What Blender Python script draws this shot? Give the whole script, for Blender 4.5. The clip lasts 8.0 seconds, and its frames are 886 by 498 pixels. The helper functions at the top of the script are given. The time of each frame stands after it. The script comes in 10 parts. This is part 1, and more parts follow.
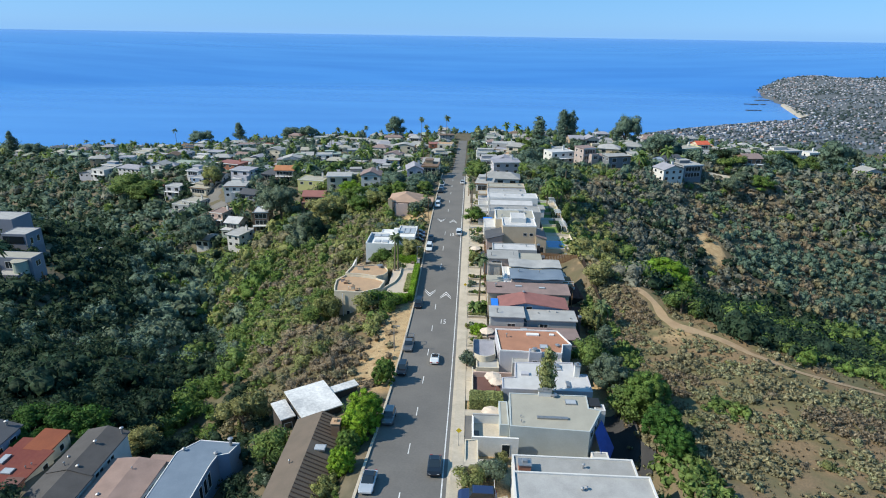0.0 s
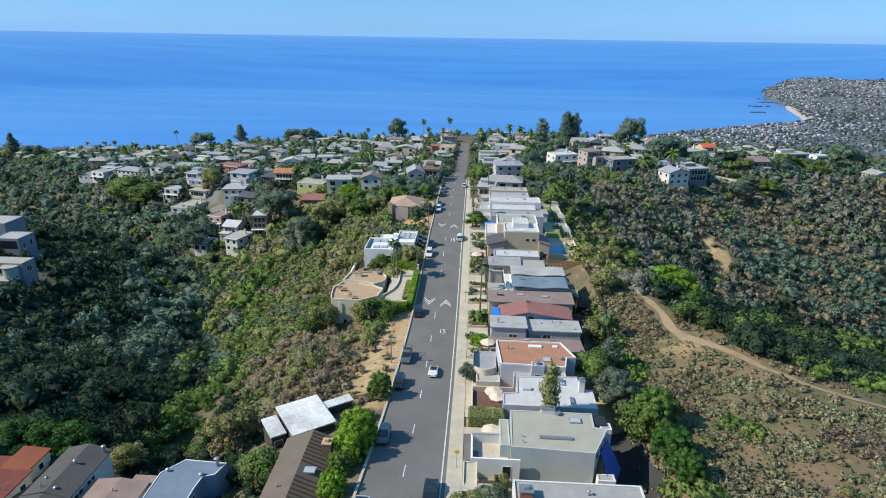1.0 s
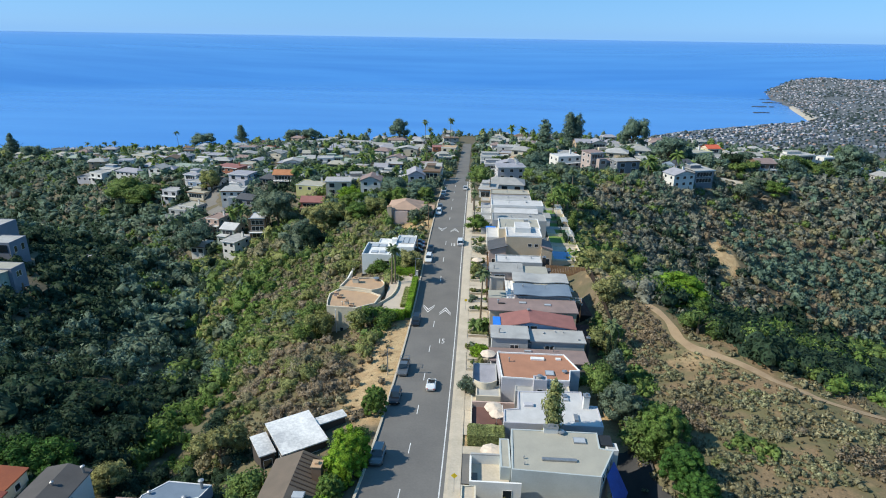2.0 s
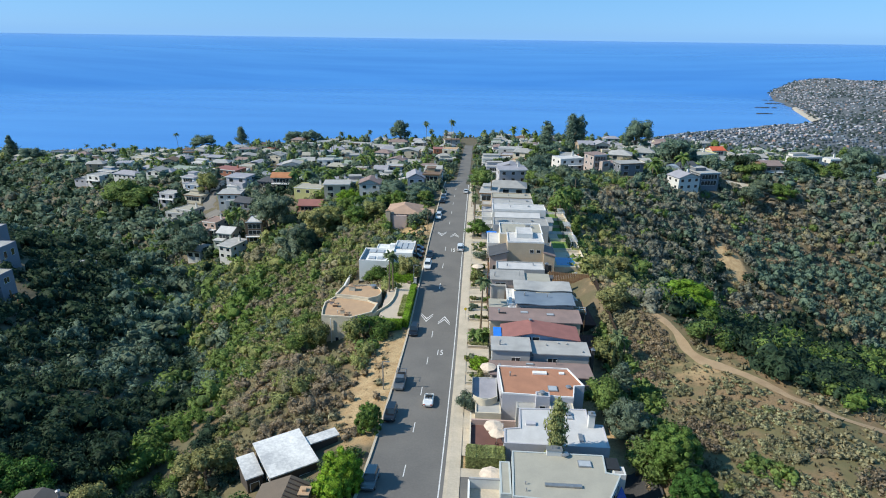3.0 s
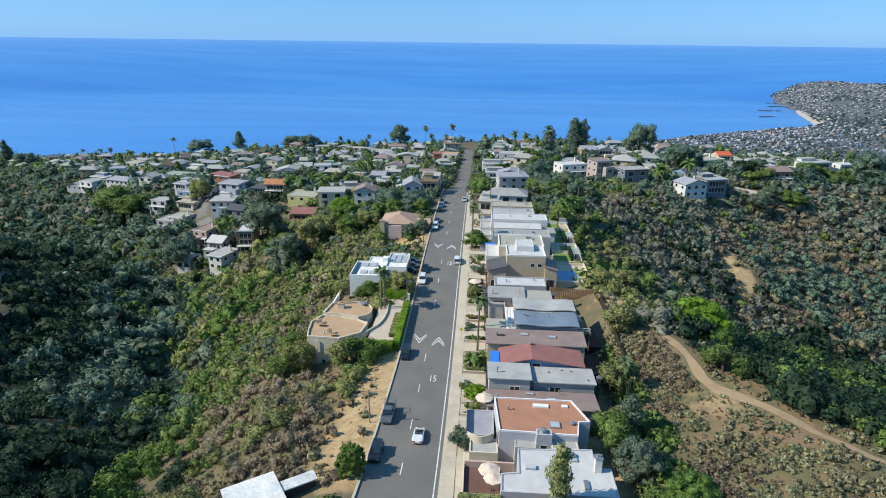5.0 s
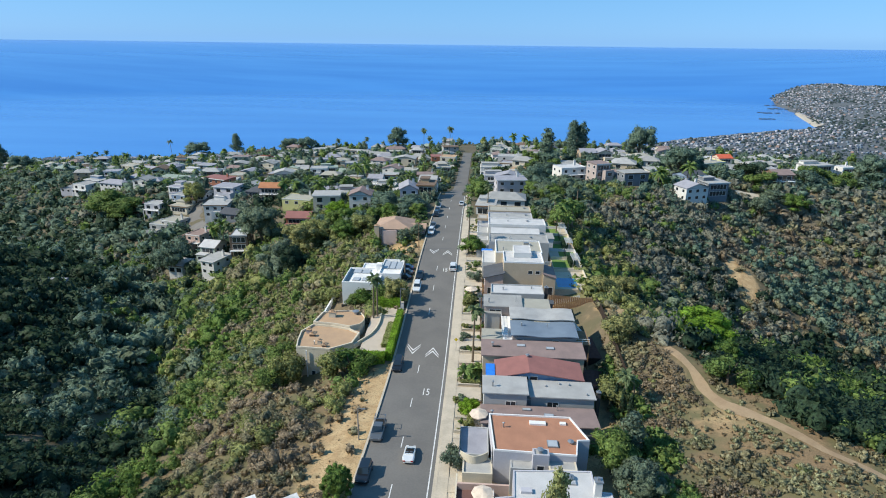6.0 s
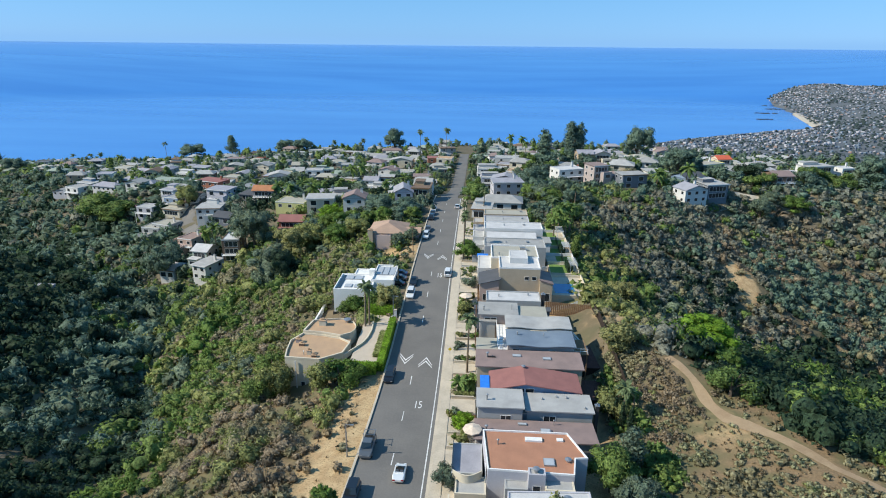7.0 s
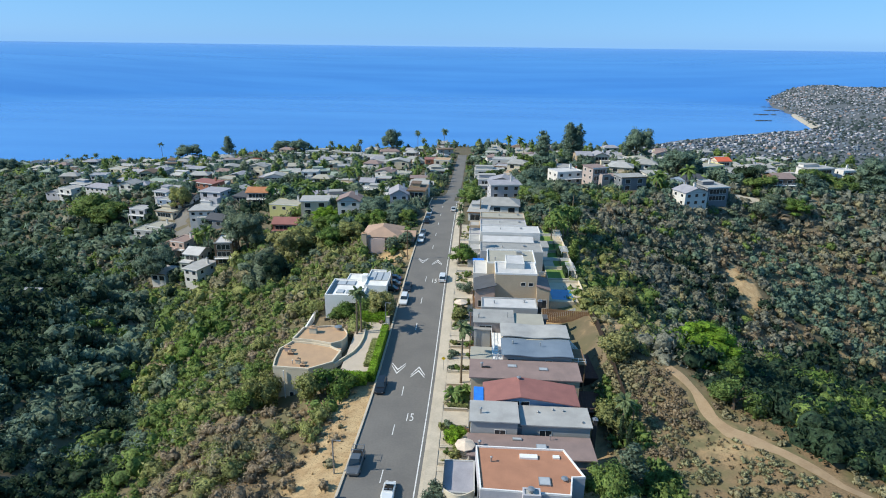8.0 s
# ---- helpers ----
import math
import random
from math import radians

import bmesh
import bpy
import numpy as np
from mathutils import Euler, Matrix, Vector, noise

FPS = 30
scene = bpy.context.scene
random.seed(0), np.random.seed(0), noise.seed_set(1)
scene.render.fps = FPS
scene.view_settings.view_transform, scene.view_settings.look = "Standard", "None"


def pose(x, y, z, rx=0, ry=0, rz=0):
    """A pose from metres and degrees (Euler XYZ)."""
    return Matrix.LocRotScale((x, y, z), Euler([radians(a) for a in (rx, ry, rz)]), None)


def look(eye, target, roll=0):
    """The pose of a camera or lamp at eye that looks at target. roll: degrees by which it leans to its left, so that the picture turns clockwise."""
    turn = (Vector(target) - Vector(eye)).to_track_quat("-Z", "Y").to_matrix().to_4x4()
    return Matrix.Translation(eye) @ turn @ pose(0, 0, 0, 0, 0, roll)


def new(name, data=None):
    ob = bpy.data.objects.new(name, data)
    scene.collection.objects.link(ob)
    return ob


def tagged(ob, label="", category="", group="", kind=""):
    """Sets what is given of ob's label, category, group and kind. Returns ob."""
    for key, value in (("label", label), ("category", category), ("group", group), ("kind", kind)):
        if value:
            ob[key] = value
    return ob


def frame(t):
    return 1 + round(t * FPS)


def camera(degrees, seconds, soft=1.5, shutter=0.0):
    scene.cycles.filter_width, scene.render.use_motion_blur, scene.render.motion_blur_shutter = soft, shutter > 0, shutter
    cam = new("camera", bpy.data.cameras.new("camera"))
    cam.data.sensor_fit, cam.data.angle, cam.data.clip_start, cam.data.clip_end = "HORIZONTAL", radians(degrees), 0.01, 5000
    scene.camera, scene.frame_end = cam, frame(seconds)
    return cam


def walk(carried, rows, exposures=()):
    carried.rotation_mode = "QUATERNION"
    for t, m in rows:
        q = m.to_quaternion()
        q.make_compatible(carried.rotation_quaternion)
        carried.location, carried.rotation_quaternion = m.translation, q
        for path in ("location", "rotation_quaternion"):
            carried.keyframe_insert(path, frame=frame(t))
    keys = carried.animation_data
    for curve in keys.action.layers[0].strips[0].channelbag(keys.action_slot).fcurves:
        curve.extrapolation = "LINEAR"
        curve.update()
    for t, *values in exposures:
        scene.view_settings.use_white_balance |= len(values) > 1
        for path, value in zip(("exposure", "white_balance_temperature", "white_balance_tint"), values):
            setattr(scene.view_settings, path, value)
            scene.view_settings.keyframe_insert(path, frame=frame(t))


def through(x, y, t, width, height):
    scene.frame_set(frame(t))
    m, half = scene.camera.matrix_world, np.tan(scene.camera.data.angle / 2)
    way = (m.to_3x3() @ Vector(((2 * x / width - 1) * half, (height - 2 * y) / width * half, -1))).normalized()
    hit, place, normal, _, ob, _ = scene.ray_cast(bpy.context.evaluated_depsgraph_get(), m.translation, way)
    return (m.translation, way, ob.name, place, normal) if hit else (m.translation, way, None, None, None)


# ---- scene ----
cam = camera(74.0, 8.0, soft=1.0)
PATH = [
    (0, (7.35, 0.0, 60.847), (7.266, 1.878, 60.164), 0.9),
    (0.5, (7.694, 2.327, 60.691), (7.604, 4.206, 60.01), 0.9),
    (1, (7.853, 4.565, 60.551), (7.759, 6.444, 59.873), 0.9),
    (1.5, (8.062, 6.869, 60.507), (7.964, 8.747, 59.829), 0.9),
    (3, (8.723, 14.211, 60.048), (8.614, 16.091, 59.374), 0.8),
    (3.5, (8.952, 16.637, 60.034), (8.841, 18.517, 59.362), 0.7),
    (4, (9.281, 19.141, 59.843), (9.166, 21.022, 59.174), 0.7),
    (4.5, (9.488, 21.395, 59.801), (9.372, 23.276, 59.134), 0.7),
    (6, (10.65, 28.117, 59.246), (10.535, 30.003, 58.589), 0.7),
    (6.5, (11.004, 30.168, 59.218), (10.893, 32.054, 58.562), 0.7),
    (7, (11.399, 32.127, 59.11), (11.29, 34.013, 58.456), 0.6),
    (7.5, (11.74, 34.13, 58.914), (11.633, 36.018, 58.262), 0.7),
    (8, (12.218, 36.0, 58.884), (12.113, 37.888, 58.232), 0.7),
]
walk(cam, [(t, look(eye, target, roll)) for t, eye, target, roll in PATH], [(0, 0.4, 6600, 8)])
SEA = -140.0

# ---- light ----
SUN = Vector((-0.755, -0.17, 0.635)).normalized()
world = bpy.data.worlds.new("sky")
scene.world = world
world.use_nodes = True
wn = world.node_tree
sky = wn.nodes.new("ShaderNodeTexSky")
sky.sky_type = "NISHITA"
sky.sun_disc = False
sky.sun_elevation = math.asin(SUN.z)
sky.sun_rotation = math.atan2(SUN.x, SUN.y)
sky.altitude = 200
sky.air_density, sky.dust_density, sky.ozone_density = 1.0, 0.3, 2.0
grey = wn.nodes.new("ShaderNodeRGBToBW")
blue, clear = wn.nodes.new("ShaderNodeMix"), wn.nodes.new("ShaderNodeMix")
for n, kind in ((blue, "MULTIPLY"), (clear, "MIX")):
    n.data_type, n.blend_type = "RGBA", kind
    n.inputs[0].default_value = 1.0
blue.inputs[7].default_value = (0.42, 1.50, 3.15, 1)
clear.inputs[0].default_value = 0.85
wn.links.new(sky.outputs[0], grey.inputs[0])
even = wn.nodes.new("ShaderNodeMath")
even.operation = "POWER"
even.inputs[1].default_value = 0.3
wn.links.new(grey.outputs[0], even.inputs[0])
wn.links.new(even.outputs[0], blue.inputs[6])
wn.links.new(sky.outputs[0], clear.inputs[6])
wn.links.new(blue.outputs[2], clear.inputs[7])
wn.links.new(clear.outputs[2], wn.nodes["Background"].inputs[0])
wn.nodes["Background"].inputs[1].default_value = 0.135
lamp = new("sun", bpy.data.lights.new("sun", "SUN"))
lamp.data.energy, lamp.data.angle, lamp.data.color = 4.3, radians(0.53), (1.0, 0.925, 0.79)
lamp.matrix_world = look(SUN * 500, (0, 0, 0))
scene.view_settings.exposure = 0.0


# ---- materials ----
def nodes_of(name):
    m = bpy.data.materials.new(name)
    m.use_nodes = True
    return m, m.node_tree, m.node_tree.nodes["Principled BSDF"]


def mat(name, a, b=None, scale=1.0, rough=0.85, bump=0.15, metal=0.0, fine=8.0, spread=0.0, island=False, spec=0.3):
    """Two colours mixed by coarse and fine noise in metres, with bump; spread varies it from object to object."""
    b = b or tuple(c * 0.75 for c in a)
    m, t, p = nodes_of(name)
    N, L = t.nodes, t.links
    geo = N.new("ShaderNodeNewGeometry")
    n1, n2 = N.new("ShaderNodeTexNoise"), N.new("ShaderNodeTexNoise")
    for n, s, d in ((n1, scale, 5), (n2, scale * fine, 3)):
        n.inputs["Scale"].default_value, n.inputs["Detail"].default_value = s, d
        L.new(geo.outputs["Position"], n.inputs["Vector"])
    add = N.new("ShaderNodeMath")
    add.operation = "MULTIPLY_ADD"
    L.new(n2.outputs[0], add.inputs[0])
    add.inputs[1].default_value = 0.5
    L.new(n1.outputs[0], add.inputs[2])
    ramp = N.new("ShaderNodeMapRange")
    ramp.inputs[1].default_value, ramp.inputs[2].default_value = 0.55, 0.95
    L.new(add.outputs[0], ramp.inputs[0])
    mix = N.new("ShaderNodeMix")
    mix.data_type = "RGBA"
    mix.inputs[6].default_value, mix.inputs[7].default_value = (*a, 1), (*b, 1)
    L.new(ramp.outputs[0], mix.inputs[0])
    out = mix.outputs[2]
    if spread:
        hsv = N.new("ShaderNodeHueSaturation")
        if island:
            src = geo.outputs["Random Per Island"]
        else:
            src = N.new("ShaderNodeObjectInfo").outputs["Random"]
        mr = N.new("ShaderNodeMapRange")
        mr.inputs[3].default_value, mr.inputs[4].default_value = 1 - spread, 1 + spread
        L.new(src, mr.inputs[0])
        L.new(mr.outputs[0], hsv.inputs["Value"])
        L.new(out, hsv.inputs["Color"])
        out = hsv.outputs[0]
    L.new(out, p.inputs["Base Color"])
    p.inputs["Roughness"].default_value, p.inputs["Metallic"].default_value = rough, metal
    p.inputs["Specular IOR Level"].default_value = spec
    if bump:
        bm = N.new("ShaderNodeBump")
        bm.inputs["Strength"].default_value, bm.inputs["Distance"].default_value = bump, 0.3 / scale
        L.new(add.outputs[0], bm.inputs["Height"])
        L.new(bm.outputs[0], p.inputs["Normal"])
    return m


def glass_mat():
    m, t, p = nodes_of("window_glass")
    p.inputs["Base Color"].default_value = (0.02, 0.028, 0.035, 1)
    p.inputs["Roughness"].default_value = 0.06
    p.inputs["Specular IOR Level"].default_value = 0.8
    return m


ASPHALT = mat("asphalt", (0.172, 0.164, 0.152), (0.136, 0.131, 0.124), 0.15, 0.9, 0.05, fine=20)
CONCRETE = mat("concrete", (0.53, 0.465, 0.37), (0.42, 0.37, 0.295), 0.4, 0.9, 0.1)
PAINT = mat("road_paint", (0.75, 0.75, 0.73), (0.5, 0.5, 0.5), 1.5, 0.7, 0.0)
GLASS = glass_mat()

# ---- ground ----
RY = (-300, -60, 0, 30, 60, 68, 80, 88, 97, 111, 127, 143, 161, 184, 219, 255, 275, 300, 350, 420, 515, 560, 620, 760, 900, 1200, 4000)
RZ = (26, 20, 16, 12.5, 7.9, 6.2, 3.7, 2.4, 1.3, 0, -1, -0.6, 0.7, 2.0, 2.3, 1.6, -0.5, -7, -17, -22, -27, -30, -34, -80, -120, -134, -134)
_ty = np.arange(-320.0, 4000.0, 1.0)
_tz = np.convolve(np.pad(np.interp(_ty, RY, RZ), 12, mode="edge"), np.hanning(25) / np.hanning(25).sum(), "valid")
LEFT_VALLEY = ((0, 10, 2), (-30, 60, -4), (-46, 97, -11), (-68, 150, -24), (-110, 235, -37), (-160, 280, -42), (-250, 330, -56), (-500, 430, -115))
RIGHT_VALLEY = ((60, 168, -3), (84, 188, -22), (122, 200, -40), (180, 206, -58), (420, 190, -120))
COAST_X = (-4000, 0, 300, 472, 744, 905, 927, 1000, 1085, 1160, 1265, 1500, 1800, 2600, 4000)
COAST_Y = (900, 1000, 1280, 1438, 1610, 1690, 1756, 1981, 2250, 2660, 2760, 2980, 3150, 3300, 3300)


def road_z(y):
    return np.interp(y, _ty, _tz)


def smin(a, b, k):
    return -k * np.logaddexp(-a / k, -b / k)


def valley(x, y, axis, slope):
    """Height of the sides of a valley whose floor runs along the axis."""
    best = np.full(np.shape(x), 1e9)
    for (ax, ay, az), (bx, by, bz) in zip(axis, axis[1:]):
        dx, dy = bx - ax, by - ay
        s = np.clip(((x - ax) * dx + (y - ay) * dy) / (dx * dx + dy * dy), 0, 1)
        d = np.hypot(x - ax - s * dx, y - ay - s * dy)
        best = np.minimum(best, az + s * (bz - az) + slope * d)
    return best


def lumps(x, y):
    """Small natural unevenness in metres."""
    return (0.9 * np.sin(x * 0.11 + 1.3 * np.sin(y * 0.07)) * np.sin(y * 0.13 + np.sin(x * 0.09))
            + 0.5 * np.sin(x * 0.31 + 2 * np.sin(y * 0.21)) * np.sin(y * 0.27 + 1.7)
            + 0.25 * np.sin(x * 0.7 + y * 0.4) * np.sin(y * 0.83 - x * 0.3))


def height(x, y):
    x, y = np.asarray(x, float), np.asarray(y, float)
    r = road_z(y)
    far = np.clip((y - 270) / 60, 0, 1)
    # the shelf beside the road and the slopes off it
    right = r - 0.10 * np.clip(x - 33, 0, 12) + 4.8 * np.exp(-((x - 60) / 20) ** 2 - ((y - 118) / 45) ** 2)
    right = right + np.clip((x - 34) / 5, 0, 1) * (5.0 * np.exp(-((x - 44) / 9) ** 2 - ((y - 147) / 15) ** 2) + 2.2 * np.exp(-((x - 49) / 7) ** 2 - ((y - 129) / 9) ** 2))
    past = ((x - 53) * 29 + (y - 125) * 32) / 43.2
    right = right - 0.03 * np.clip(x - 75, 0, 400) - 0.3 * np.clip(past - 4, 0, 45) * np.clip((x - 46) / 10, 0, 1) * np.clip((215 - y) / 40, 0, 1)
    side = np.clip((x - 14) / 30, 0, 1)
    ridge = np.interp(y, (240, 265, 300, 350, 400, 450, 520, 620), (2, 1, -1, -4, -11, -19, -28, -34)) - 0.055 * np.clip(x - 120, 0, 300)
    on = side * np.clip((y - 235) / 30, 0, 1) * np.clip((640 - y) / 60, 0, 1)
    right = right + (ridge - right) * on + np.clip((200 - y) / 100, 0, 1) * np.clip(x - 90, 0, 200) * 0.06
    left = r - (0.13 + 0.1 * np.clip((95 - y) / 25, 0, 1)) * np.clip(-x - 6.5, 0, 25) - far * (2 * np.clip(-x / 100, 0, 1) + 0.03 * np.clip(-x - 150, 0, 300))
    left = left - np.clip((y - 360) / 200, 0, 1) * (4 * np.clip(-x / 160, 0, 1) + 10 * np.clip((-x - 150) / 160, 0, 1))
    left = left + np.clip((220 - y) / 80, 0, 1) * np.clip(-x - 95, 0, 150) * 0.1
    cap = np.where(x > 0, right, left)
    off = np.clip((np.abs(x) - 7) / 6, 0, 1)
    z = smin(cap + 0.02, valley(x, y, LEFT_VALLEY, 0.44), 1.6)
    z = smin(z, valley(x, y, RIGHT_VALLEY, 0.5), 2.0)
    near = np.clip((1200 - y) / 300, 0, 1)
    z = z + lumps(x, y) * off * near * np.clip((cap - z) / 3, 0.12, 1)
    z = z - 2.6 * np.exp(-((x + 18) / 7) ** 2 - ((y - 198) / 6) ** 2)
    z = z - 3.6 * np.exp(-((x + 23.5) / 5) ** 2 - ((y - 130) / 5) ** 2)
    # level bed for the street and for the row of lots beside it
    bed = np.clip((9.5 - np.abs(x + 0.5)) / 3, 0, 1)
    lot = np.clip((x - 4) / 2, 0, 1) * np.clip((37 - x) / 4, 0, 1) * np.clip((225 - y) / 10, 0, 1)
    drop = np.clip((x - 11) / 8, 0, 1) * (1.2 + 3.3 * np.clip((100 - y) / 25, 0, 1))
    drop = np.maximum(drop, 2.6 * np.clip((x - 8.2) / 1.2, 0, 1) * np.clip((80 - y) / 3, 0, 1) * np.clip((y - 64) / 2, 0, 1))
    drop = drop + 3.2 * np.clip((x - 27.5) / 3, 0, 1) * np.clip((86 - y) / 8, 0, 1) * np.clip((y - 38) / 10, 0, 1)
    z = z + (r - 0.12 - drop - z) * np.maximum(bed, lot)
    # the low coast and the headland
    coast = np.interp(x, COAST_X, COAST_Y)
    inland = coast - y
    shore = SEA - 3 + 5.5 * np.clip(inland / 25, -1, 1) + 5 * np.clip(inland / 300, 0, 1)
    hill = 36 * np.exp(-((x - 1750) / 420) ** 2 - ((y - 2500) / 420) ** 2) + 34 * np.exp(-((x - 1345) / 170) ** 2 - ((y - 2520) / 260) ** 2) * np.clip(inland / 200, 0, 1)
    town = 40 * np.clip((x - 900) / 700, 0, 1) * np.clip(inland / 900, 0, 1)
    rough = 5 * np.sin(x / 61 + 1.3 * np.sin(y / 83)) * np.sin(y / 71 + x / 140) * np.clip(inland / 260, 0, 1)
    low = shore + hill + town + rough
    blend = np.clip((y - 680) / 300, 0, 1)
    return np.where(inland < 0, np.minimum(shore, z), z * (1 - blend) + low * blend)


TRAIL_LINE = ((48.0, 132.0), (50.0, 125.0), (51.0, 119.0), (53.0, 115.0), (58.0, 110.0), (62.0, 103.0), (68.0, 98.0), (74.0, 96.0), (83.0, 94.0))


def bare(x, y):
    """Where the soil shows: the cut bank below the street, the trail's spur, scars on the slopes."""
    x, y = np.asarray(x, float), np.asarray(y, float)
    bank = np.exp(-((x + 8.6) / 4.8) ** 2) * (0.82 + 0.18 * np.sin(y * 0.9 + x * 0.6)) * np.clip((y - 84) / 6, 0, 1) * np.clip((134 - y) / 8, 0, 1)
    spur = 0.1 * np.exp(-((x - 60) / 24) ** 2 - ((y - 105) / 42) ** 2)
    spur = spur + 0.4 * np.exp(-((x - 51) / 4.5) ** 2 - ((y - 111.5) / 3.5) ** 2)
    spur = spur + 0.9 * np.exp(-((x - 43.5) / 4.5) ** 2 - ((y - 154) / 7) ** 2)
    near = np.full(np.shape(x), 1e9)
    for (ax, ay), (bx, by) in zip(TRAIL_LINE, TRAIL_LINE[1:]):
        k = np.clip(((x - ax) * (bx - ax) + (y - ay) * (by - ay)) / ((bx - ax) ** 2 + (by - ay) ** 2), 0, 1)
        near = np.minimum(near, np.hypot(x - ax - k * (bx - ax), y - ay - k * (by - ay)))
    spur = spur + 0.07 * np.exp(-(near / 3.0) ** 2)
    scar = 1.25 * np.exp(-((x - 108.4) / 4.2) ** 2 - ((y - 237) / 12) ** 2) + 1.0 * np.exp(-((x - 135 - 0.5 * (y - 214)) / 1.8) ** 2 - ((y - 214) / 9) ** 2)
    scar = scar + 0.35 * np.exp(-((x - 95) / 3) ** 2 - ((y - 208) / 9) ** 2) + 0.4 * np.exp(-((x - 121) / 7) ** 2 - ((y - 217) / 6) ** 2)
    scar = scar + 0.95 * np.exp(-((x + 13) / 9) ** 2 - ((y - 195) / 7) ** 2)
    scar = scar + 0.8 * np.exp(-((x - 190) / 22) ** 2 - ((y - 316) / 7) ** 2) * (0.7 + 0.3 * np.sin(x * 0.35 + y * 0.2)) + 0.6 * np.exp(-((x - 163) / 10) ** 2 - ((y - 302) / 5) ** 2)
    mid = 0.06 * np.exp(-((x + 40) / 26) ** 2 - ((y - 135) / 60) ** 2)
    lot = 0.62 * np.clip((x - 5) / 2, 0, 1) * np.clip((35 - x) / 4, 0, 1) * np.clip((228 - y) / 6, 0, 1)
    return np.clip(bank + spur + scar + mid + lot, 0, 1)


def steps(*legs):
    out = []
    for a, b, s in legs:
        out += list(np.arange(a, b, s))
    return np.array(out + [legs[-1][1]])


def grid_mesh(name, xs, ys, fz):
    X, Y = np.meshgrid(xs, ys)
    Z = fz(X, Y)
    w, h = len(xs), len(ys)
    v = np.stack([X, Y, Z], -1).reshape(-1, 3)
    i = (np.arange(h - 1)[:, None] * w + np.arange(w - 1)[None]).ravel()
    q = np.stack([i, i + 1, i + 1 + w, i + w], -1)
    return raw_mesh(name, v, q), v


def raw_mesh(name, v, q, smooth=True):
    """A mesh from arrays of corners and of faces with equally many corners."""
    me = bpy.data.meshes.new(name)
    n, k = q.shape
    me.vertices.add(len(v))
    me.vertices.foreach_set("co", np.asarray(v, np.float32).ravel())
    me.loops.add(n * k)
    me.loops.foreach_set("vertex_index", q.astype(np.int32).ravel())
    me.polygons.add(n)
    me.polygons.foreach_set("loop_start", np.arange(0, n * k, k, dtype=np.int32))
    me.polygons.foreach_set("use_smooth", np.full(n, smooth))
    me.update(calc_edges=True)
    return me


def ground_mat():
    m, t, p = nodes_of("hillside_soil")
    N, L = t.nodes, t.links
    geo, att = N.new("ShaderNodeNewGeometry"), N.new("ShaderNodeAttribute")
    att.attribute_name = "bare"
    ns = []
    for s, d in ((0.035, 6), (0.5, 6), (4.0, 4), (0.14, 5)):
        n = N.new("ShaderNodeTexNoise")
        n.inputs["Scale"].default_value, n.inputs["Detail"].default_value = s, d
        L.new(geo.outputs["Position"], n.inputs["Vector"])
        ns.append(n)

    def ramp(src, lo, hi):
        r = N.new("ShaderNodeMapRange")
        r.inputs[1].default_value, r.inputs[2].default_value = lo, hi
        L.new(src, r.inputs[0])
        return r.outputs[0]

    def mix(f, a, b):
        x = N.new("ShaderNodeMix")
        x.data_type = "RGBA"
        L.new(f, x.inputs[0])
        for k, c in ((6, a), (7, b)):
            if isinstance(c, tuple):
                x.inputs[k].default_value = (*c, 1)
            else:
                L.new(c, x.inputs[k])
        return x.outputs[2]

    litter = mix(ramp(ns[1].outputs[0], 0.35, 0.65), (0.108, 0.098, 0.068), (0.168, 0.142, 0.104))
    litter = mix(ramp(ns[0].outputs[0], 0.4, 0.62), litter, (0.108, 0.100, 0.064))
    arid = N.new("ShaderNodeAttribute")
    arid.attribute_name = "dry"
    straw = mix(ramp(ns[2].outputs[0], 0.35, 0.65), (0.275, 0.190, 0.110), (0.178, 0.126, 0.074))
    straw = mix(ramp(ns[3].outputs[0], 0.43, 0.56), straw, (0.150, 0.136, 0.070))
    litter = mix(arid.outputs["Fac"], litter, straw)
    # Town ground: paving grey, tinted bluish to stand in for distance haze.
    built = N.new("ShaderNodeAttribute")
    built.attribute_name = "hazy_town"
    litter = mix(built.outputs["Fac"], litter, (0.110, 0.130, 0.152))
    sand = mix(ramp(ns[1].outputs[0], 0.38, 0.62), (0.49, 0.36, 0.205), (0.37, 0.255, 0.14))
    sand = mix(ramp(ns[2].outputs[0], 0.5, 0.75), sand, (0.20, 0.15, 0.08))
    add = N.new("ShaderNodeMath")
    add.operation = "MULTIPLY_ADD"
    L.new(ns[1].outputs[0], add.inputs[0])
    add.inputs[1].default_value = 0.9
    L.new(att.outputs["Fac"], add.inputs[2])
    col = mix(ramp(add.outputs[0], 0.62, 0.98), litter, sand)
    L.new(col, p.inputs["Base Color"])
    p.inputs["Roughness"].default_value = 0.95
    p.inputs["Specular IOR Level"].default_value = 0.1
    b = N.new("ShaderNodeBump")
    b.inputs["Strength"].default_value, b.inputs["Distance"].default_value = 0.6, 0.4
    L.new(ns[1].outputs[0], b.inputs["Height"])
    L.new(b.outputs[0], p.inputs["Normal"])
    return m


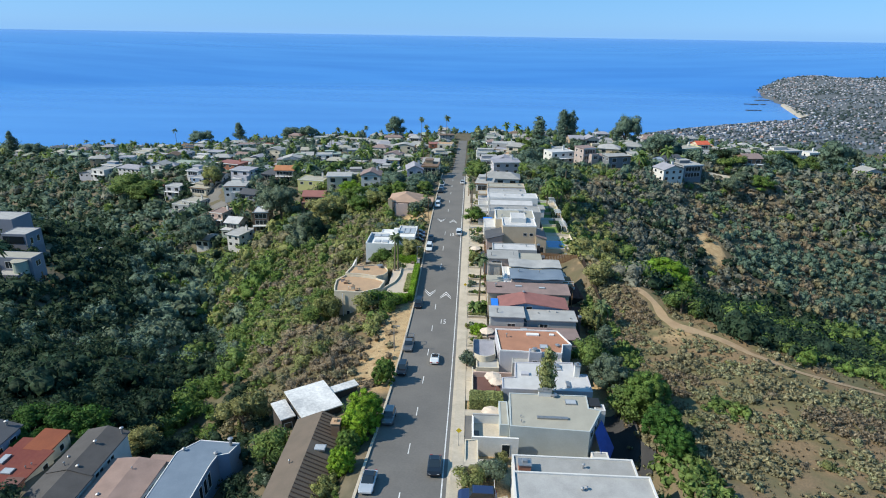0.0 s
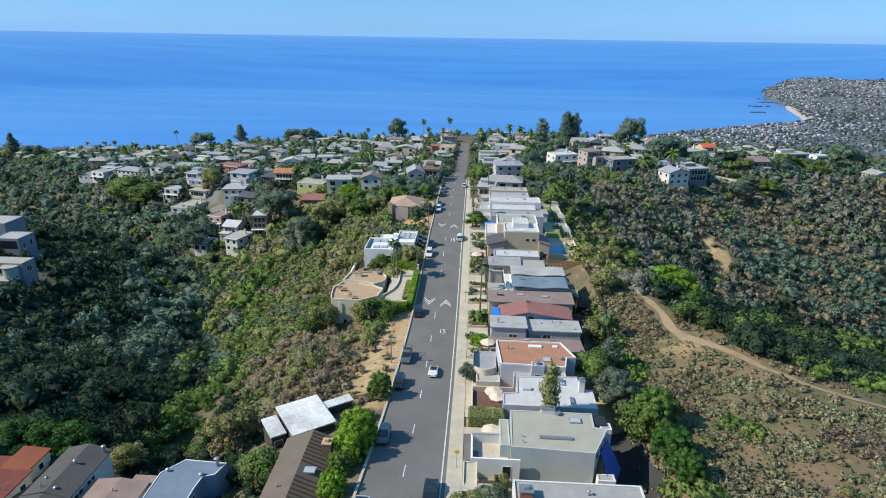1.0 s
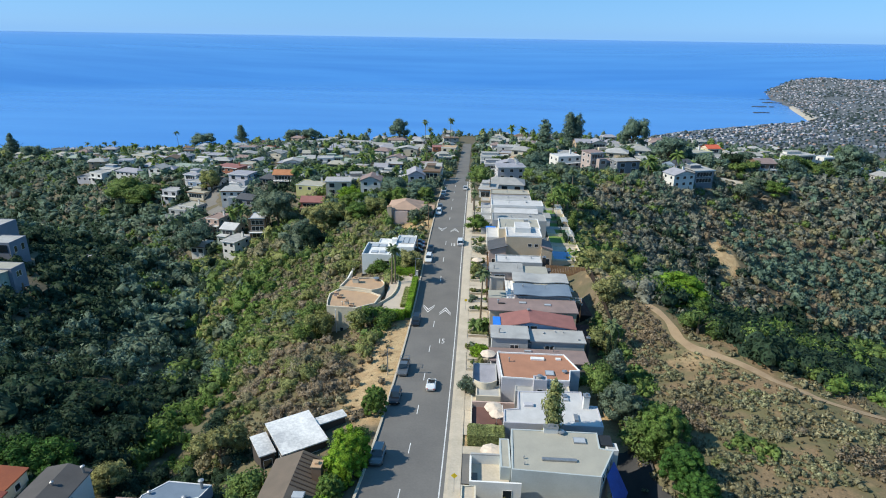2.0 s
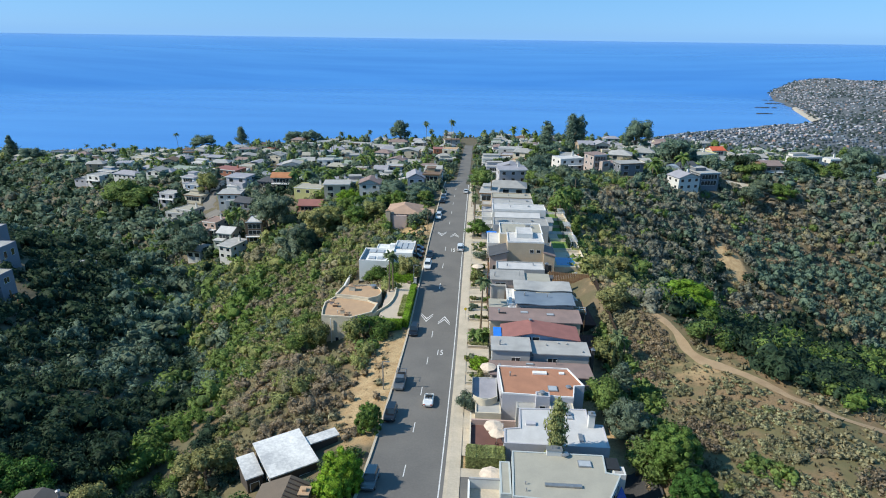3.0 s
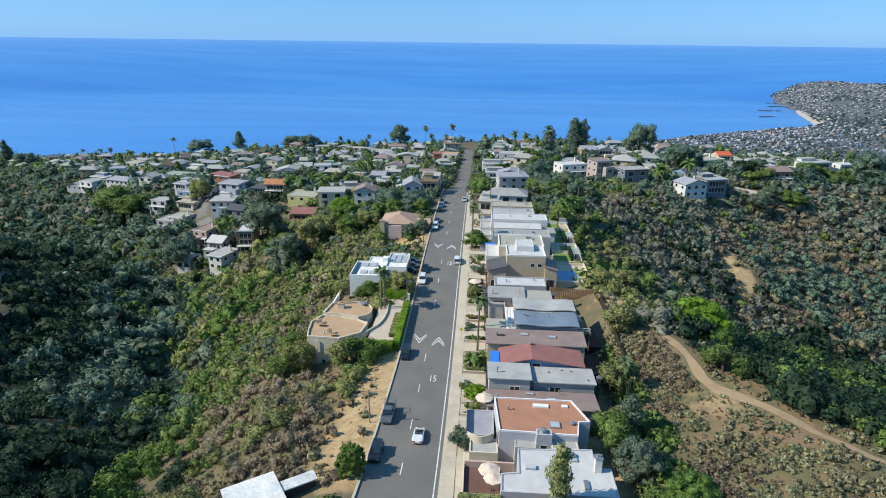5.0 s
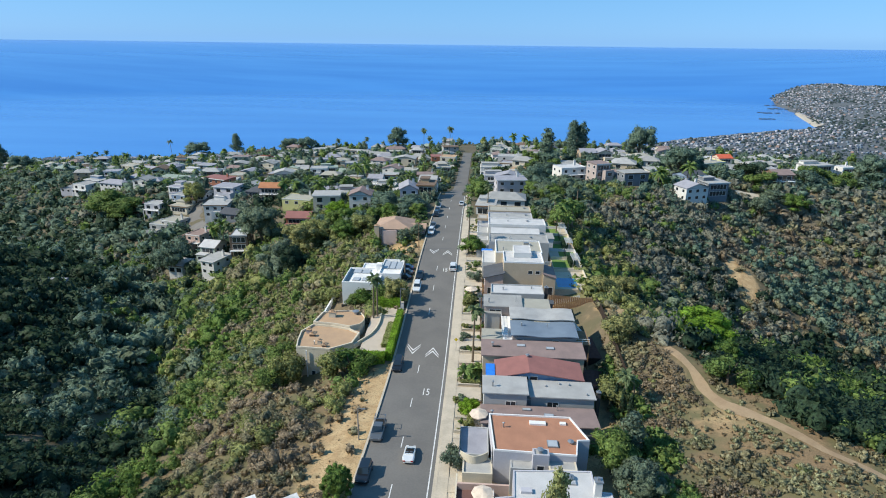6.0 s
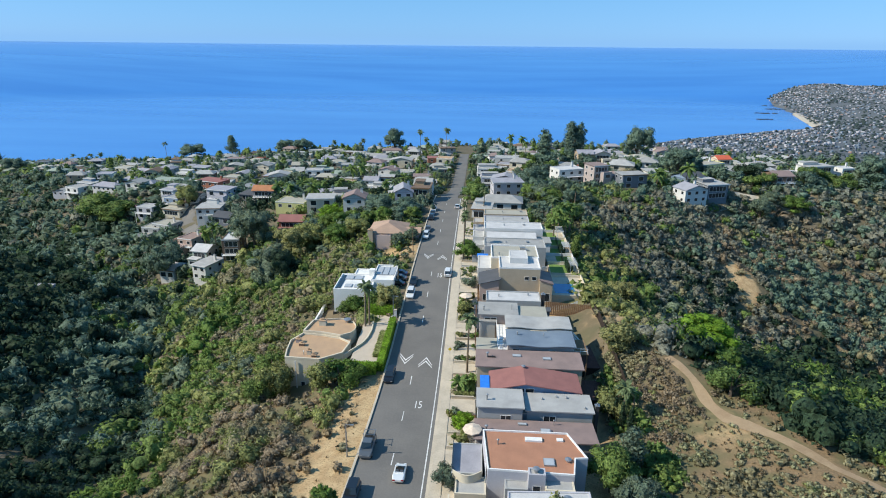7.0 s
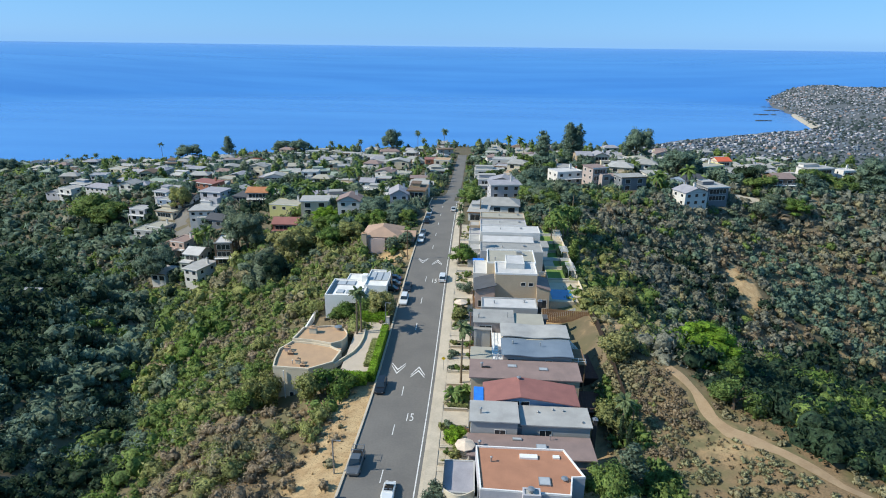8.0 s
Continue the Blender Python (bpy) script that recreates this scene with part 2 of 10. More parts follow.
xs = steps((-4800, -700, 150), (-700, -280, 12), (-280, -120, 3.5), (-120, 120, 2.5), (120, 280, 3.5), (280, 900, 14), (900, 2400, 40), (2400, 4800, 150))
ys = steps((-900, 0, 60), (0, 300, 2.6), (300, 620, 5), (620, 1200, 20), (1200, 3500, 32))
me, v = grid_mesh("ground", xs, ys, height)
a = me.attributes.new("bare", "FLOAT", "POINT")
a.data.foreach_set("value", bare(v[:, 0], v[:, 1]).astype(np.float32))
dry = np.exp(-((v[:, 0] - 64) / 34) ** 2 - ((v[:, 1] - 95) / 55) ** 2) + 0.1 * ((v[:, 0] > 36) & (v[:, 1] > 150)) + 0.8 * np.exp(-((v[:, 0] + 26) / 20) ** 2 - ((v[:, 1] - 118) / 50) ** 2)
a = me.attributes.new("dry", "FLOAT", "POINT")
a.data.foreach_set("value", np.clip(dry, 0, 0.95).astype(np.float32))
a = me.attributes.new("hazy_town", "FLOAT", "POINT")
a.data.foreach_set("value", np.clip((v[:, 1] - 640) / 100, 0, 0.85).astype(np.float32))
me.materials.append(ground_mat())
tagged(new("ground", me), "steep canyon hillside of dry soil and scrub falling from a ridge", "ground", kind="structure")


# ---- sea ----
def sea_mat():
    m, t, p = nodes_of("sea_water")
    N, L = t.nodes, t.links
    geo = N.new("ShaderNodeNewGeometry")
    mp = N.new("ShaderNodeMapping")
    mp.inputs["Scale"].default_value = (0.0012, 0.006, 0.006)
    L.new(geo.outputs["Position"], mp.inputs["Vector"])
    n = N.new("ShaderNodeTexNoise")
    n.inputs["Scale"].default_value, n.inputs["Detail"].default_value = 1.0, 5
    L.new(mp.outputs[0], n.inputs["Vector"])
    r = N.new("ShaderNodeMapRange")
    r.inputs[1].default_value, r.inputs[2].default_value = 0.35, 0.7
    L.new(n.outputs[0], r.inputs[0])
    x = N.new("ShaderNodeMix")
    x.data_type = "RGBA"
    x.inputs[6].default_value, x.inputs[7].default_value = (0.034, 0.175, 0.53, 1), (0.055, 0.23, 0.60, 1)
    L.new(r.outputs[0], x.inputs[0])
    L.new(x.outputs[2], p.inputs["Base Color"])
    p.inputs["Roughness"].default_value = 0.22
    p.inputs["Specular IOR Level"].default_value = 0.6
    n2 = N.new("ShaderNodeTexNoise")
    n2.inputs["Scale"].default_value, n2.inputs["Detail"].default_value = 0.06, 4
    L.new(geo.outputs["Position"], n2.inputs["Vector"])
    b = N.new("ShaderNodeBump")
    b.inputs["Strength"].default_value, b.inputs["Distance"].default_value = 0.12, 2.0
    L.new(n2.outputs[0], b.inputs["Height"])
    L.new(b.outputs[0], p.inputs["Normal"])
    return m


HORIZON = 60.0
rad = np.concatenate([np.linspace(300, 2600, 24), np.linspace(2700, 4890, 50)])
ang = np.radians(np.arange(-110, 111, 2.0))
R, A = np.meshgrid(rad, ang)
up = np.clip((R - 2600) / 2290, 0, 1)
Z = SEA + (HORIZON - SEA) * (1 - 2600 / np.maximum(R, 2600)) / (1 - 2600 / 4890)
v = np.stack([8 + R * np.sin(A), 18 + R * np.cos(A), Z], -1).reshape(-1, 3)
w = len(rad)
i = (np.arange(len(ang) - 1)[:, None] * w + np.arange(w - 1)[None]).ravel()
me = raw_mesh("sea", v, np.stack([i, i + w, i + w + 1, i + 1], -1))
me.materials.append(sea_mat())
tagged(new("water", me), "deep blue calm ocean reaching a hazy horizon", "sea", kind="structure")


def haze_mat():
    """Marine haze painted as a pale glow, thinning out above and below the horizon."""
    m, t, p = nodes_of("haze_glow")
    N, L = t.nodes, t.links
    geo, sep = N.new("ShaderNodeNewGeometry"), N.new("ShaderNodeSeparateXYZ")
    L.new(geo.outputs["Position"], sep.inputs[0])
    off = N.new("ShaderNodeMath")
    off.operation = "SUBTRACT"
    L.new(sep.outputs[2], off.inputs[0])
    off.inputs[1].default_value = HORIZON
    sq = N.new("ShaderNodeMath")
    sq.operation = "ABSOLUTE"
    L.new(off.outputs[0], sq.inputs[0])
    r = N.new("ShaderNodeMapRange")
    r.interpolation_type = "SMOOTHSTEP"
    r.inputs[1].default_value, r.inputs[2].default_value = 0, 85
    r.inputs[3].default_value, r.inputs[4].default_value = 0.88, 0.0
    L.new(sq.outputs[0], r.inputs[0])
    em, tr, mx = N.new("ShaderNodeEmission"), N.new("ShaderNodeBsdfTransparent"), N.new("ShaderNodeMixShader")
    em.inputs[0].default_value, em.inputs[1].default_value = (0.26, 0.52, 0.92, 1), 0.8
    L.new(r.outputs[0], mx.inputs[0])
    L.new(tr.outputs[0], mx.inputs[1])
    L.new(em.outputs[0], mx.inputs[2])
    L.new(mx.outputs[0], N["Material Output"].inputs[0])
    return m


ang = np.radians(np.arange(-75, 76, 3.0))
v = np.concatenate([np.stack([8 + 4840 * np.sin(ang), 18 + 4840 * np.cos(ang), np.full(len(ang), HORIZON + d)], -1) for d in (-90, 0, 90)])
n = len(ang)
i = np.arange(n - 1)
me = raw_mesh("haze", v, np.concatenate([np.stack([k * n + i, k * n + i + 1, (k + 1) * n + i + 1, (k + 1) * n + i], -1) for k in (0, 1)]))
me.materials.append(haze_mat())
tagged(new("backdrop", me), "glowing sheet painted as pale blue marine haze along the sea horizon", "haze", kind="structure")


# ---- building blocks ----
class Shape:
    """Collects boxes, prisms and quads for one mesh."""

    def __init__(self):
        self.v, self.f = [], []

    def add(self, verts, faces):
        n = len(self.v)
        self.v += [tuple(p) for p in verts]
        self.f += [tuple(n + i for i in f) for f in faces]
        return self

    def box(self, x0, x1, y0, y1, z0, z1):
        return self.add([(x0, y0, z0), (x1, y0, z0), (x1, y1, z0), (x0, y1, z0), (x0, y0, z1), (x1, y0, z1), (x1, y1, z1), (x0, y1, z1)],
                        [(3, 2, 1, 0), (4, 5, 6, 7), (0, 1, 5, 4), (1, 2, 6, 5), (2, 3, 7, 6), (3, 0, 4, 7)])

    def mesh(self, name, material, smooth=False):
        me = bpy.data.meshes.new(name)
        me.from_pydata(self.v, [], self.f)
        me.update()
        if smooth:
            me.polygons.foreach_set("use_smooth", [True] * len(me.polygons))
        if material:
            me.materials.append(material)
        return me


def part(name, shape, material, parent, label=""):
    me = shape if isinstance(shape, bpy.types.Mesh) else shape.mesh(name, material)
    ob = new(name, me)
    ob.parent = parent
    if label:
        tagged(ob, label)
    return ob


def thing(name, m, label, category, group="", kind=""):
    ob = new(name)
    ob.empty_display_size = 0.3
    ob.matrix_world = m
    return tagged(ob, label, category, group, kind)


# ---- street ----
def strip(name, x0, x1, y0, y1, lift, material, thick=0.0, step=2.0):
    """A band along the street between two offsets, draped on its profile."""
    n = max(2, int((y1 - y0) / step) + 1)
    y = np.linspace(y0, y1, n)
    z = road_z(y) + lift
    cols = [(x0, 0), (x1, 0)] if not thick else [(x0, -thick), (x0, 0), (x1, 0), (x1, -thick)]
    v = np.concatenate([np.stack([np.full(n, c), y, z + dz], -1) for c, dz in cols])
    q = np.concatenate([np.stack([k * n + np.arange(n - 1), (k + 1) * n + np.arange(n - 1), (k + 1) * n + np.arange(1, n), k * n + np.arange(1, n)], -1) for k in range(len(cols) - 1)])
    me = raw_mesh(name, v, q, False)
    me.materials.append(material)
    return new(name, me)


tagged(strip("road", -5.2, 5.6, -250, 264, 0.0, ASPHALT), "straight grey asphalt street running down the ridge", "road", kind="structure")
tagged(strip("lower_road", -3.4, 3.8, 264, 532, 0.0, ASPHALT), "narrower grey asphalt street dropping beyond the crest", "road", kind="structure")
tagged(strip("kerb_left", -5.55, -5.2, -250, 270, 0.24, CONCRETE, 0.5), "pale concrete kerb along the canyon side of the street", "kerb", kind="structure")
tagged(strip("gutter", 5.6, 6.0, -250, 270, 0.01, CONCRETE, 0.3), "pale concrete gutter", "gutter", kind="structure")
tagged(strip("kerb_right", 6.0, 6.2, -250, 270, 0.15, CONCRETE, 0.5), "pale concrete kerb along the houses", "kerb", kind="structure")
tagged(strip("pavement", 6.2, 7.7, -250, 270, 0.14, CONCRETE, 0.5), "pale concrete sidewalk in front of the houses", "sidewalk", kind="structure")
tagged(strip("edge_line", 4.95, 5.12, -250, 262, 0.006, PAINT), "worn white edge line painted on the street", "road marking", kind="structure")
dash = tagged(new("centre_line"), "broken white centre line painted on asphalt", "road marking", kind="structure")
for k in range(-3, 17):
    y = 66.2 + k * 12.2
    if abs(y - 139) < 6 or abs(y - 188) < 5:
        continue
    ob = strip("dash", -0.07, 0.07, y, y + 3.05, 0.006, PAINT)
    ob.parent = dash


def flat_on_road(name, corners, label, parent=None):
    """A painted polygon on the asphalt."""
    v = [(x, y, float(road_z(y)) + 0.02) for x, y in corners]
    me = bpy.data.meshes.new(name)
    me.from_pydata(v, [], [tuple(range(len(v)))])
    me.materials.append(PAINT)
    ob = new(name, me)
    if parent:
        ob.parent = parent
    return ob


def chevrons(y):
    """The pair of double arrowheads on a speed hump."""
    mark = tagged(new("hump_marking"), "white double chevrons painted across a speed hump", "road marking", kind="structure")
    for x, s in ((2.2, 1), (-1.9, -1)):
        for off, wd in ((0.0, 0.2), (1.3, 0.2)):
            for side in (-1, 1):
                a, b = y + s * (1.5 - off), y - s * (1.4 + off * 0.6)
                flat_on_road("chevron_bar", [(x, a), (x, a - s * wd * 2.6), (x + side * 1.35, b - s * wd * 1.6), (x + side * 1.35, b)][::1 if s * side < 0 else -1], "", mark)


chevrons(135.9)
chevrons(189.6)
digits = bpy.data.curves.new("speed_figure", "FONT")
digits.body, digits.size, digits.align_x, digits.align_y = "15", 1.0, "CENTER", "CENTER"
digits.materials.append(PAINT)
for yy in (120.3, 176.5):
    slope = math.degrees(math.atan2(float(road_z(yy + 1.2) - road_z(yy - 1.2)), 2.4))
    ob = new("speed_figure", digits)
    ob.matrix_world = pose(2.2, yy, float(road_z(yy)) + 0.012, slope) @ Matrix.Diagonal((1.55, 3.4, 1, 1))
    tagged(ob, "white speed limit figure painted on the lane", "road marking", kind="structure")
tagged(strip("front_paving", 7.7, 12.3, 84.6, 226, 0.04, CONCRETE, 0.4), "pale paved front yards between sidewalk and houses", "paving", kind="structure")


# ---- foliage ----
def foliage(name, a, b, scale=0.25, spread=0.2, through=0.42):
    """Leaves: two greens by coarse noise, differing from leaf to leaf, that let some light through."""
    m = mat(name, a, b, scale, 0.7, 0.0, fine=0.15, spread=spread, island=True, spec=0.2)
    N, L = m.node_tree.nodes, m.node_tree.links
    p = N["Principled BSDF"]
    tl, mx = N.new("ShaderNodeBsdfTranslucent"), N.new("ShaderNodeMixShader")
    geo, spray, depth, gap_shade, relief = (N.new("ShaderNode" + k) for k in ("NewGeometry", "TexNoise", "MapRange", "Mix", "Bump"))
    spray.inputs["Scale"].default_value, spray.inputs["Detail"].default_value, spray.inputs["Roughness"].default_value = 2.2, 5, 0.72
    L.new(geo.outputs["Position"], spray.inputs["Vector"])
    # Noise spots darken the leaf colour like shaded gaps between sprays.
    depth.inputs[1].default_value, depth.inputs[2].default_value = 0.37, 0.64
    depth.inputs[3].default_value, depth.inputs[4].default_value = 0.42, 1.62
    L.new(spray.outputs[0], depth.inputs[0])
    gap_shade.data_type, gap_shade.blend_type = "RGBA", "MULTIPLY"
    gap_shade.inputs[0].default_value = 1.0
    L.new(p.inputs["Base Color"].links[0].from_socket, gap_shade.inputs[6])
    L.new(depth.outputs[0], gap_shade.inputs[7])
    L.new(gap_shade.outputs[2], p.inputs["Base Color"])
    L.new(gap_shade.outputs[2], tl.inputs[0])
    relief.inputs["Strength"].default_value, relief.inputs["Distance"].default_value = 0.5, 0.25
    L.new(spray.outputs[0], relief.inputs["Height"])
    L.new(relief.outputs[0], p.inputs["Normal"])
    mx.inputs[0].default_value = through
    L.new(p.outputs[0], mx.inputs[1])
    L.new(tl.outputs[0], mx.inputs[2])
    L.new(mx.outputs[0], N["Material Output"].inputs[0])
    return m


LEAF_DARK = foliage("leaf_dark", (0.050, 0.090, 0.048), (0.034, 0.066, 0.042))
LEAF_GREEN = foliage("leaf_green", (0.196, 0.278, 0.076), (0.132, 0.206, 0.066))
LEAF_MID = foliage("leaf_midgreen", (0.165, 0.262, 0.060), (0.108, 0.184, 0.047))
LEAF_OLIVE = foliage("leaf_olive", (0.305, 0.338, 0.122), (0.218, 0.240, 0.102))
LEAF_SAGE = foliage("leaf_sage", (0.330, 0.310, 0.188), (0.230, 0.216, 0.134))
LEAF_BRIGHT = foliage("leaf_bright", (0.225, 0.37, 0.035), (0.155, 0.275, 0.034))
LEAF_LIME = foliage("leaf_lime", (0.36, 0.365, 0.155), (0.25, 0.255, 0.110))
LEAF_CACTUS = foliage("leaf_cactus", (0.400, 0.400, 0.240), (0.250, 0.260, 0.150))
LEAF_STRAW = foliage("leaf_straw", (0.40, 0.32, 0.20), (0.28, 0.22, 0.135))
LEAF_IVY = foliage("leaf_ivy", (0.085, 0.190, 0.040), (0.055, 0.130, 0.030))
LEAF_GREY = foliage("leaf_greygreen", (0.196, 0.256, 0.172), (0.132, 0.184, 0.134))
# Bluish distance haze is put into this leaf colour.
LEAF_HAZED = foliage("leaf_hazed", (0.066, 0.100, 0.094), (0.046, 0.072, 0.072))
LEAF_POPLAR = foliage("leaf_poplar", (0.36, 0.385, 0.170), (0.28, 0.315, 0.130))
# Haze over far slopes is put into these two paler leaf tones.
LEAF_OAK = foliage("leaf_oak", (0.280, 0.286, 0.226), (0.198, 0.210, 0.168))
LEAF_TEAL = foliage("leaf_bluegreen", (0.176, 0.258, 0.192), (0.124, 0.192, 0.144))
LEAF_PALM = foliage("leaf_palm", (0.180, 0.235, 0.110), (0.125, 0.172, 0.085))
BARK = mat("bark", (0.16, 0.12, 0.085), (0.09, 0.07, 0.05), 3.0, 0.9, 0.3)
PALM_BARK = mat("palm_bark", (0.24, 0.19, 0.13), (0.14, 0.11, 0.08), 4.0, 0.9, 0.3)

_bm = bmesh.new()
bmesh.ops.create_icosphere(_bm, subdivisions=1, radius=1)
ICO_V = np.array([v.co[:] for v in _bm.verts])
ICO_F = np.array([[v.index for v in f.verts] for f in _bm.faces])
_bm.free()
_bm = bmesh.new()
bmesh.ops.create_icosphere(_bm, subdivisions=2, radius=1)
ICO2_V = np.array([v.co[:] for v in _bm.verts])
ICO2_F = np.array([[v.index for v in f.verts] for f in _bm.faces])
_bm.free()


def lobes_cloud(rng, lobes, leaves, size, core=0.82, fine=False, up=0.25):
    """A crown: a rough core in each lobe and loose leaf sprays over it, with soft outward normals. lobes: rows of x, y, z, rx, rz."""
    cv, cf = (ICO2_V, ICO2_F) if fine else (ICO_V, ICO_F)
    vs, fs, ns, n = [], [], [], 0
    lobes = np.asarray(lobes, float)
    mid = lobes[:, :3].mean(0) - (0, 0, 0.15)
    for x, y, z, rx, rz in lobes:
        k = rng.uniform(0.72, 1.1, (len(cv), 1))
        p = cv * k * core * np.array([rx, rx, rz]) + (x, y, z)
        vs.append(p)
        ns.append(unit(cv + 0.4 * unit(p - mid) + 0.5 * rng.normal(size=cv.shape)))
        fs.append(cf + n)
        n += len(cv)
    area = lobes[:, 3] * (lobes[:, 3] + lobes[:, 4])
    pick = rng.choice(len(lobes), leaves, p=area / area.sum())
    d = rng.normal(size=(leaves, 3))
    d[:, 2] += up
    d = unit(d)
    L = lobes[pick]
    c = L[:, :3] + d * np.stack([L[:, 3], L[:, 3], L[:, 4]], -1) * rng.uniform(0.72, 1.12, (leaves, 1))
    a = rng.normal(size=(leaves, 3)) + d * 0.3
    a = unit(a - d * (a * d).sum(1, keepdims=True) * rng.uniform(0.2, 1.0, (leaves, 1)))
    b = unit(np.cross(a, d + rng.normal(size=(leaves, 3)) * 0.5))
    b *= np.sign((np.cross(a, b) * d).sum(1, keepdims=True))
    s = size * rng.uniform(0.6, 1.4, (leaves, 1))
    vs.append(np.stack([c - a * s * 0.6 - b * s * 0.5, c + a * s - b * s * 0.1, c - a * s * 0.3 + b * s * 0.6], 1).reshape(-1, 3))
    ns.append(np.repeat(unit(d + 0.5 * unit(c - mid) + 0.6 * rng.normal(size=d.shape)), 3, axis=0))
    fs.append(n + np.arange(leaves * 3).reshape(-1, 3))
    return np.concatenate(vs), np.concatenate(fs), np.concatenate(ns)


def unit(a):
    return a / (np.linalg.norm(a, axis=-1, keepdims=True) + 1e-9)


def soften(me, normals):
    """Give a leafy mesh its soft normals."""
    at = me.attributes.new("custom_normal", "FLOAT_VECTOR", "POINT")
    at.data.foreach_set("vector", np.asarray(normals, np.float32).ravel())
    return me


def bush_template(seed, leaves, size, core=0.8):
    rng = np.random.default_rng(seed)
    k = rng.integers(3, 6) if leaves > 90 else rng.integers(2, 4)
    lobes = [(rng.uniform(-0.2, 0.2), rng.uniform(-0.2, 0.2), 0.34, rng.uniform(0.45, 0.66), rng.uniform(0.4, 0.62))]
    for j in range(k):
        a, r = rng.uniform(0, 6.28), rng.uniform(0.35, 0.85)
        lobes.append((r * math.cos(a), r * math.sin(a), rng.uniform(0.15, 0.45), rng.uniform(0.25, 0.5), rng.uniform(0.22, 0.42)))
    return lobes_cloud(rng, lobes, leaves, size, core=core)


def scatter(name, label, category, templates, material, pts, scales, seed=3):
    """Many shrubs joined into one mesh of kind stuff. pts: rows of x, y, z."""
    rng = np.random.default_rng(seed)
    which = rng.integers(0, len(templates), len(pts))
    vs, fs, ns, n = [], [], [], 0
    for k, (tv, tf, tn) in enumerate(templates):
        m = which == k
        if not m.any():
            continue
        p, s = pts[m], scales[m]
        a = rng.uniform(0, 6.283, len(p))
        c, sn = np.cos(a)[:, None], np.sin(a)[:, None]
        flat = rng.uniform(0.75, 1.25, len(p))[:, None]
        x = (tv[None, :, 0] * c - tv[None, :, 1] * sn) * s[:, None] + p[:, :1]
        y = (tv[None, :, 0] * sn + tv[None, :, 1] * c) * s[:, None] + p[:, 1:2]
        z = tv[None, :, 2] * s[:, None] * flat + p[:, 2:3]
        vs.append(np.stack([x, y, z], -1).reshape(-1, 3))
        ns.append(np.stack([tn[None, :, 0] * c - tn[None, :, 1] * sn, tn[None, :, 0] * sn + tn[None, :, 1] * c, np.repeat(tn[None, :, 2], len(p), 0)], -1).reshape(-1, 3))
        fs.append((tf[None] + (n + np.arange(len(p)) * len(tv))[:, None, None]).reshape(-1, 3))
        n += len(p) * len(tv)
    me = soften(raw_mesh(name, np.concatenate(vs), np.concatenate(fs), True), np.concatenate(ns))
    me.materials.append(material)
    return tagged(new(name, me), label, category, kind="stuff")


def tube(points, radii, sides=6):
    """A tapered tube along points, as a Shape."""
    s = Shape()
    rings = []
    for (x, y, z), r in zip(points, radii):
        rings.append([(x + r * math.cos(6.2832 * k / sides), y + r * math.sin(6.2832 * k / sides), z) for k in range(sides)])
    f = [(j * sides + k, j * sides + (k + 1) % sides, (j + 1) * sides + (k + 1) % sides, (j + 1) * sides + k) for j in range(len(rings) - 1) for k in range(sides)]
    s.add([p for r in rings for p in r], f)
    return s


TREES = {}


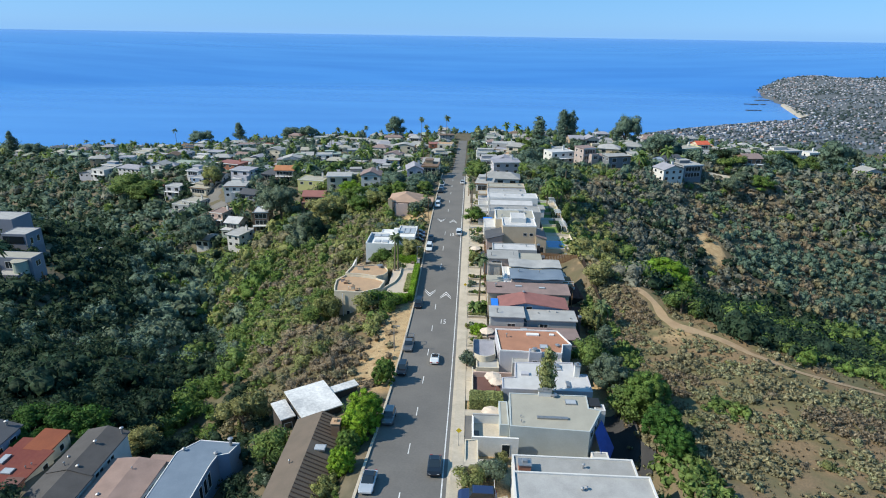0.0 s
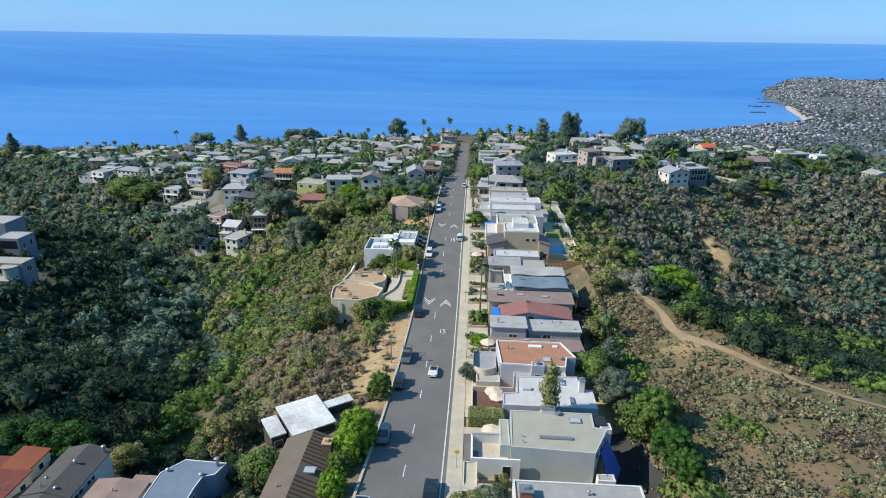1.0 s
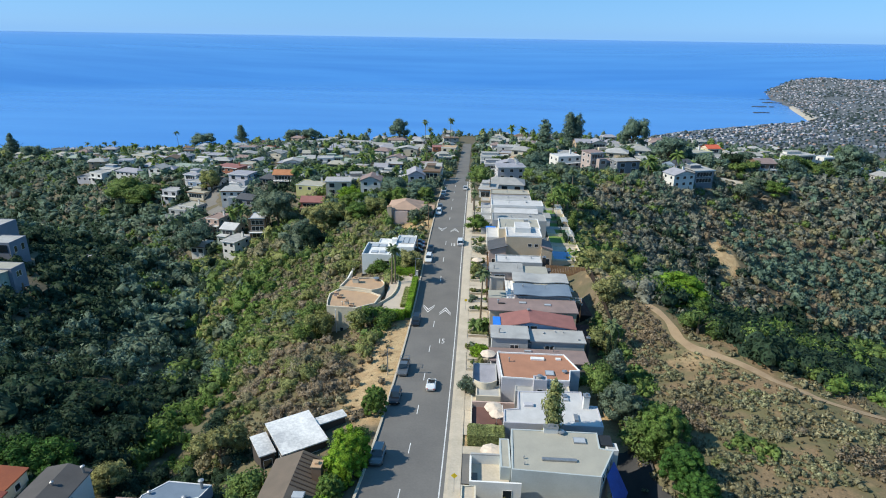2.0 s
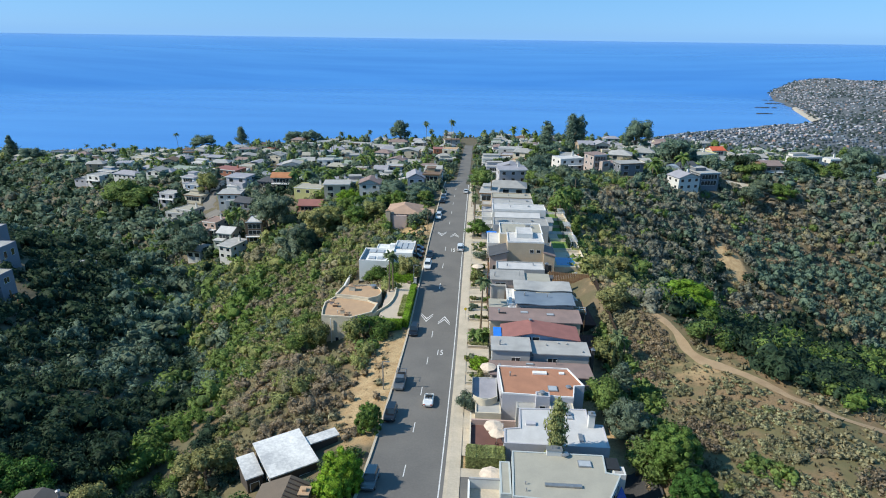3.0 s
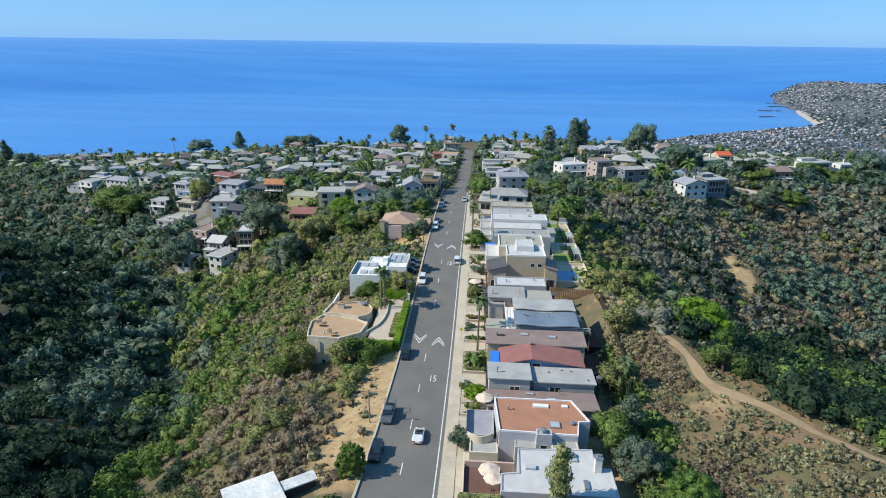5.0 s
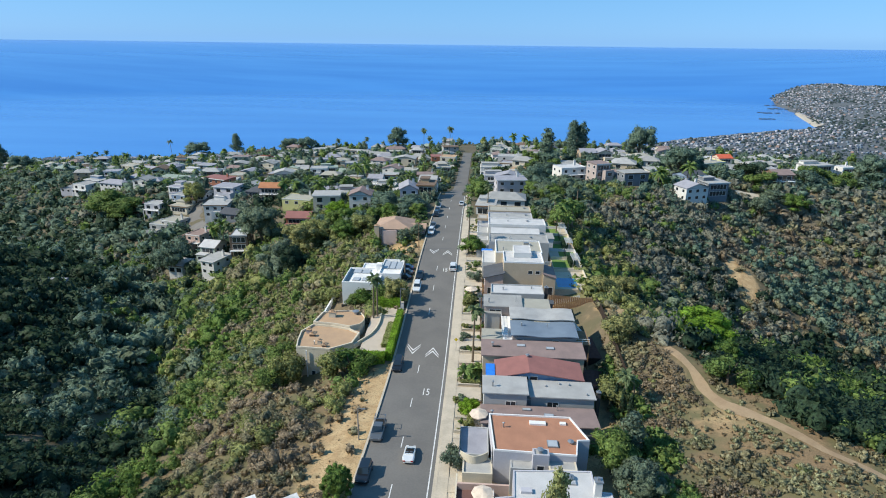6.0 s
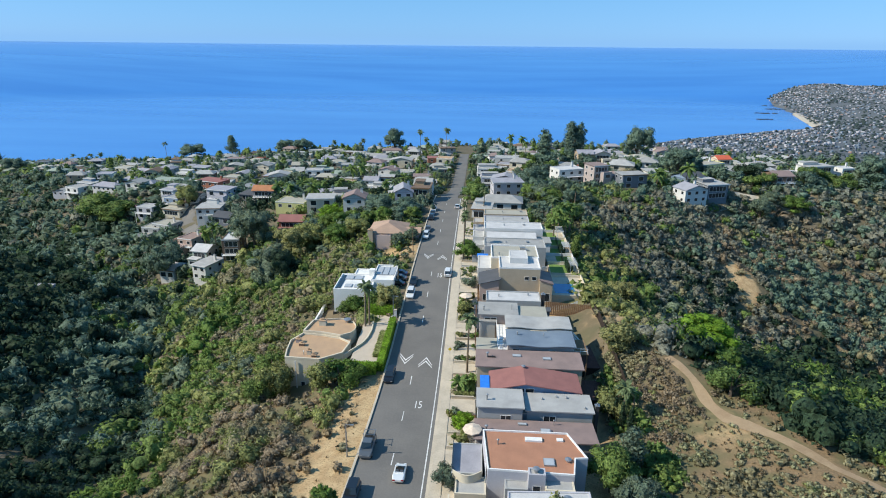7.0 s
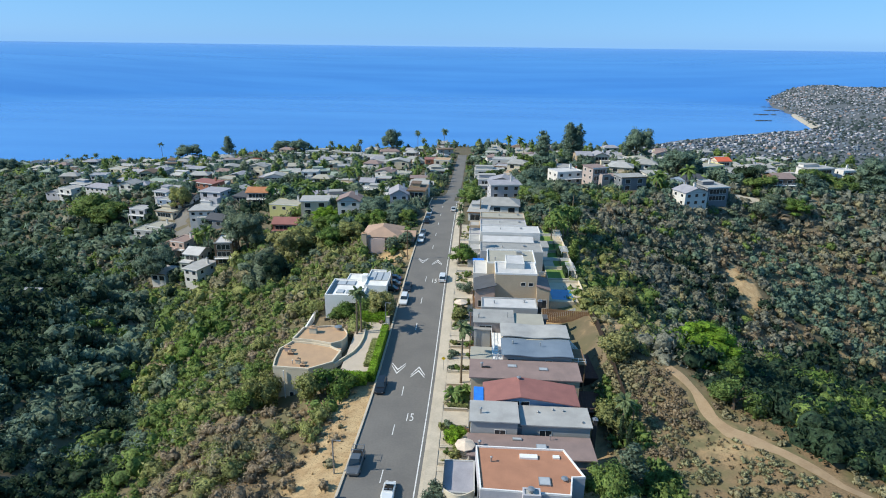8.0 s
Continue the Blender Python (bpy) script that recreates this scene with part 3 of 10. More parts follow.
def tree_meshes(kind, seed):
    """Trunk and crown meshes of one tree of about unit height (crown radius about 0.45 for round ones)."""
    key = (kind, seed)
    if key in TREES:
        return TREES[key]
    rng = np.random.default_rng(seed * 7 + len(kind))
    trunk = tube([(0, 0, -0.12), (0.01, 0, 0.15), (0.02, 0.01, 0.4), (0.01, 0.02, 0.62)], [0.04, 0.03, 0.022, 0.012])
    for j in range(4):
        a = j * 1.6 + rng.uniform(0, 0.8)
        b = tube([(0.01, 0, 0.22), (0.12 * math.cos(a), 0.12 * math.sin(a), 0.42), (0.26 * math.cos(a), 0.26 * math.sin(a), 0.6)], [0.016, 0.011, 0.006], 5)
        trunk.add(b.v, b.f)
    lobes = []
    if kind == "round":
        lobes.append((0, 0, 0.58, 0.3, 0.28))
        for j in range(20):
            a, r = j * 2.4 + rng.uniform(-0.5, 0.5), rng.uniform(0.12, 0.4)
            lobes.append((r * math.cos(a), r * math.sin(a), rng.uniform(0.34, 0.88) - 0.3 * r, rng.uniform(0.10, 0.2), rng.uniform(0.08, 0.17)))
        v, f, nn = lobes_cloud(rng, lobes, 2700, 0.03, core=0.85)
    elif kind == "full":
        lobes = [(0, 0, 0.42, 0.36, 0.34), (0, 0, 0.66, 0.27, 0.27)]
        for j in range(24):
            h = rng.uniform(0.12, 0.88)
            a, r = j * 2.4 + rng.uniform(-0.5, 0.5), 0.46 * math.sqrt(max(0.05, 1 - ((h - 0.42) / 0.52) ** 2)) * rng.uniform(0.75, 1.0)
            lobes.append((r * math.cos(a), r * math.sin(a), h, rng.uniform(0.09, 0.17), rng.uniform(0.08, 0.15)))
        v, f, nn = lobes_cloud(rng, lobes, 4200, 0.026, core=0.9)
    elif kind == "dome":
        lobes = [(0, 0, 0.40, 0.44, 0.42), (0.05, -0.04, 0.58, 0.34, 0.34)]
        for j in range(46):
            h = 0.06 + 0.84 * (j + rng.uniform(0, 1)) / 46
            a, r = j * 2.4 + rng.uniform(-0.4, 0.4), 0.47 * math.sqrt(max(0.03, 1 - ((h - 0.34) / 0.60) ** 2)) * rng.uniform(0.88, 1.0)
            lobes.append((r * math.cos(a), r * math.sin(a), h, rng.uniform(0.07, 0.12), rng.uniform(0.06, 0.11)))
        v, f, nn = lobes_cloud(rng, lobes, 5200, 0.022, core=0.95)
    elif kind == "spread":
        for j in range(12):
            a, r = rng.uniform(0, 6.28), rng.uniform(0.08, 0.5)
            lobes.append((r * math.cos(a), r * math.sin(a), rng.uniform(0.5, 0.8) - 0.2 * r, rng.uniform(0.14, 0.24), rng.uniform(0.10, 0.16)))
        v, f, nn = lobes_cloud(rng, lobes, 2400, 0.036)
    elif kind == "slim":
        for j in range(14):
            h = 0.12 + 0.85 * j / 13
            a, r = rng.uniform(0, 6.28), rng.uniform(0.0, 0.06)
            w = 0.13 * (1.0 - 0.75 * abs(h - 0.45) / 0.55) + 0.015
            lobes.append((r * math.cos(a), r * math.sin(a), h, w, 0.09))
        v, f, nn = lobes_cloud(rng, lobes, 2600, 0.024, core=0.6)
    elif kind == "column":
        for j in range(18):
            h = 0.12 + 0.80 * j / 17
            a, r = j * 2.4 + rng.uniform(-0.4, 0.4), rng.uniform(0.02, 0.09)
            w = 0.17 * math.sqrt(max(0.08, 1 - ((h - 0.48) / 0.5) ** 2)) * rng.uniform(0.75, 1.1)
            lobes.append((r * math.cos(a), r * math.sin(a), h, w, rng.uniform(0.07, 0.11)))
        v, f, nn = lobes_cloud(rng, lobes, 2600, 0.026, core=0.72)
    elif kind == "pine":
        for j in range(13):
            h = 0.3 + 0.66 * j / 12
            a, r = rng.uniform(0, 6.28), rng.uniform(0.04, 0.16) * (1.15 - h)
            lobes.append((r * math.cos(a), r * math.sin(a), h, 0.05 + 0.2 * (1.1 - h) ** 0.7, 0.075))
        v, f, nn = lobes_cloud(rng, lobes, 2000, 0.03, core=0.7)
    else:
        for j in range(7):
            a, r = rng.uniform(0, 6.28), rng.uniform(0.1, 0.4)
            lobes.append((r * math.cos(a), r * math.sin(a), rng.uniform(0.25, 0.7), rng.uniform(0.16, 0.28), rng.uniform(0.16, 0.26)))
        v, f, nn = lobes_cloud(rng, lobes, 700 if kind == "garden" else 1800, 0.075 if kind == "garden" else 0.042)
    TREES[key] = trunk.mesh("trunk", BARK), soften(raw_mesh("crown", v, f, True), nn)
    return TREES[key]


def tree(x, y, h, kind, material, label, seed=0, wide=1.0, name="tree", z=None, group=""):
    tm, cm = tree_meshes(kind, seed % 3)
    z = float(height(x, y)) if z is None else z
    m = Matrix.LocRotScale((x, y, z), Euler((0, 0, seed * 1.7)), (h * wide, h * wide, h))
    ob = thing(name, m, label, "tree", group)
    part("trunk", tm, None, ob)
    key = (kind, seed % 3, material.name)
    if key not in TREES:
        c = cm.copy()
        c.materials.append(material)
        TREES[key] = c
    part("crown", TREES[key], None, ob)
    return ob


def palm(x, y, h, label, seed=0, fan=True, z=None, group="", spread=1.0):
    """A palm: slender ringed trunk and a crown of drooping fronds."""
    rng = np.random.default_rng(seed + 50)
    z = float(height(x, y)) if z is None else z
    ob = thing("palm_tree", pose(x, y, z), label, "palm tree", group)
    lean = rng.uniform(-0.03, 0.03, 2) * h
    t = tube([(0, 0, -0.5), (lean[0] * 0.3, lean[1] * 0.3, h * 0.4), (lean[0], lean[1], h)], [0.26, 0.19, 0.15], 7)
    part("trunk", t, PALM_BARK, ob)
    s = Shape()
    L = (1.7 if fan else 2.5) * spread
    for j in range(26):
        a, e = rng.uniform(0, 6.283), rng.uniform(-0.9, 1.1)
        ca, sa = math.cos(a), math.sin(a)
        prev = None
        for k in range(5):
            u = k / 4
            r = L * u * math.cos(e) * (1 - 0.1 * u)
            zz = h + L * u * math.sin(e) - 0.9 * L * u * u * (0.55 if e > 0 else 0.3)
            wd = L * 0.16 * math.sin(math.pi * (0.12 + 0.86 * u)) + 0.02
            px, py = lean[0] + r * ca, lean[1] + r * sa
            row = [(px - sa * wd, py + ca * wd, zz - wd * 0.5), (px, py, zz), (px + sa * wd, py - ca * wd, zz - wd * 0.5)]
            if prev:
                s.add(prev + row, [(0, 1, 4, 3), (1, 2, 5, 4)])
            prev = row
    for j in range(14):
        a = rng.uniform(0, 6.283)
        ca, sa = math.cos(a) * 0.32, math.sin(a) * 0.32
        s.add([(lean[0] + ca, lean[1] + sa, h - 0.1), (lean[0] + ca * 1.6 - sa * 0.4, lean[1] + sa * 1.6 + ca * 0.4, h - rng.uniform(0.7, 1.3)), (lean[0] + ca * 1.3 + sa * 0.5, lean[1] + sa * 1.3 - ca * 0.5, h - 0.6)], [(0, 1, 2)])
    part("crown", s, LEAF_PALM if fan else LEAF_GREEN, ob, "fan of grey-green palm fronds" if fan else "")
    return ob


def hedge(x0, x1, y0, y1, h, material, label, z=None, seed=0, sink=0.6, name="hedge"):
    """A clipped hedge: a dense box of leaves on a solid core."""
    rng = np.random.default_rng(seed + 9)
    cx, cy = (x0 + x1) / 2, (y0 + y1) / 2
    z = float(height(cx, cy)) if z is None else z
    ob = thing(name, pose(cx, cy, z), label, "hedge")
    wx, wy = (x1 - x0) / 2, (y1 - y0) / 2
    zz = lambda y: float(road_z(cy + y) - road_z(cy)) if abs(cx) < 20 else 0.0
    vs, fs = [], []
    n = max(2, int(max(wx, wy) * 2 / 1.2))
    along_y = wy >= wx
    for k in range(n):
        a, b = -1 + 2 * k / n, -1 + 2 * (k + 1) / n
        bx = (-wx, wx, wy * a, wy * b) if along_y else (wx * a, wx * b, -wy, wy)
        j = rng.uniform(-0.06, 0.06)
        d = zz((bx[2] + bx[3]) / 2)
        s = Shape().box(bx[0] * 0.93 if along_y else bx[0], bx[1] * 0.93 if along_y else bx[1], bx[2], bx[3], d - sink, d + h * 0.94 + j)
        fs += [tuple(i + len(vs) for i in f) for f in s.f]
        vs += s.v
    tri = [t for f in fs for t in ((f[0], f[1], f[2]), (f[0], f[2], f[3]))]
    count = int(min(2200, 60 * (wx * wy * 4 + (wx + wy) * 4 * h)))
    p = np.stack([rng.uniform(-wx, wx, count), rng.uniform(-wy, wy, count), rng.uniform(0, h, count)], -1)
    side = rng.integers(0, 3, count)
    sg = rng.choice([-1, 1], count)
    p[side == 0, 0] = sg[side == 0] * wx
    p[side == 1, 1] = sg[side == 1] * wy
    p[side == 2, 2] = h
    p[:, 2] += np.array([zz(y) for y in p[:, 1]])
    p += rng.normal(size=p.shape) * 0.06
    a, b = rng.normal(size=p.shape), rng.normal(size=p.shape)
    a /= np.linalg.norm(a, axis=1, keepdims=True)
    b /= np.linalg.norm(b, axis=1, keepdims=True)
    lv = np.stack([p - a * 0.12, p + a * 0.14 + b * 0.05, p + b * 0.17], 1).reshape(-1, 3)
    V = np.concatenate([np.array(vs), lv])
    F = np.concatenate([np.array(tri), len(vs) + np.arange(count * 3).reshape(-1, 3)])
    me = raw_mesh("foliage", V, F, False)
    me.materials.append(material)
    part("foliage", me, None, ob)
    return ob


# ---- vehicles ----
def paint_mat(name, c, metal=0.3):
    m, t, p = nodes_of(name)
    p.inputs["Base Color"].default_value = (*c, 1)
    p.inputs["Roughness"].default_value, p.inputs["Metallic"].default_value = 0.28, metal
    p.inputs["Coat Weight"].default_value = 0.6
    return m


CAR_PAINT = {k: paint_mat("paint_" + k, c) for k, c in dict(white=(0.8, 0.8, 0.78), black=(0.015, 0.016, 0.02), silver=(0.5, 0.53, 0.56), grey=(0.12, 0.13, 0.14), blue=(0.03, 0.05, 0.12), red=(0.3, 0.03, 0.02)).items()}
TYRE = mat("tyre", (0.02, 0.02, 0.02), None, 5, 0.9, 0)
RIM = mat("rim", (0.5, 0.5, 0.52), None, 5, 0.35, 0, metal=0.9)
LAMP_RED = mat("tail_lens", (0.35, 0.02, 0.02), None, 5, 0.2, 0)
LAMP_WHITE = mat("head_lens", (0.8, 0.8, 0.8), None, 5, 0.1, 0)
CARS = {}


def car_shape(sections):
    """A lofted body: sections along the length of (y, half width, z low, z shoulder, half width at top, z top)."""
    s = Shape()
    rings = []
    for y, w, z0, zs, wt, zt in sections:
        rings.append([(-w * 0.9, y, z0), (-w, y, (z0 + zs) / 2), (-w * 0.97, y, zs), (-wt, y, zt), (wt, y, zt), (w * 0.97, y, zs), (w, y, (z0 + zs) / 2), (w * 0.9, y, z0)])
    k = 8
    f = [(j * k + i, j * k + (i + 1) % k, (j + 1) * k + (i + 1) % k, (j + 1) * k + i) for j in range(len(rings) - 1) for i in range(k)]
    f += [tuple(range(k)), tuple(reversed(range((len(rings) - 1) * k, len(rings) * k)))]
    return s.add([p for r in rings for p in r], f)


def car_meshes(kind):
    if kind in CARS:
        return CARS[kind]
    ln, wd, ht, cab0, cab1 = dict(sedan=(4.7, 1.82, 1.45, -1.75, 1.0), suv=(4.7, 1.9, 1.72, -2.15, 1.0), pickup=(5.5, 1.98, 1.85, -0.75, 1.35), coupe=(4.4, 1.8, 1.3, -1.5, 0.75))[kind]
    a, w, sh = ln / 2, wd / 2, ht * 0.56
    deck = sh if kind != "pickup" else sh * 1.08
    body = car_shape([(-a, w * 0.86, 0.32, sh * 0.78, w * 0.8, sh * 0.84), (-a + 0.2, w, 0.22, sh * 0.95, w * 0.86, deck), (cab0, w, 0.2, sh, w * 0.88, deck + 0.02),
                      (cab1, w, 0.2, sh, w * 0.88, sh + 0.02), (a - 0.45, w, 0.22, sh * 0.86, w * 0.84, sh * 0.92), (a - 0.1, w * 0.92, 0.26, sh * 0.7, w * 0.8, sh * 0.76), (a, w * 0.8, 0.34, sh * 0.55, w * 0.74, sh * 0.62)])
    if kind == "coupe":
        body = car_shape([(-2.15, 0.60, 0.36, 0.58, 0.52, 0.64), (-1.98, 0.82, 0.26, 0.70, 0.66, 0.78), (-1.45, 0.92, 0.2, 0.78, 0.74, 0.90), (-0.9, 0.92, 0.2, 0.80, 0.76, 0.94), (-0.4, 0.87, 0.2, 0.78, 0.76, 0.89),
                          (0.75, 0.86, 0.2, 0.74, 0.74, 0.86), (1.3, 0.88, 0.22, 0.68, 0.66, 0.73), (1.75, 0.84, 0.26, 0.58, 0.62, 0.63), (2.0, 0.72, 0.3, 0.5, 0.56, 0.54), (2.12, 0.56, 0.34, 0.45, 0.46, 0.47)])
    rake = 0.35 if kind in ("suv", "pickup") else 0.75
    back = 0.22 if kind in ("suv", "pickup") else 0.7
    cabin = car_shape([(cab0, w * 0.86, sh, sh + 0.02, w * 0.84, sh + 0.03), (cab0 + back, w * 0.86, sh, sh + 0.05, w * 0.70, ht - 0.05), (cab1 - rake, w * 0.86, sh, sh + 0.05, w * 0.72, ht - 0.04), (cab1, w * 0.84, sh, sh + 0.02, w * 0.8, sh + 0.03)])
    if kind == "coupe":
        # an open two-seater: a raked windscreen over a sunken cockpit
        cabin = Shape().add([(-0.7, 0.95, 0.84), (0.7, 0.95, 0.84), (0.58, 0.42, 1.22), (-0.58, 0.42, 1.22), (-0.7, 0.90, 0.84), (0.7, 0.90, 0.84), (0.58, 0.38, 1.20), (-0.58, 0.38, 1.20)],
                            [(0, 1, 2, 3), (7, 6, 5, 4), (0, 4, 5, 1), (1, 5, 6, 2), (2, 6, 7, 3), (3, 7, 4, 0)])
    roof = Shape()
    y0, y1 = cab0 + back + 0.05, cab1 - rake - 0.05
    roof.add([(-w * 0.71, y0, ht - 0.06), (w * 0.71, y0, ht - 0.06), (w * 0.72, y1, ht - 0.05), (-w * 0.72, y1, ht - 0.05),
              (-w * 0.62, y0 + 0.1, ht), (w * 0.62, y0 + 0.1, ht), (w * 0.62, y1 - 0.1, ht), (-w * 0.62, y1 - 0.1, ht)],
             [(4, 5, 6, 7), (0, 1, 5, 4), (1, 2, 6, 5), (2, 3, 7, 6), (3, 0, 4, 7)])
    wheel = Shape()
    n, r, t = 14, 0.33 if kind != "pickup" else 0.38, 0.11
    ring = [(sx * t, r * math.cos(6.2832 * k / n), r * math.sin(6.2832 * k / n)) for sx in (-1, 1) for k in range(n)]
    wheel.add(ring, [(k, (k + 1) % n, n + (k + 1) % n, n + k) for k in range(n)] + [tuple(reversed(range(n))), tuple(range(n, 2 * n))])
    rim = Shape()
    ring = [(sx * (t + 0.012), 0.62 * r * math.cos(6.2832 * k / n), 0.62 * r * math.sin(6.2832 * k / n)) for sx in (-1, 1) for k in range(n)]
    rim.add(ring, [(k, (k + 1) % n, n + (k + 1) % n, n + k) for k in range(n)] + [tuple(reversed(range(n))), tuple(range(n, 2 * n))])
    hl = Shape().box(-0.18, 0.18, -0.06, 0.06, -0.07, 0.07)
    extra = None
    if kind == "pickup":
        extra = Shape().box(-w * 0.78, w * 0.78, -a + 0.12, cab0 - 0.1, deck - 0.32, deck + 0.045)
    CARS[kind] = (body, cabin, roof, wheel, rim, hl, extra, a, w, sh, r, cab0, ht)
    return CARS[kind]


def car(x, y, kind, colour, label, heading=0.0, z=None, name="car", top=None):
    body, cabin, roof, wheel, rim, hl, extra, a, w, sh, r, cab0, ht = car_meshes(kind)
    z = float(road_z(y)) + 0.02 if z is None else z
    pitch = math.degrees(math.atan2(float(road_z(y + 1.5) - road_z(y - 1.5)), 3.0)) * (1 if abs(heading) < 45 else -1 if abs(heading) > 135 else 0)
    ob = thing(name, pose(x, y, z, 0, 0, heading) @ pose(0, 0, 0, pitch, 0, 0), label, "car")
    paint = CAR_PAINT[colour]
    part("body", body, paint, ob)
    c = part("cabin_glass", cabin, GLASS, ob)
    if kind == "coupe":
        part("cockpit", Shape().box(-0.6, 0.6, -0.85, 0.5, 0.80, 0.945), TYRE, ob, "dark open cockpit")
        for sx in (-1, 1):
            part("seat", Shape().box(sx * 0.32 - 0.22, sx * 0.32 + 0.22, -0.55, -0.35, 0.85, 1.12), CAR_PAINT["grey"], ob)
        part("roll_hoop", Shape().box(-0.62, 0.62, -0.95, -0.8, 0.9, 1.08), paint, ob)
    else:
        part("roof_panel", roof, CAR_PAINT[top] if top else paint, ob)
    if extra:
        part("load_bed", extra, TYRE, ob)
        for yy in (-a + 0.4, cab0 - 0.25):
            for sx in (-1, 1):
                part("rack_post", Shape().box(sx * w * 0.85 - 0.03, sx * w * 0.85 + 0.03, yy - 0.03, yy + 0.03, sh, ht + 0.15), RIM, ob)
            part("rack_bar", Shape().box(-w * 0.88, w * 0.88, yy - 0.03, yy + 0.03, ht + 0.152, ht + 0.2), RIM, ob)
        for sx in (-1, 1):
            part("rack_rail", Shape().box(sx * w * 0.85 - 0.025, sx * w * 0.85 + 0.025, -a + 0.3, cab0 + 0.2, ht + 0.202, ht + 0.25), RIM, ob)
    for sx in (-1, 1):
        for yy in (-a + 0.85, a - 0.9):
            wh = part("wheel", wheel, TYRE, ob)
            wh.location = (sx * (w - 0.12), yy, r)
            part("rim", rim, RIM, wh)
        q = part("tail_light", hl, LAMP_RED, ob)
        q.location = (sx * w * 0.66, -a + 0.06, sh * 0.86)
        q = part("headlight", hl, LAMP_WHITE, ob)
        q.location = (sx * w * 0.6, a - 0.1, sh * 0.62)
    return ob


# ---- houses ----
def wall_mat(name, c, spread=0.0):
    return mat("stucco_" + name, c, tuple(v * 0.86 for v in c), 0.35, 0.9, 0.04, fine=12, spread=spread)


def roof_mat(name, c, d=None, scale=0.5):
    return mat("roofing_" + name, c, d or tuple(v * 0.78 for v in c), scale, 0.88, 0.08, fine=14)


# Stucco colours; shade has the blue of unlit walls put into it.
WALL = {k: wall_mat(k, c) for k, c in dict(
    white=(0.62, 0.62, 0.60), cream=(0.62, 0.56, 0.44), beige=(0.50, 0.41, 0.30), tan=(0.42, 0.32, 0.21), grey=(0.38, 0.39, 0.39),
    slate=(0.17, 0.19, 0.22), brown=(0.20, 0.13, 0.09), lavender=(0.46, 0.46, 0.50), yellow=(0.60, 0.58, 0.26), brick=(0.34, 0.15, 0.10),
    pink=(0.52, 0.38, 0.32), blue=(0.22, 0.30, 0.42), shade=(0.22, 0.24, 0.29), dark=(0.07, 0.06, 0.055), sage=(0.36, 0.42, 0.36), mauve=(0.40, 0.34, 0.32), bright=(0.78, 0.78, 0.76), blush=(0.58, 0.46, 0.42), mist=(0.43, 0.475, 0.475)).items()}
ROOF = {k: roof_mat(k, *c) for k, c in dict(
    white=((0.53, 0.53, 0.53), (0.44, 0.44, 0.44)), palegrey=((0.40, 0.40, 0.39),), grey=((0.34, 0.34, 0.33),), lilac=((0.33, 0.33, 0.37),),
    mauve=((0.27, 0.20, 0.185), (0.21, 0.16, 0.15)), brown=((0.19, 0.135, 0.10),), darkbrown=((0.085, 0.065, 0.055),), terracotta=((0.40, 0.20, 0.125), (0.33, 0.165, 0.105)),
    red=((0.20, 0.075, 0.055),), rust=((0.150, 0.038, 0.034), (0.190, 0.058, 0.040), 0.12), ember=((0.27, 0.085, 0.04), (0.21, 0.065, 0.036), 0.3), charcoal=((0.095, 0.09, 0.088),), rosered=((0.30, 0.135, 0.12), (0.24, 0.11, 0.10)), tan=((0.46, 0.31, 0.19), (0.38, 0.26, 0.17)), slate=((0.085, 0.092, 0.105),), bluegrey=((0.17, 0.22, 0.28), (0.14, 0.185, 0.24)), maroon=((0.165, 0.088, 0.075), (0.135, 0.072, 0.062)), umber=((0.15, 0.12, 0.095), (0.12, 0.10, 0.08)), green=((0.30, 0.36, 0.30),),
    dusk=((0.42, 0.285, 0.21), (0.34, 0.24, 0.18)), pink=((0.30, 0.215, 0.185),), khaki=((0.37, 0.355, 0.30), (0.32, 0.31, 0.265)), orange=((0.45, 0.20, 0.10),), bright=((0.74, 0.74, 0.72), (0.60, 0.60, 0.58)), vermilion=((0.60, 0.13, 0.07), (0.50, 0.11, 0.06))).items()}
TRIM = mat("white_trim", (0.76, 0.76, 0.75), (0.66, 0.66, 0.65), 1.0, 0.6, 0.0)
METAL = mat("galvanised_metal", (0.42, 0.43, 0.44), None, 2.0, 0.45, 0.05, metal=0.7)
DARKMETAL = mat("dark_metal", (0.05, 0.05, 0.05), None, 2.0, 0.5, 0.05, metal=0.4)
WOOD = mat("weathered_wood", (0.26, 0.16, 0.09), (0.17, 0.10, 0.06), 1.2, 0.85, 0.15)
SANDSTONE = mat("beige_paving", (0.50, 0.43, 0.35), (0.43, 0.37, 0.30), 0.5, 0.9, 0.08, fine=14)
OPAL = mat("opal_rooflight", (0.40, 0.43, 0.46), (0.34, 0.37, 0.40), 1.5, 0.35, 0.02)
TARP_DEEP = mat("deep_blue_sheet", (0.05, 0.12, 0.46), (0.04, 0.09, 0.36), 1.0, 0.6, 0.2)
TARP = mat("blue_tarp", (0.03, 0.22, 0.75), (0.03, 0.17, 0.6), 1.2, 0.5, 0.2)
TEAL = mat("teal_canvas", (0.03, 0.30, 0.24), None, 1.2, 0.7, 0.1)
SPA = mat("turquoise_water", (0.10, 0.42, 0.38), (0.08, 0.36, 0.34), 0.5, 0.05, 0.05, spec=0.6)
POOL = mat("pool_water", (0.02, 0.2, 0.42), (0.02, 0.15, 0.36), 0.5, 0.05, 0.05, spec=0.6)
CANVAS = mat("cream_canvas", (0.72, 0.60, 0.48), None, 1.5, 0.9, 0.05)
WINDOWS = {}
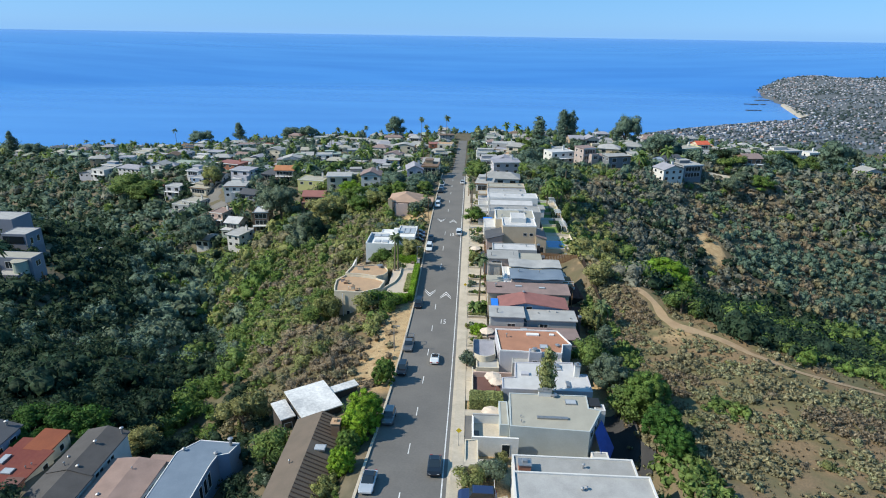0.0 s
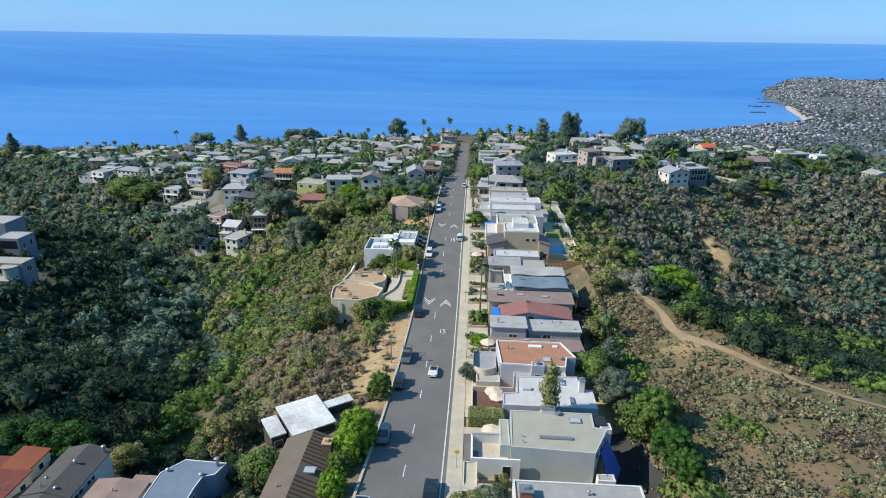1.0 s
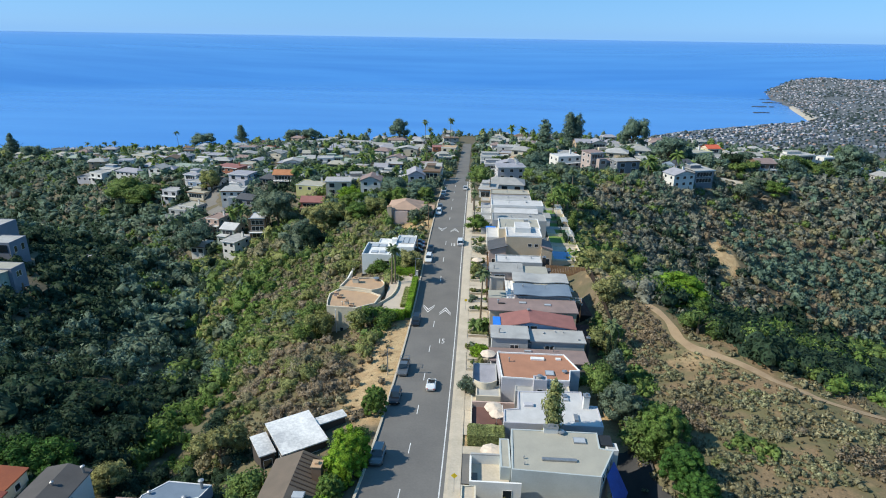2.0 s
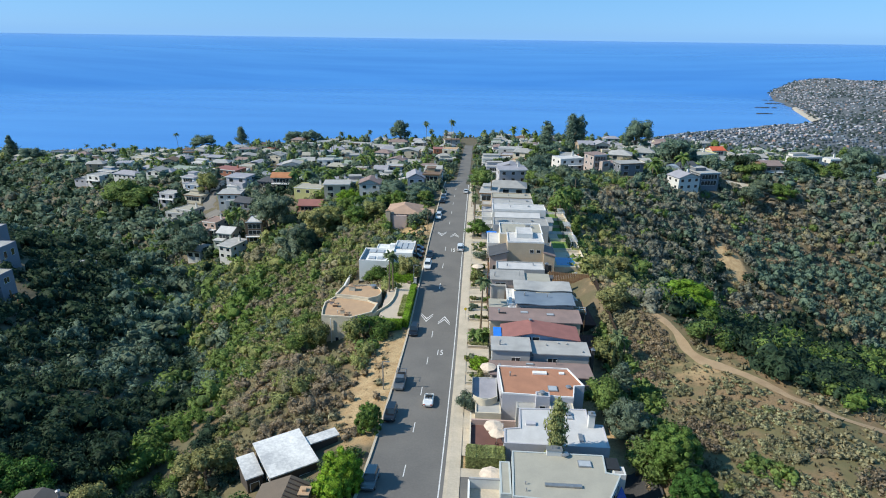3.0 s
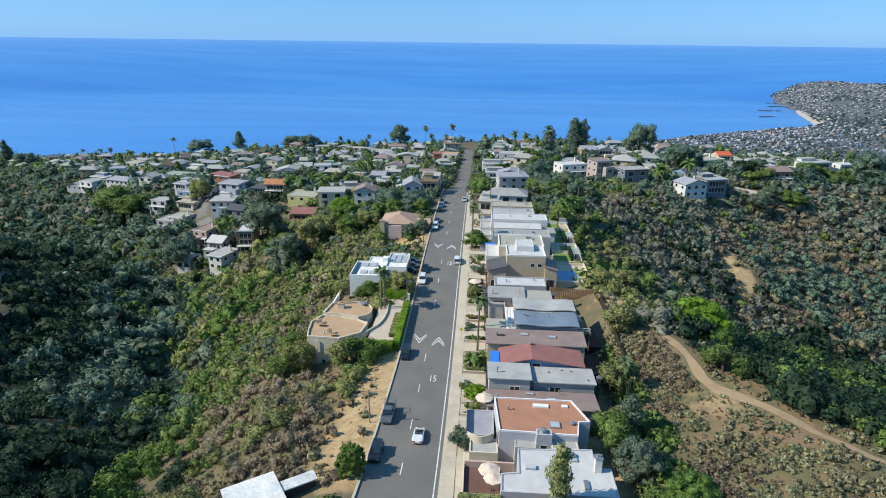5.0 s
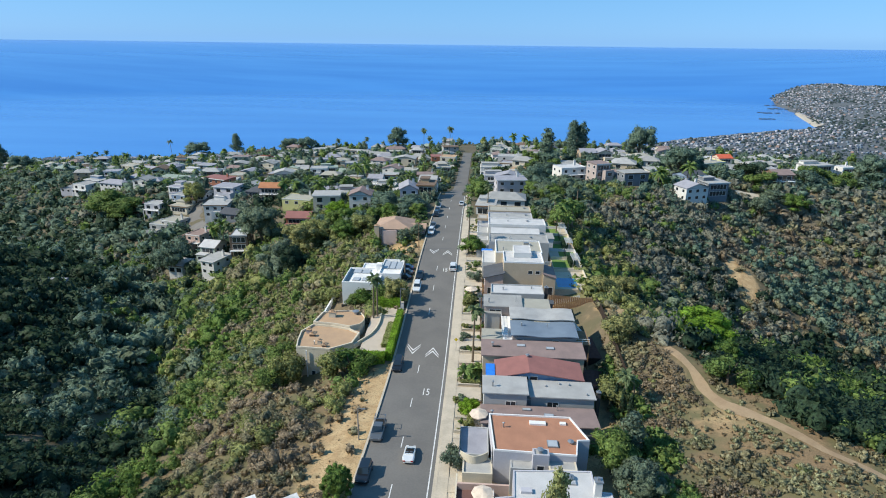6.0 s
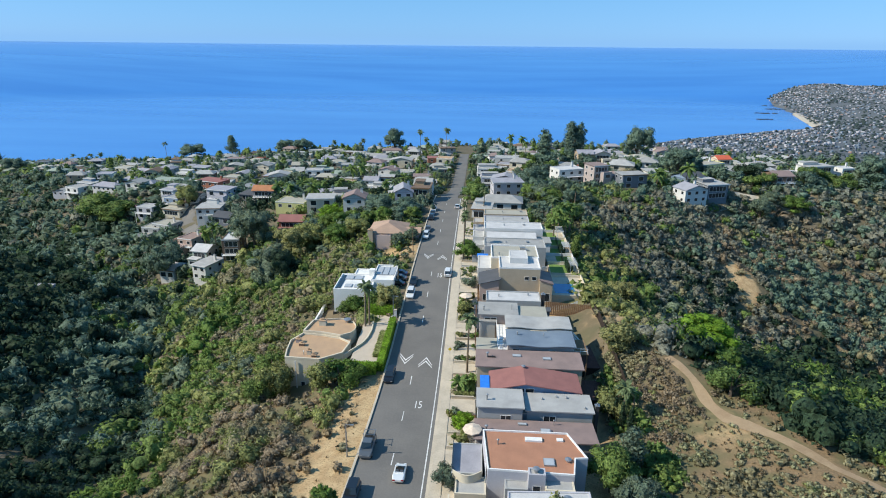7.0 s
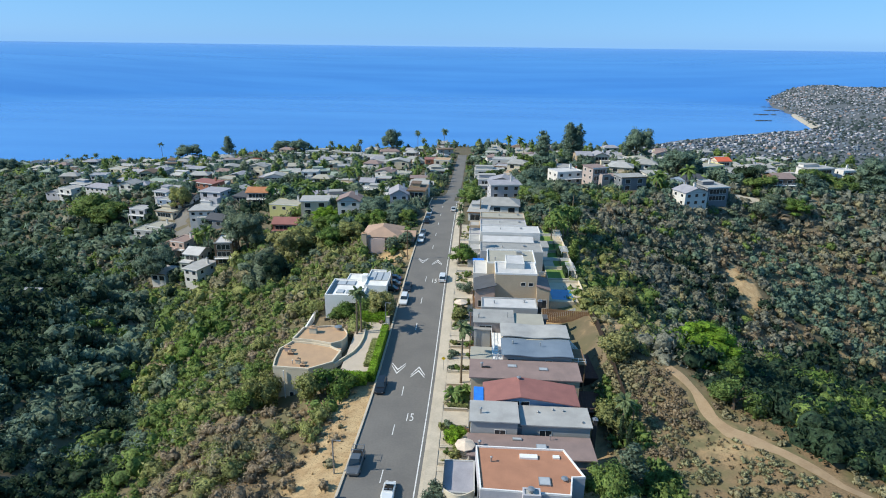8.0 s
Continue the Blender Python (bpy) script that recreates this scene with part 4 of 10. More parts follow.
FACING = {"-y": 0, "+x": 90, "+y": 180, "-x": -90}


def window(house, x, y, z, w, h, facing, door=False, small=False):
    """A framed window (or glazed door) on a wall; x, y, z is the middle of its sill line, in the house's axes."""
    key = (round(w, 1), round(h, 1), door)
    if key not in WINDOWS:
        f, g = Shape(), Shape()
        b, o = 0.07, 0.035
        f.box(-w / 2 - b, -w / 2, -o, 0.02, -b, h + b).box(w / 2, w / 2 + b, -o, 0.02, -b, h + b)
        f.box(-w / 2, w / 2, -o, 0.02, h, h + b).box(-w / 2, w / 2, -o - 0.03, 0.02, -b, 0)
        if w > 1.3:
            f.box(-0.03, 0.03, -o, 0.02, 0, h)
        g.box(-w / 2, w / 2, -0.012, 0.02, 0, h)
        WINDOWS[key] = f.mesh("window", TRIM), g.mesh("pane", GLASS)
    fm, gm = WINDOWS[key]
    if small:
        if ("small", *key) not in WINDOWS:
            one = Shape()
            one.box(-w / 2 - 0.09, w / 2 + 0.09, -0.03, 0.02, -0.09, 0).box(-w / 2 - 0.09, w / 2 + 0.09, -0.03, 0.02, h, h + 0.09)
            for k in range(1, int(w / 1.5)):
                at = -w / 2 + w * k / int(w / 1.5)
                one.box(at - 0.05, at + 0.05, -0.03, -0.012, 0, h)
            one.box(-w / 2 - 0.09, -w / 2, -0.03, 0.02, 0, h).box(w / 2, w / 2 + 0.09, -0.03, 0.02, 0, h).box(-w / 2, w / 2, -0.012, 0.02, 0, h)
            mesh = one.mesh("window", TRIM)
            mesh.materials.append(GLASS)
            for p in mesh.polygons[-6:]:
                p.material_index = 1
            WINDOWS[("small", *key)] = mesh
        ob = part("window", WINDOWS[("small", *key)], None, house)
        ob.matrix_local = pose(x, y, z, 0, 0, FACING[facing])
        return ob
    ob = part("glass_door" if door else "window", fm, None, house)
    ob.matrix_local = pose(x, y, z, 0, 0, FACING[facing])
    part("pane", gm, None, ob)
    return ob


class Home:
    """A house built of volumes; coordinates are those of the place, relative to x, y and the ground height."""

    def __init__(self, x, y, label, z=None, turn=0.0, name="house", category="house", group=""):
        self.z = float(height(x, y)) if z is None else z
        self.x, self.y, self.turn = x, y, turn
        self.ob = thing(name, pose(x, y, self.z, 0, 0, turn), label, category, group)

    def loc(self, x, y, z):
        return x - self.x, y - self.y, z - self.z

    def block(self, x0, x1, y0, y1, z0, z1, wall, roof, parapet=0.35, over=0.0, label="", tilt=0.0, tilt_x=0.0, curb=None):
        """A volume with a flat or slightly tilted roof: with a parapet, or with a slab that overhangs."""
        x0, y0, z0 = self.loc(x0, y0, z0)
        x1, y1, z1 = self.loc(x1, y1, z1)
        part("wall", Shape().box(x0, x1, y0, y1, z0, z1), WALL[wall], self.ob)
        if parapet:
            s = Shape().box(x0 + 0.2, x1 - 0.2, y0 + 0.2, y1 - 0.2, z1 + 0.003, z1 + 0.06)
            r = part("roof", s, ROOF[roof], self.ob, label)
            p, t = Shape(), 0.22
            p.box(x0, x1, y0, y0 + t, z1, z1 + parapet).box(x0, x1, y1 - t, y1, z1, z1 + parapet)
            p.box(x0, x0 + t, y0 + t, y1 - t, z1, z1 + parapet).box(x1 - t, x1, y0 + t, y1 - t, z1, z1 + parapet)
            part("parapet", p, curb or WALL[wall], r)
            return r
        s, o = Shape(), over
        za = z1 + 0.003
        cs = [(x0 - o, y0 - o, -tilt - tilt_x), (x1 + o, y0 - o, -tilt + tilt_x), (x1 + o, y1 + o, tilt + tilt_x), (x0 - o, y1 + o, tilt - tilt_x)]
        s.add([(a, b, za + abs(tilt) + abs(tilt_x) + c) for a, b, c in cs] + [(a, b, za + abs(tilt) + abs(tilt_x) + c + 0.2) for a, b, c in cs],
              [(3, 2, 1, 0), (4, 5, 6, 7), (0, 1, 5, 4), (1, 2, 6, 5), (2, 3, 7, 6), (3, 0, 4, 7)])
        if tilt or tilt_x:
            part("upper_wall", Shape().add([(x0, y0, z1 - 0.01), (x1, y0, z1 - 0.01), (x1, y1, z1 - 0.01), (x0, y1, z1 - 0.01)] + [(x0, y0, za + abs(tilt) + abs(tilt_x) + cs[0][2]), (x1, y0, za + abs(tilt) + abs(tilt_x) + cs[1][2]), (x1, y1, za + abs(tilt) + abs(tilt_x) + cs[2][2]), (x0, y1, za + abs(tilt) + abs(tilt_x) + cs[3][2])],
                 [(0, 1, 5, 4), (1, 2, 6, 5), (2, 3, 7, 6), (3, 0, 4, 7)]), WALL[wall], self.ob)
        r = part("roof", s, ROOF[roof], self.ob, label)
        return r

    def plan(self, corners, z0, z1, wall, roof, parapet=0.3, thick=0.2, curb=None, label=""):
        """A flat-roofed volume over a plan given anticlockwise, with a parapet round it."""
        q = [self.loc(a, b, 0)[:2] for a, b in corners]
        n, z0, z1 = len(q), z0 - self.z, z1 - self.z
        inner = []
        for k in range(n):
            (ax, ay), (bx, by), (cx, cy) = q[k - 1], q[k], q[(k + 1) % n]
            u, v = Vector((bx - ax, by - ay)).normalized(), Vector((cx - bx, cy - by)).normalized()
            m = Vector((-u.y - v.y, u.x + v.x))
            m = m * (2 * thick / max(m.length_squared, 0.4))
            inner.append((bx + m.x, by + m.y))
        side = [(k, (k + 1) % n, n + (k + 1) % n, n + k) for k in range(n)]
        part("wall", Shape().add([(a, b, z0) for a, b in q] + [(a, b, z1) for a, b in q], side), WALL[wall], self.ob)
        r = part("roof", Shape().add([(a, b, z1 + 0.02) for a, b in inner] + [(a, b, z1 - 0.1) for a, b in inner], [tuple(range(n)), tuple(reversed(range(n, 2 * n)))] + [(n + k, n + (k + 1) % n, (k + 1) % n, k) for k in range(n)]), ROOF[roof], self.ob, label)
        rows = [(a, b, z1) for a, b in q] + [(a, b, z1 + parapet) for a, b in q] + [(a, b, z1 + parapet) for a, b in inner] + [(a, b, z1 - 0.05) for a, b in inner]
        part("parapet", Shape().add(rows, side + [tuple(n + i for i in f) for f in side] + [tuple(2 * n + i for i in f) for f in side]), curb or WALL[wall], r)
        return r

    def wave(self, x0, x1, y0, y1, z, amp, roof, thick=0.16, label=""):
        """A thin roof sheet that rises and dips along x."""
        n, v, f = 24, [], []
        for k in range(n + 1):
            x = x0 + (x1 - x0) * k / n
            up = z + amp * math.sin(9.0 * k / n + 0.2)
            v += [self.loc(x, y0, up), self.loc(x, y1, up + 0.1), self.loc(x, y1, up + 0.1 + thick), self.loc(x, y0, up + thick)]
        for k in range(n):
            a, b = 4 * k, 4 * k + 4
            f += [(a, b, b + 1, a + 1), (a + 3, a + 2, b + 2, b + 3), (a, a + 3, b + 3, b), (a + 1, b + 1, b + 2, a + 2)]
        f += [(0, 1, 2, 3), (4 * n, 4 * n + 3, 4 * n + 2, 4 * n + 1)]
        return part("roof", Shape().add(v, f), ROOF[roof], self.ob, label)

    def gable(self, x0, x1, y0, y1, z0, z1, rise, wall, roof, along="x", over=0.45, hip=0.0, label=""):
        """A volume with a gabled roof whose ridge runs along x or y; hip draws the ridge's ends in."""
        x0, y0, z0 = self.loc(x0, y0, z0)
        x1, y1, z1 = self.loc(x1, y1, z1)
        w = Shape().box(x0, x1, y0, y1, z0, z1)
        xm, ym = (x0 + x1) / 2, (y0 + y1) / 2
        if not hip:
            if along == "x":
                for xx in (x0, x1):
                    w.add([(xx, y0, z1), (xx, y1, z1), (xx, ym, z1 + rise)], [(0, 1, 2)])
            else:
                for yy in (y0, y1):
                    w.add([(x0, yy, z1), (x1, yy, z1), (xm, yy, z1 + rise)], [(0, 1, 2)])
        part("wall", w, WALL[wall], self.ob)
        o, t = over, 0.16
        k = rise / ((y1 - y0) / 2 if along == "x" else (x1 - x0) / 2)
        e = z1 - o * k
        s = Shape()
        c = [(x0 - o, y0 - o), (x1 + o, y0 - o), (x1 + o, y1 + o), (x0 - o, y1 + o)]
        rd = [(x0 - o + hip, ym), (x1 + o - hip, ym)] if along == "x" else [(xm, y0 - o + hip), (xm, y1 + o - hip)]
        top = [(a, b, e + t) for a, b in c] + [(a, b, z1 + rise + t) for a, b in rd]
        low = [(a, b, e) for a, b in c] + [(a, b, z1 + rise) for a, b in rd]
        fs = [(0, 1, 5, 4), (2, 3, 4, 5), (1, 2, 5), (3, 0, 4)] if along == "x" else [(1, 2, 5, 4), (3, 0, 4, 5), (0, 1, 4), (2, 3, 5)]
        if not hip:
            fs = fs[:2]
        s.add(top + low, fs + [tuple(6 + i for i in reversed(f)) for f in fs] + [(0, 6, 7, 1), (1, 7, 8, 2), (2, 8, 9, 3), (3, 9, 6, 0)])
        return part("roof", s, ROOF[roof], self.ob, label)

    def win(self, x, y, z, w, h, facing, door=False, small=False):
        return window(self.ob, *self.loc(x, y, z), w, h, facing, door, small)

    def box(self, name, x0, x1, y0, y1, z0, z1, material, label=""):
        x0, y0, z0 = self.loc(x0, y0, z0)
        x1, y1, z1 = self.loc(x1, y1, z1)
        return part(name, Shape().box(x0, x1, y0, y1, z0, z1), material, self.ob, label)

    def skylight(self, x, y, z, w=1.2, d=0.8):
        a = self.box("skylight", x - w / 2, x + w / 2, y - d / 2, y + d / 2, z, z + 0.22, METAL)
        lx, ly, lz = self.loc(x, y, z + 0.22)
        part("pane", Shape().box(lx - w / 2 + 0.09, lx + w / 2 - 0.09, ly - d / 2 + 0.09, ly + d / 2 - 0.09, lz, lz + 0.02), OPAL, a)

    def vent(self, x, y, z, h=0.6, r=0.12):
        lx, ly, lz = self.loc(x, y, z)
        t = tube([(lx, ly, lz - 0.1), (lx, ly, lz + h)], [r, r], 8)
        cap = tube([(lx, ly, lz + h), (lx, ly, lz + h + 0.06), (lx, ly, lz + h + 0.2)], [r * 1.9, r * 1.9, 0.02], 8)
        t.add(cap.v, cap.f)
        part("roof_vent", t, METAL, self.ob)

    def chimney(self, x, y, z0, z1, w=0.9, d=0.7, wall="white"):
        c = self.box("chimney", x - w / 2, x + w / 2, y - d / 2, y + d / 2, z0, z1, WALL[wall])
        lx, ly, lz = self.loc(x, y, z1)
        part("chimney_cap", Shape().box(lx - w / 2 - 0.08, lx + w / 2 + 0.08, ly - d / 2 - 0.08, ly + d / 2 + 0.08, lz, lz + 0.12).box(lx - w / 5, lx + w / 5, ly - d / 5, ly + d / 5, lz + 0.12, lz + 0.45), METAL if wall in ("white", "slate", "dark", "lavender", "brick") else ROOF["tan"], c)

    def railing(self, x0, y0, x1, y1, z, h=1.0, step=0.9, material=None):
        """Posts with a top rail and a mid rail between two points."""
        s = Shape()
        n = max(1, int(math.hypot(x1 - x0, y1 - y0) / step))
        for k in range(n + 1):
            lx, ly, lz = self.loc(x0 + (x1 - x0) * k / n, y0 + (y1 - y0) * k / n, z)
            s.box(lx - 0.035, lx + 0.035, ly - 0.035, ly + 0.035, lz, lz + h)
        ax, ay, lz = self.loc(min(x0, x1), min(y0, y1), z)
        bx, by, _ = self.loc(max(x0, x1), max(y0, y1), z)
        for zz in (h, h * 0.5):
            s.box(ax - 0.03, bx + 0.03, ay - 0.03, by + 0.03, lz + zz - 0.03, lz + zz + 0.03)
        part("railing", s, material or TRIM, self.ob)


def umbrella(x, y, z, r, label):
    ob = thing("patio_umbrella", pose(x, y, z), label, "umbrella")
    part("pole", tube([(0, 0, 0), (0, 0, 2.5)], [0.04, 0.03], 6), METAL, ob)
    part("base", tube([(0, 0, 0), (0, 0, 0.1)], [0.28, 0.25], 10), DARKMETAL, ob)
    s, n = Shape(), 8
    ring = [(r * math.cos(6.2832 * k / n), r * math.sin(6.2832 * k / n), 2.05) for k in range(n)]
    low = [(a * 1.0, b * 1.0, 1.9) for a, b, c in ring]
    s.add([(0, 0, 2.55)] + ring + low, [(0, 1 + k, 1 + (k + 1) % n) for k in range(n)] + [(1 + k, 1 + n + k, 1 + n + (k + 1) % n, 1 + (k + 1) % n) for k in range(n)])
    part("canopy", s, CANVAS, ob)


def rz(y):
    return float(road_z(y))


# row of houses along the uphill side of the street, from the top of the street down
h = Home(21, 60, "white flat-roofed house with grey upper roof and brick chimney", rz(60))
h.block(13.6, 30, 49.4, 58.0, -1, 11.3, "white", "palegrey", 0.3)
h.block(13.8, 29, 58.0, 62.0, -1, 10.5, "white", "grey", 0.25)
h.chimney(15.2, 59.6, 9.5, 11.5, 1.5, 1.2, "brick")
h.vent(22.5, 60.2, 10.5)
h.vent(21.5, 55.4, 11.3, 0.4)
h.vent(22.0, 55.6, 11.3, 0.4)
for yy in (51.6, 55.1):
    h.win(13.6, yy, 7.6, 1.6, 1.3, "-x")
h.win(13.8, 60.0, 7.2, 1.4, 1.3, "-x")
h.box("outside_stair", 11.6, 13.4, 56, 58, 5, 7.4, CONCRETE)
for k in range(9):
    h.box("stair_tread", 11.7, 13.3, 58 + k * 0.3, 58.3 + k * 0.3, 5, 7.2 - k * 0.18, CONCRETE)
h.railing(11.6, 56, 11.6, 61, 7.2, 1.0)

h = Home(20, 76, "grey stucco house with khaki flat roof and white walled terrace", rz(76))
h.plan(((14.3, 71.9), (25.7, 71.3), (28.4, 76.7), (26.6, 77.1), (26.8, 80.4), (14.6, 80.4)), 0, 7.6, "mist", "khaki", 0.12)
h.block(12.9, 14.28, 73.0, 79.0, 0, 6.9, "mist", "khaki", 0.12)
h.block(26.2, 28.6, 70.2, 71.6, 0, 3.9, "white", "palegrey", 0.2)
h.block(27.6, 29.2, 77.2, 78.8, 0, 7.2, "white", "palegrey", 0.1)
h.box("beam", 26.9, 28.6, 78.0, 80.2, 7.3, 7.5, DARKMETAL)
a, b, c, d = (h.loc(*q) for q in ((26.9, 73.2, 6.2), (28.5, 76.4, 6.2), (30.4, 74.6, 2.6), (28.2, 69.8, 2.4)))
e = [(q[0], q[1], q[2] - 0.08) for q in (a, b, c, d)]
part("blue_cover", Shape().add([a, b, c, d] + e, [(3, 2, 1, 0), (4, 5, 6, 7), (0, 1, 5, 4), (1, 2, 6, 5), (2, 3, 7, 6), (3, 0, 4, 7)]), TARP_DEEP, h.ob, "deep blue sheet stretched beside the house")
for k in range(3):
    f = 0.18 + 0.3 * k
    wx, wy, _ = h.loc(25.7 + 2.7 * f, 71.3 + 5.4 * f, 0)
    w = window(h.ob, wx + 0.03, wy - 0.015, 5.9 - h.z, 1.1, 1.3, "+x")
    w.matrix_local = pose(wx + 0.03, wy - 0.015, 5.9 - h.z, 0, 0, 63.4)
h.block(8.9, 14.2, 75.9, 76.2, 2, 6.4, "white", "palegrey", 0.0, 0.0)
h.box("terrace_floor", 9.0, 14.1, 71.3, 75.9, 2, 5.0, CONCRETE)
h.box("terrace_wall", 8.8, 9.05, 71.0, 76.2, 2, 6.2, WALL["bright"])
h.box("terrace_wall", 9.05, 15.6, 71.0, 71.25, 2, 6.2, WALL["bright"])
h.box("vent_ridge", 18.4, 23.0, 73.9, 74.4, 7.7, 7.9, METAL)
h.skylight(24.0, 78.4, 7.62, 1.7, 1.2)
h.box("terrace_bench", 10.4, 13.2, 71.4, 71.9, 5.0, 5.45, WOOD)
h.chimney(20.2, 80.2, 6.6, 8.5, 2.0, 0.8, "white")
h.vent(21.6, 79.9, 7.7, 0.3, 0.3)
for yy, zz in ((74.2, 7.7), (73, 7.7)):
    h.vent(16, yy, zz, 0.25, 0.06)
h.win(17.6, 71.9, 3.7, 2.2, 1.3, "-y")
h.win(22.5, 71.9, 3.9, 1.4, 1.2, "-y")
h.win(13.8, 71.0, 2.9, 1.1, 2.1, "-y", True)
umbrella(11.8, 77.6, 3.9, 1.6, "white patio umbrella behind a walled terrace")

h = Home(21, 89, "white stucco house with pale flat roof and brown roof terrace", rz(89))
h.plan(((13.8, 84.2), (28.7, 84.2), (28.7, 89.5), (26.8, 89.6), (26.8, 93.4), (16.4, 92.8), (16.2, 88.0), (13.9, 87.6)), -1, 5.8, "lavender", "white", 0.16)
h.box("terrace_floor", 9.0, 13.8, 85.9, 91.6, 0, 3.3, ROOF["maroon"], "brown painted terrace floor")
h.box("terrace_wall", 8.8, 9.0, 85.6, 94, 0, 3.9, WALL["cream"])
h.box("terrace_wall", 9.0, 15.9, 91.6, 91.9, 0, 4.3, WALL["pink"])
h.box("terrace_wall", 9.0, 13.8, 85.5, 85.8, 0, 4.0, WALL["cream"])
h.chimney(26.8, 89.2, 4, 8.0, 0.9, 0.9, "white")
h.vent(23.8, 91.8, 5.85, 0.3, 0.3)
h.box("roof_hatch", 17.2, 18.6, 88.6, 89.4, 5.8, 6.2, WALL["lavender"])
h.box("roof_duct", 24.6, 25.2, 85.4, 87.0, 5.8, 6.1, METAL)
h.skylight(24.0, 91.0, 5.8, 0.9, 0.8)
h.win(16, 84.3, 2.4, 1.8, 1.6, "-y")
h.win(24, 84.3, 2.4, 1.6, 1.6, "-y")
h.win(13.8, 88.5, 3.5, 1.8, 1.9, "-x", True)
umbrella(12.4, 88.9, 3.3, 1.5, "cream patio umbrella shading a brown roof terrace")
umbrella(12.9, 87.3, 3.3, 1.3, "cream patio umbrella over a round terrace table")

h = Home(20, 101, "grey and white house with broad terracotta coloured flat roof", rz(101))
h.plan(((13.9, 96.4), (25.3, 96.0), (25.9, 99.3), (27.6, 99.5), (25.5, 104.9), (13.3, 104.9)), -1, 6.0, "lavender", "terracotta", 0.26, 0.18, TRIM)
h.box("porch_roof", 21.4, 24.9, 93.6, 95.9, 4.6, 4.8, TRIM)
h.block(19.2, 21.4, 95.0, 96.4, -1, 6.6, "lavender", "palegrey", 0.2)
h.block(16.2, 19.2, 94.6, 96.4, -1, 4.6, "grey", "palegrey", 0.15)
h.block(21.4, 25.2, 94.2, 96.4, -1, 5.0, "cream", "palegrey", 0.15)
h.block(9.0, 13.28, 98.3, 104.8, -1, 3.6, "grey", "lilac", 0.15)
h.block(9.6, 13.8, 94.9, 98.28, -1, 3.0, "cream", "palegrey", 0.3)
h.box("glass_screen", 9.05, 9.11, 98.6, 104.6, 3.75, 4.6, GLASS)
n, v = 16, []
for k in range(n + 1):
    lx, ly, lz = h.loc(9.2 + 4.0 * k / n, 98.2 - 1.1 * math.sin(math.pi * k / n), 3.0)
    v += [(lx, ly, lz), (lx, ly, lz + 1.35), (lx, ly + 0.16, lz + 1.35), (lx, ly + 0.16, lz)]
part("deck_wall", Shape().add(v, [(4 * k + a, 4 * k + 4 + a, 4 * k + 4 + b, 4 * k + b) for k in range(n) for a, b in ((0, 1), (1, 2), (2, 3))] + [(0, 1, 2, 3), (4 * n + 3, 4 * n + 2, 4 * n + 1, 4 * n)]), WALL["cream"], h.ob, "curved cream deck wall")
h.box("roof_hatch", 19.3, 21.7, 102.7, 103.5, 6.0, 6.3, TRIM)
h.skylight(22.2, 98.4, 6.02, 1.5, 1.5)
h.box("roof_hatch", 23.8, 24.7, 103.0, 103.6, 6.0, 6.25, TRIM)
h.vent(24.8, 98.9, 6.05, 0.3, 0.25)
h.vent(15.4, 101.9, 6.05, 0.7, 0.1)
h.vent(20.2, 95.7, 6.7, 0.5, 0.25)
h.win(17.6, 94.6, 1.6, 1.2, 2.2, "-y")
h.win(20.3, 95.0, 3.6, 0.9, 1.4, "-y")
h.win(23.2, 94.2, 2.0, 1.8, 1.4, "-y")
h.win(13.7, 97.8, 3.3, 1.4, 2.0, "-x", True)
h.win(13.7, 101.6, 3.8, 2.6, 1.6, "-x")
umbrella(11.8, 107.6, 2.2, 1.5, "pale green patio umbrella beside a street-side garden")

h = Home(21.4, 108.6, "low mauve-brown house with long shallow roof", rz(108.6))
h.block(12.4, 30.2, 106.0, 111.2, -2, 3.2, "mauve", "mauve", 0.0, 0.35, tilt=-0.25)
h.skylight(22.9, 108.2, 3.75, 1.5, 1.3)
h.skylight(19.5, 110.2, 3.5, 1.4, 0.6)
h.vent(13.9, 108.3, 3.7, 0.7, 0.15)
h.vent(24.4, 110.5, 3.6, 0.7, 0.07)
h.win(12.4, 108.6, 0.8, 2.0, 1.4, "-x")

h = Home(21.4, 114.6, "grey house with two pale flat roofs at stepped heights", rz(114.6))
h.block(12.6, 19.6, 111.7, 117.0, -2, 5.20, "grey", "palegrey", 0.0, 0.3, tilt=-0.12)
h.block(20.4, 30.7, 112.6, 117.2, -2, 4.50, "grey", "palegrey", 0.0, 0.3)
h.block(19.6, 20.4, 112.6, 117.0, -2, 3.80, "slate", "grey", 0.0, 0.0)
h.vent(14.0, 113.6, 5.55, 0.9, 0.14)
for k, (xx, yy) in enumerate(((23, 115.6), (27, 116.2), (25.4, 116.4), (29.6, 113.4))):
    h.vent(xx, yy, 4.70, 0.2, 0.1)
h.win(17, 111.7, 3.20, 1.6, 0.8, "-y")
h.win(24, 112.6, 2.60, 1.8, 1.0, "-y")
h.win(12.6, 115, 1.00, 2.2, 1.6, "-x")
h.chimney(31.6, 114.0, -2, 5.00, 0.6, 0.6, "dark")

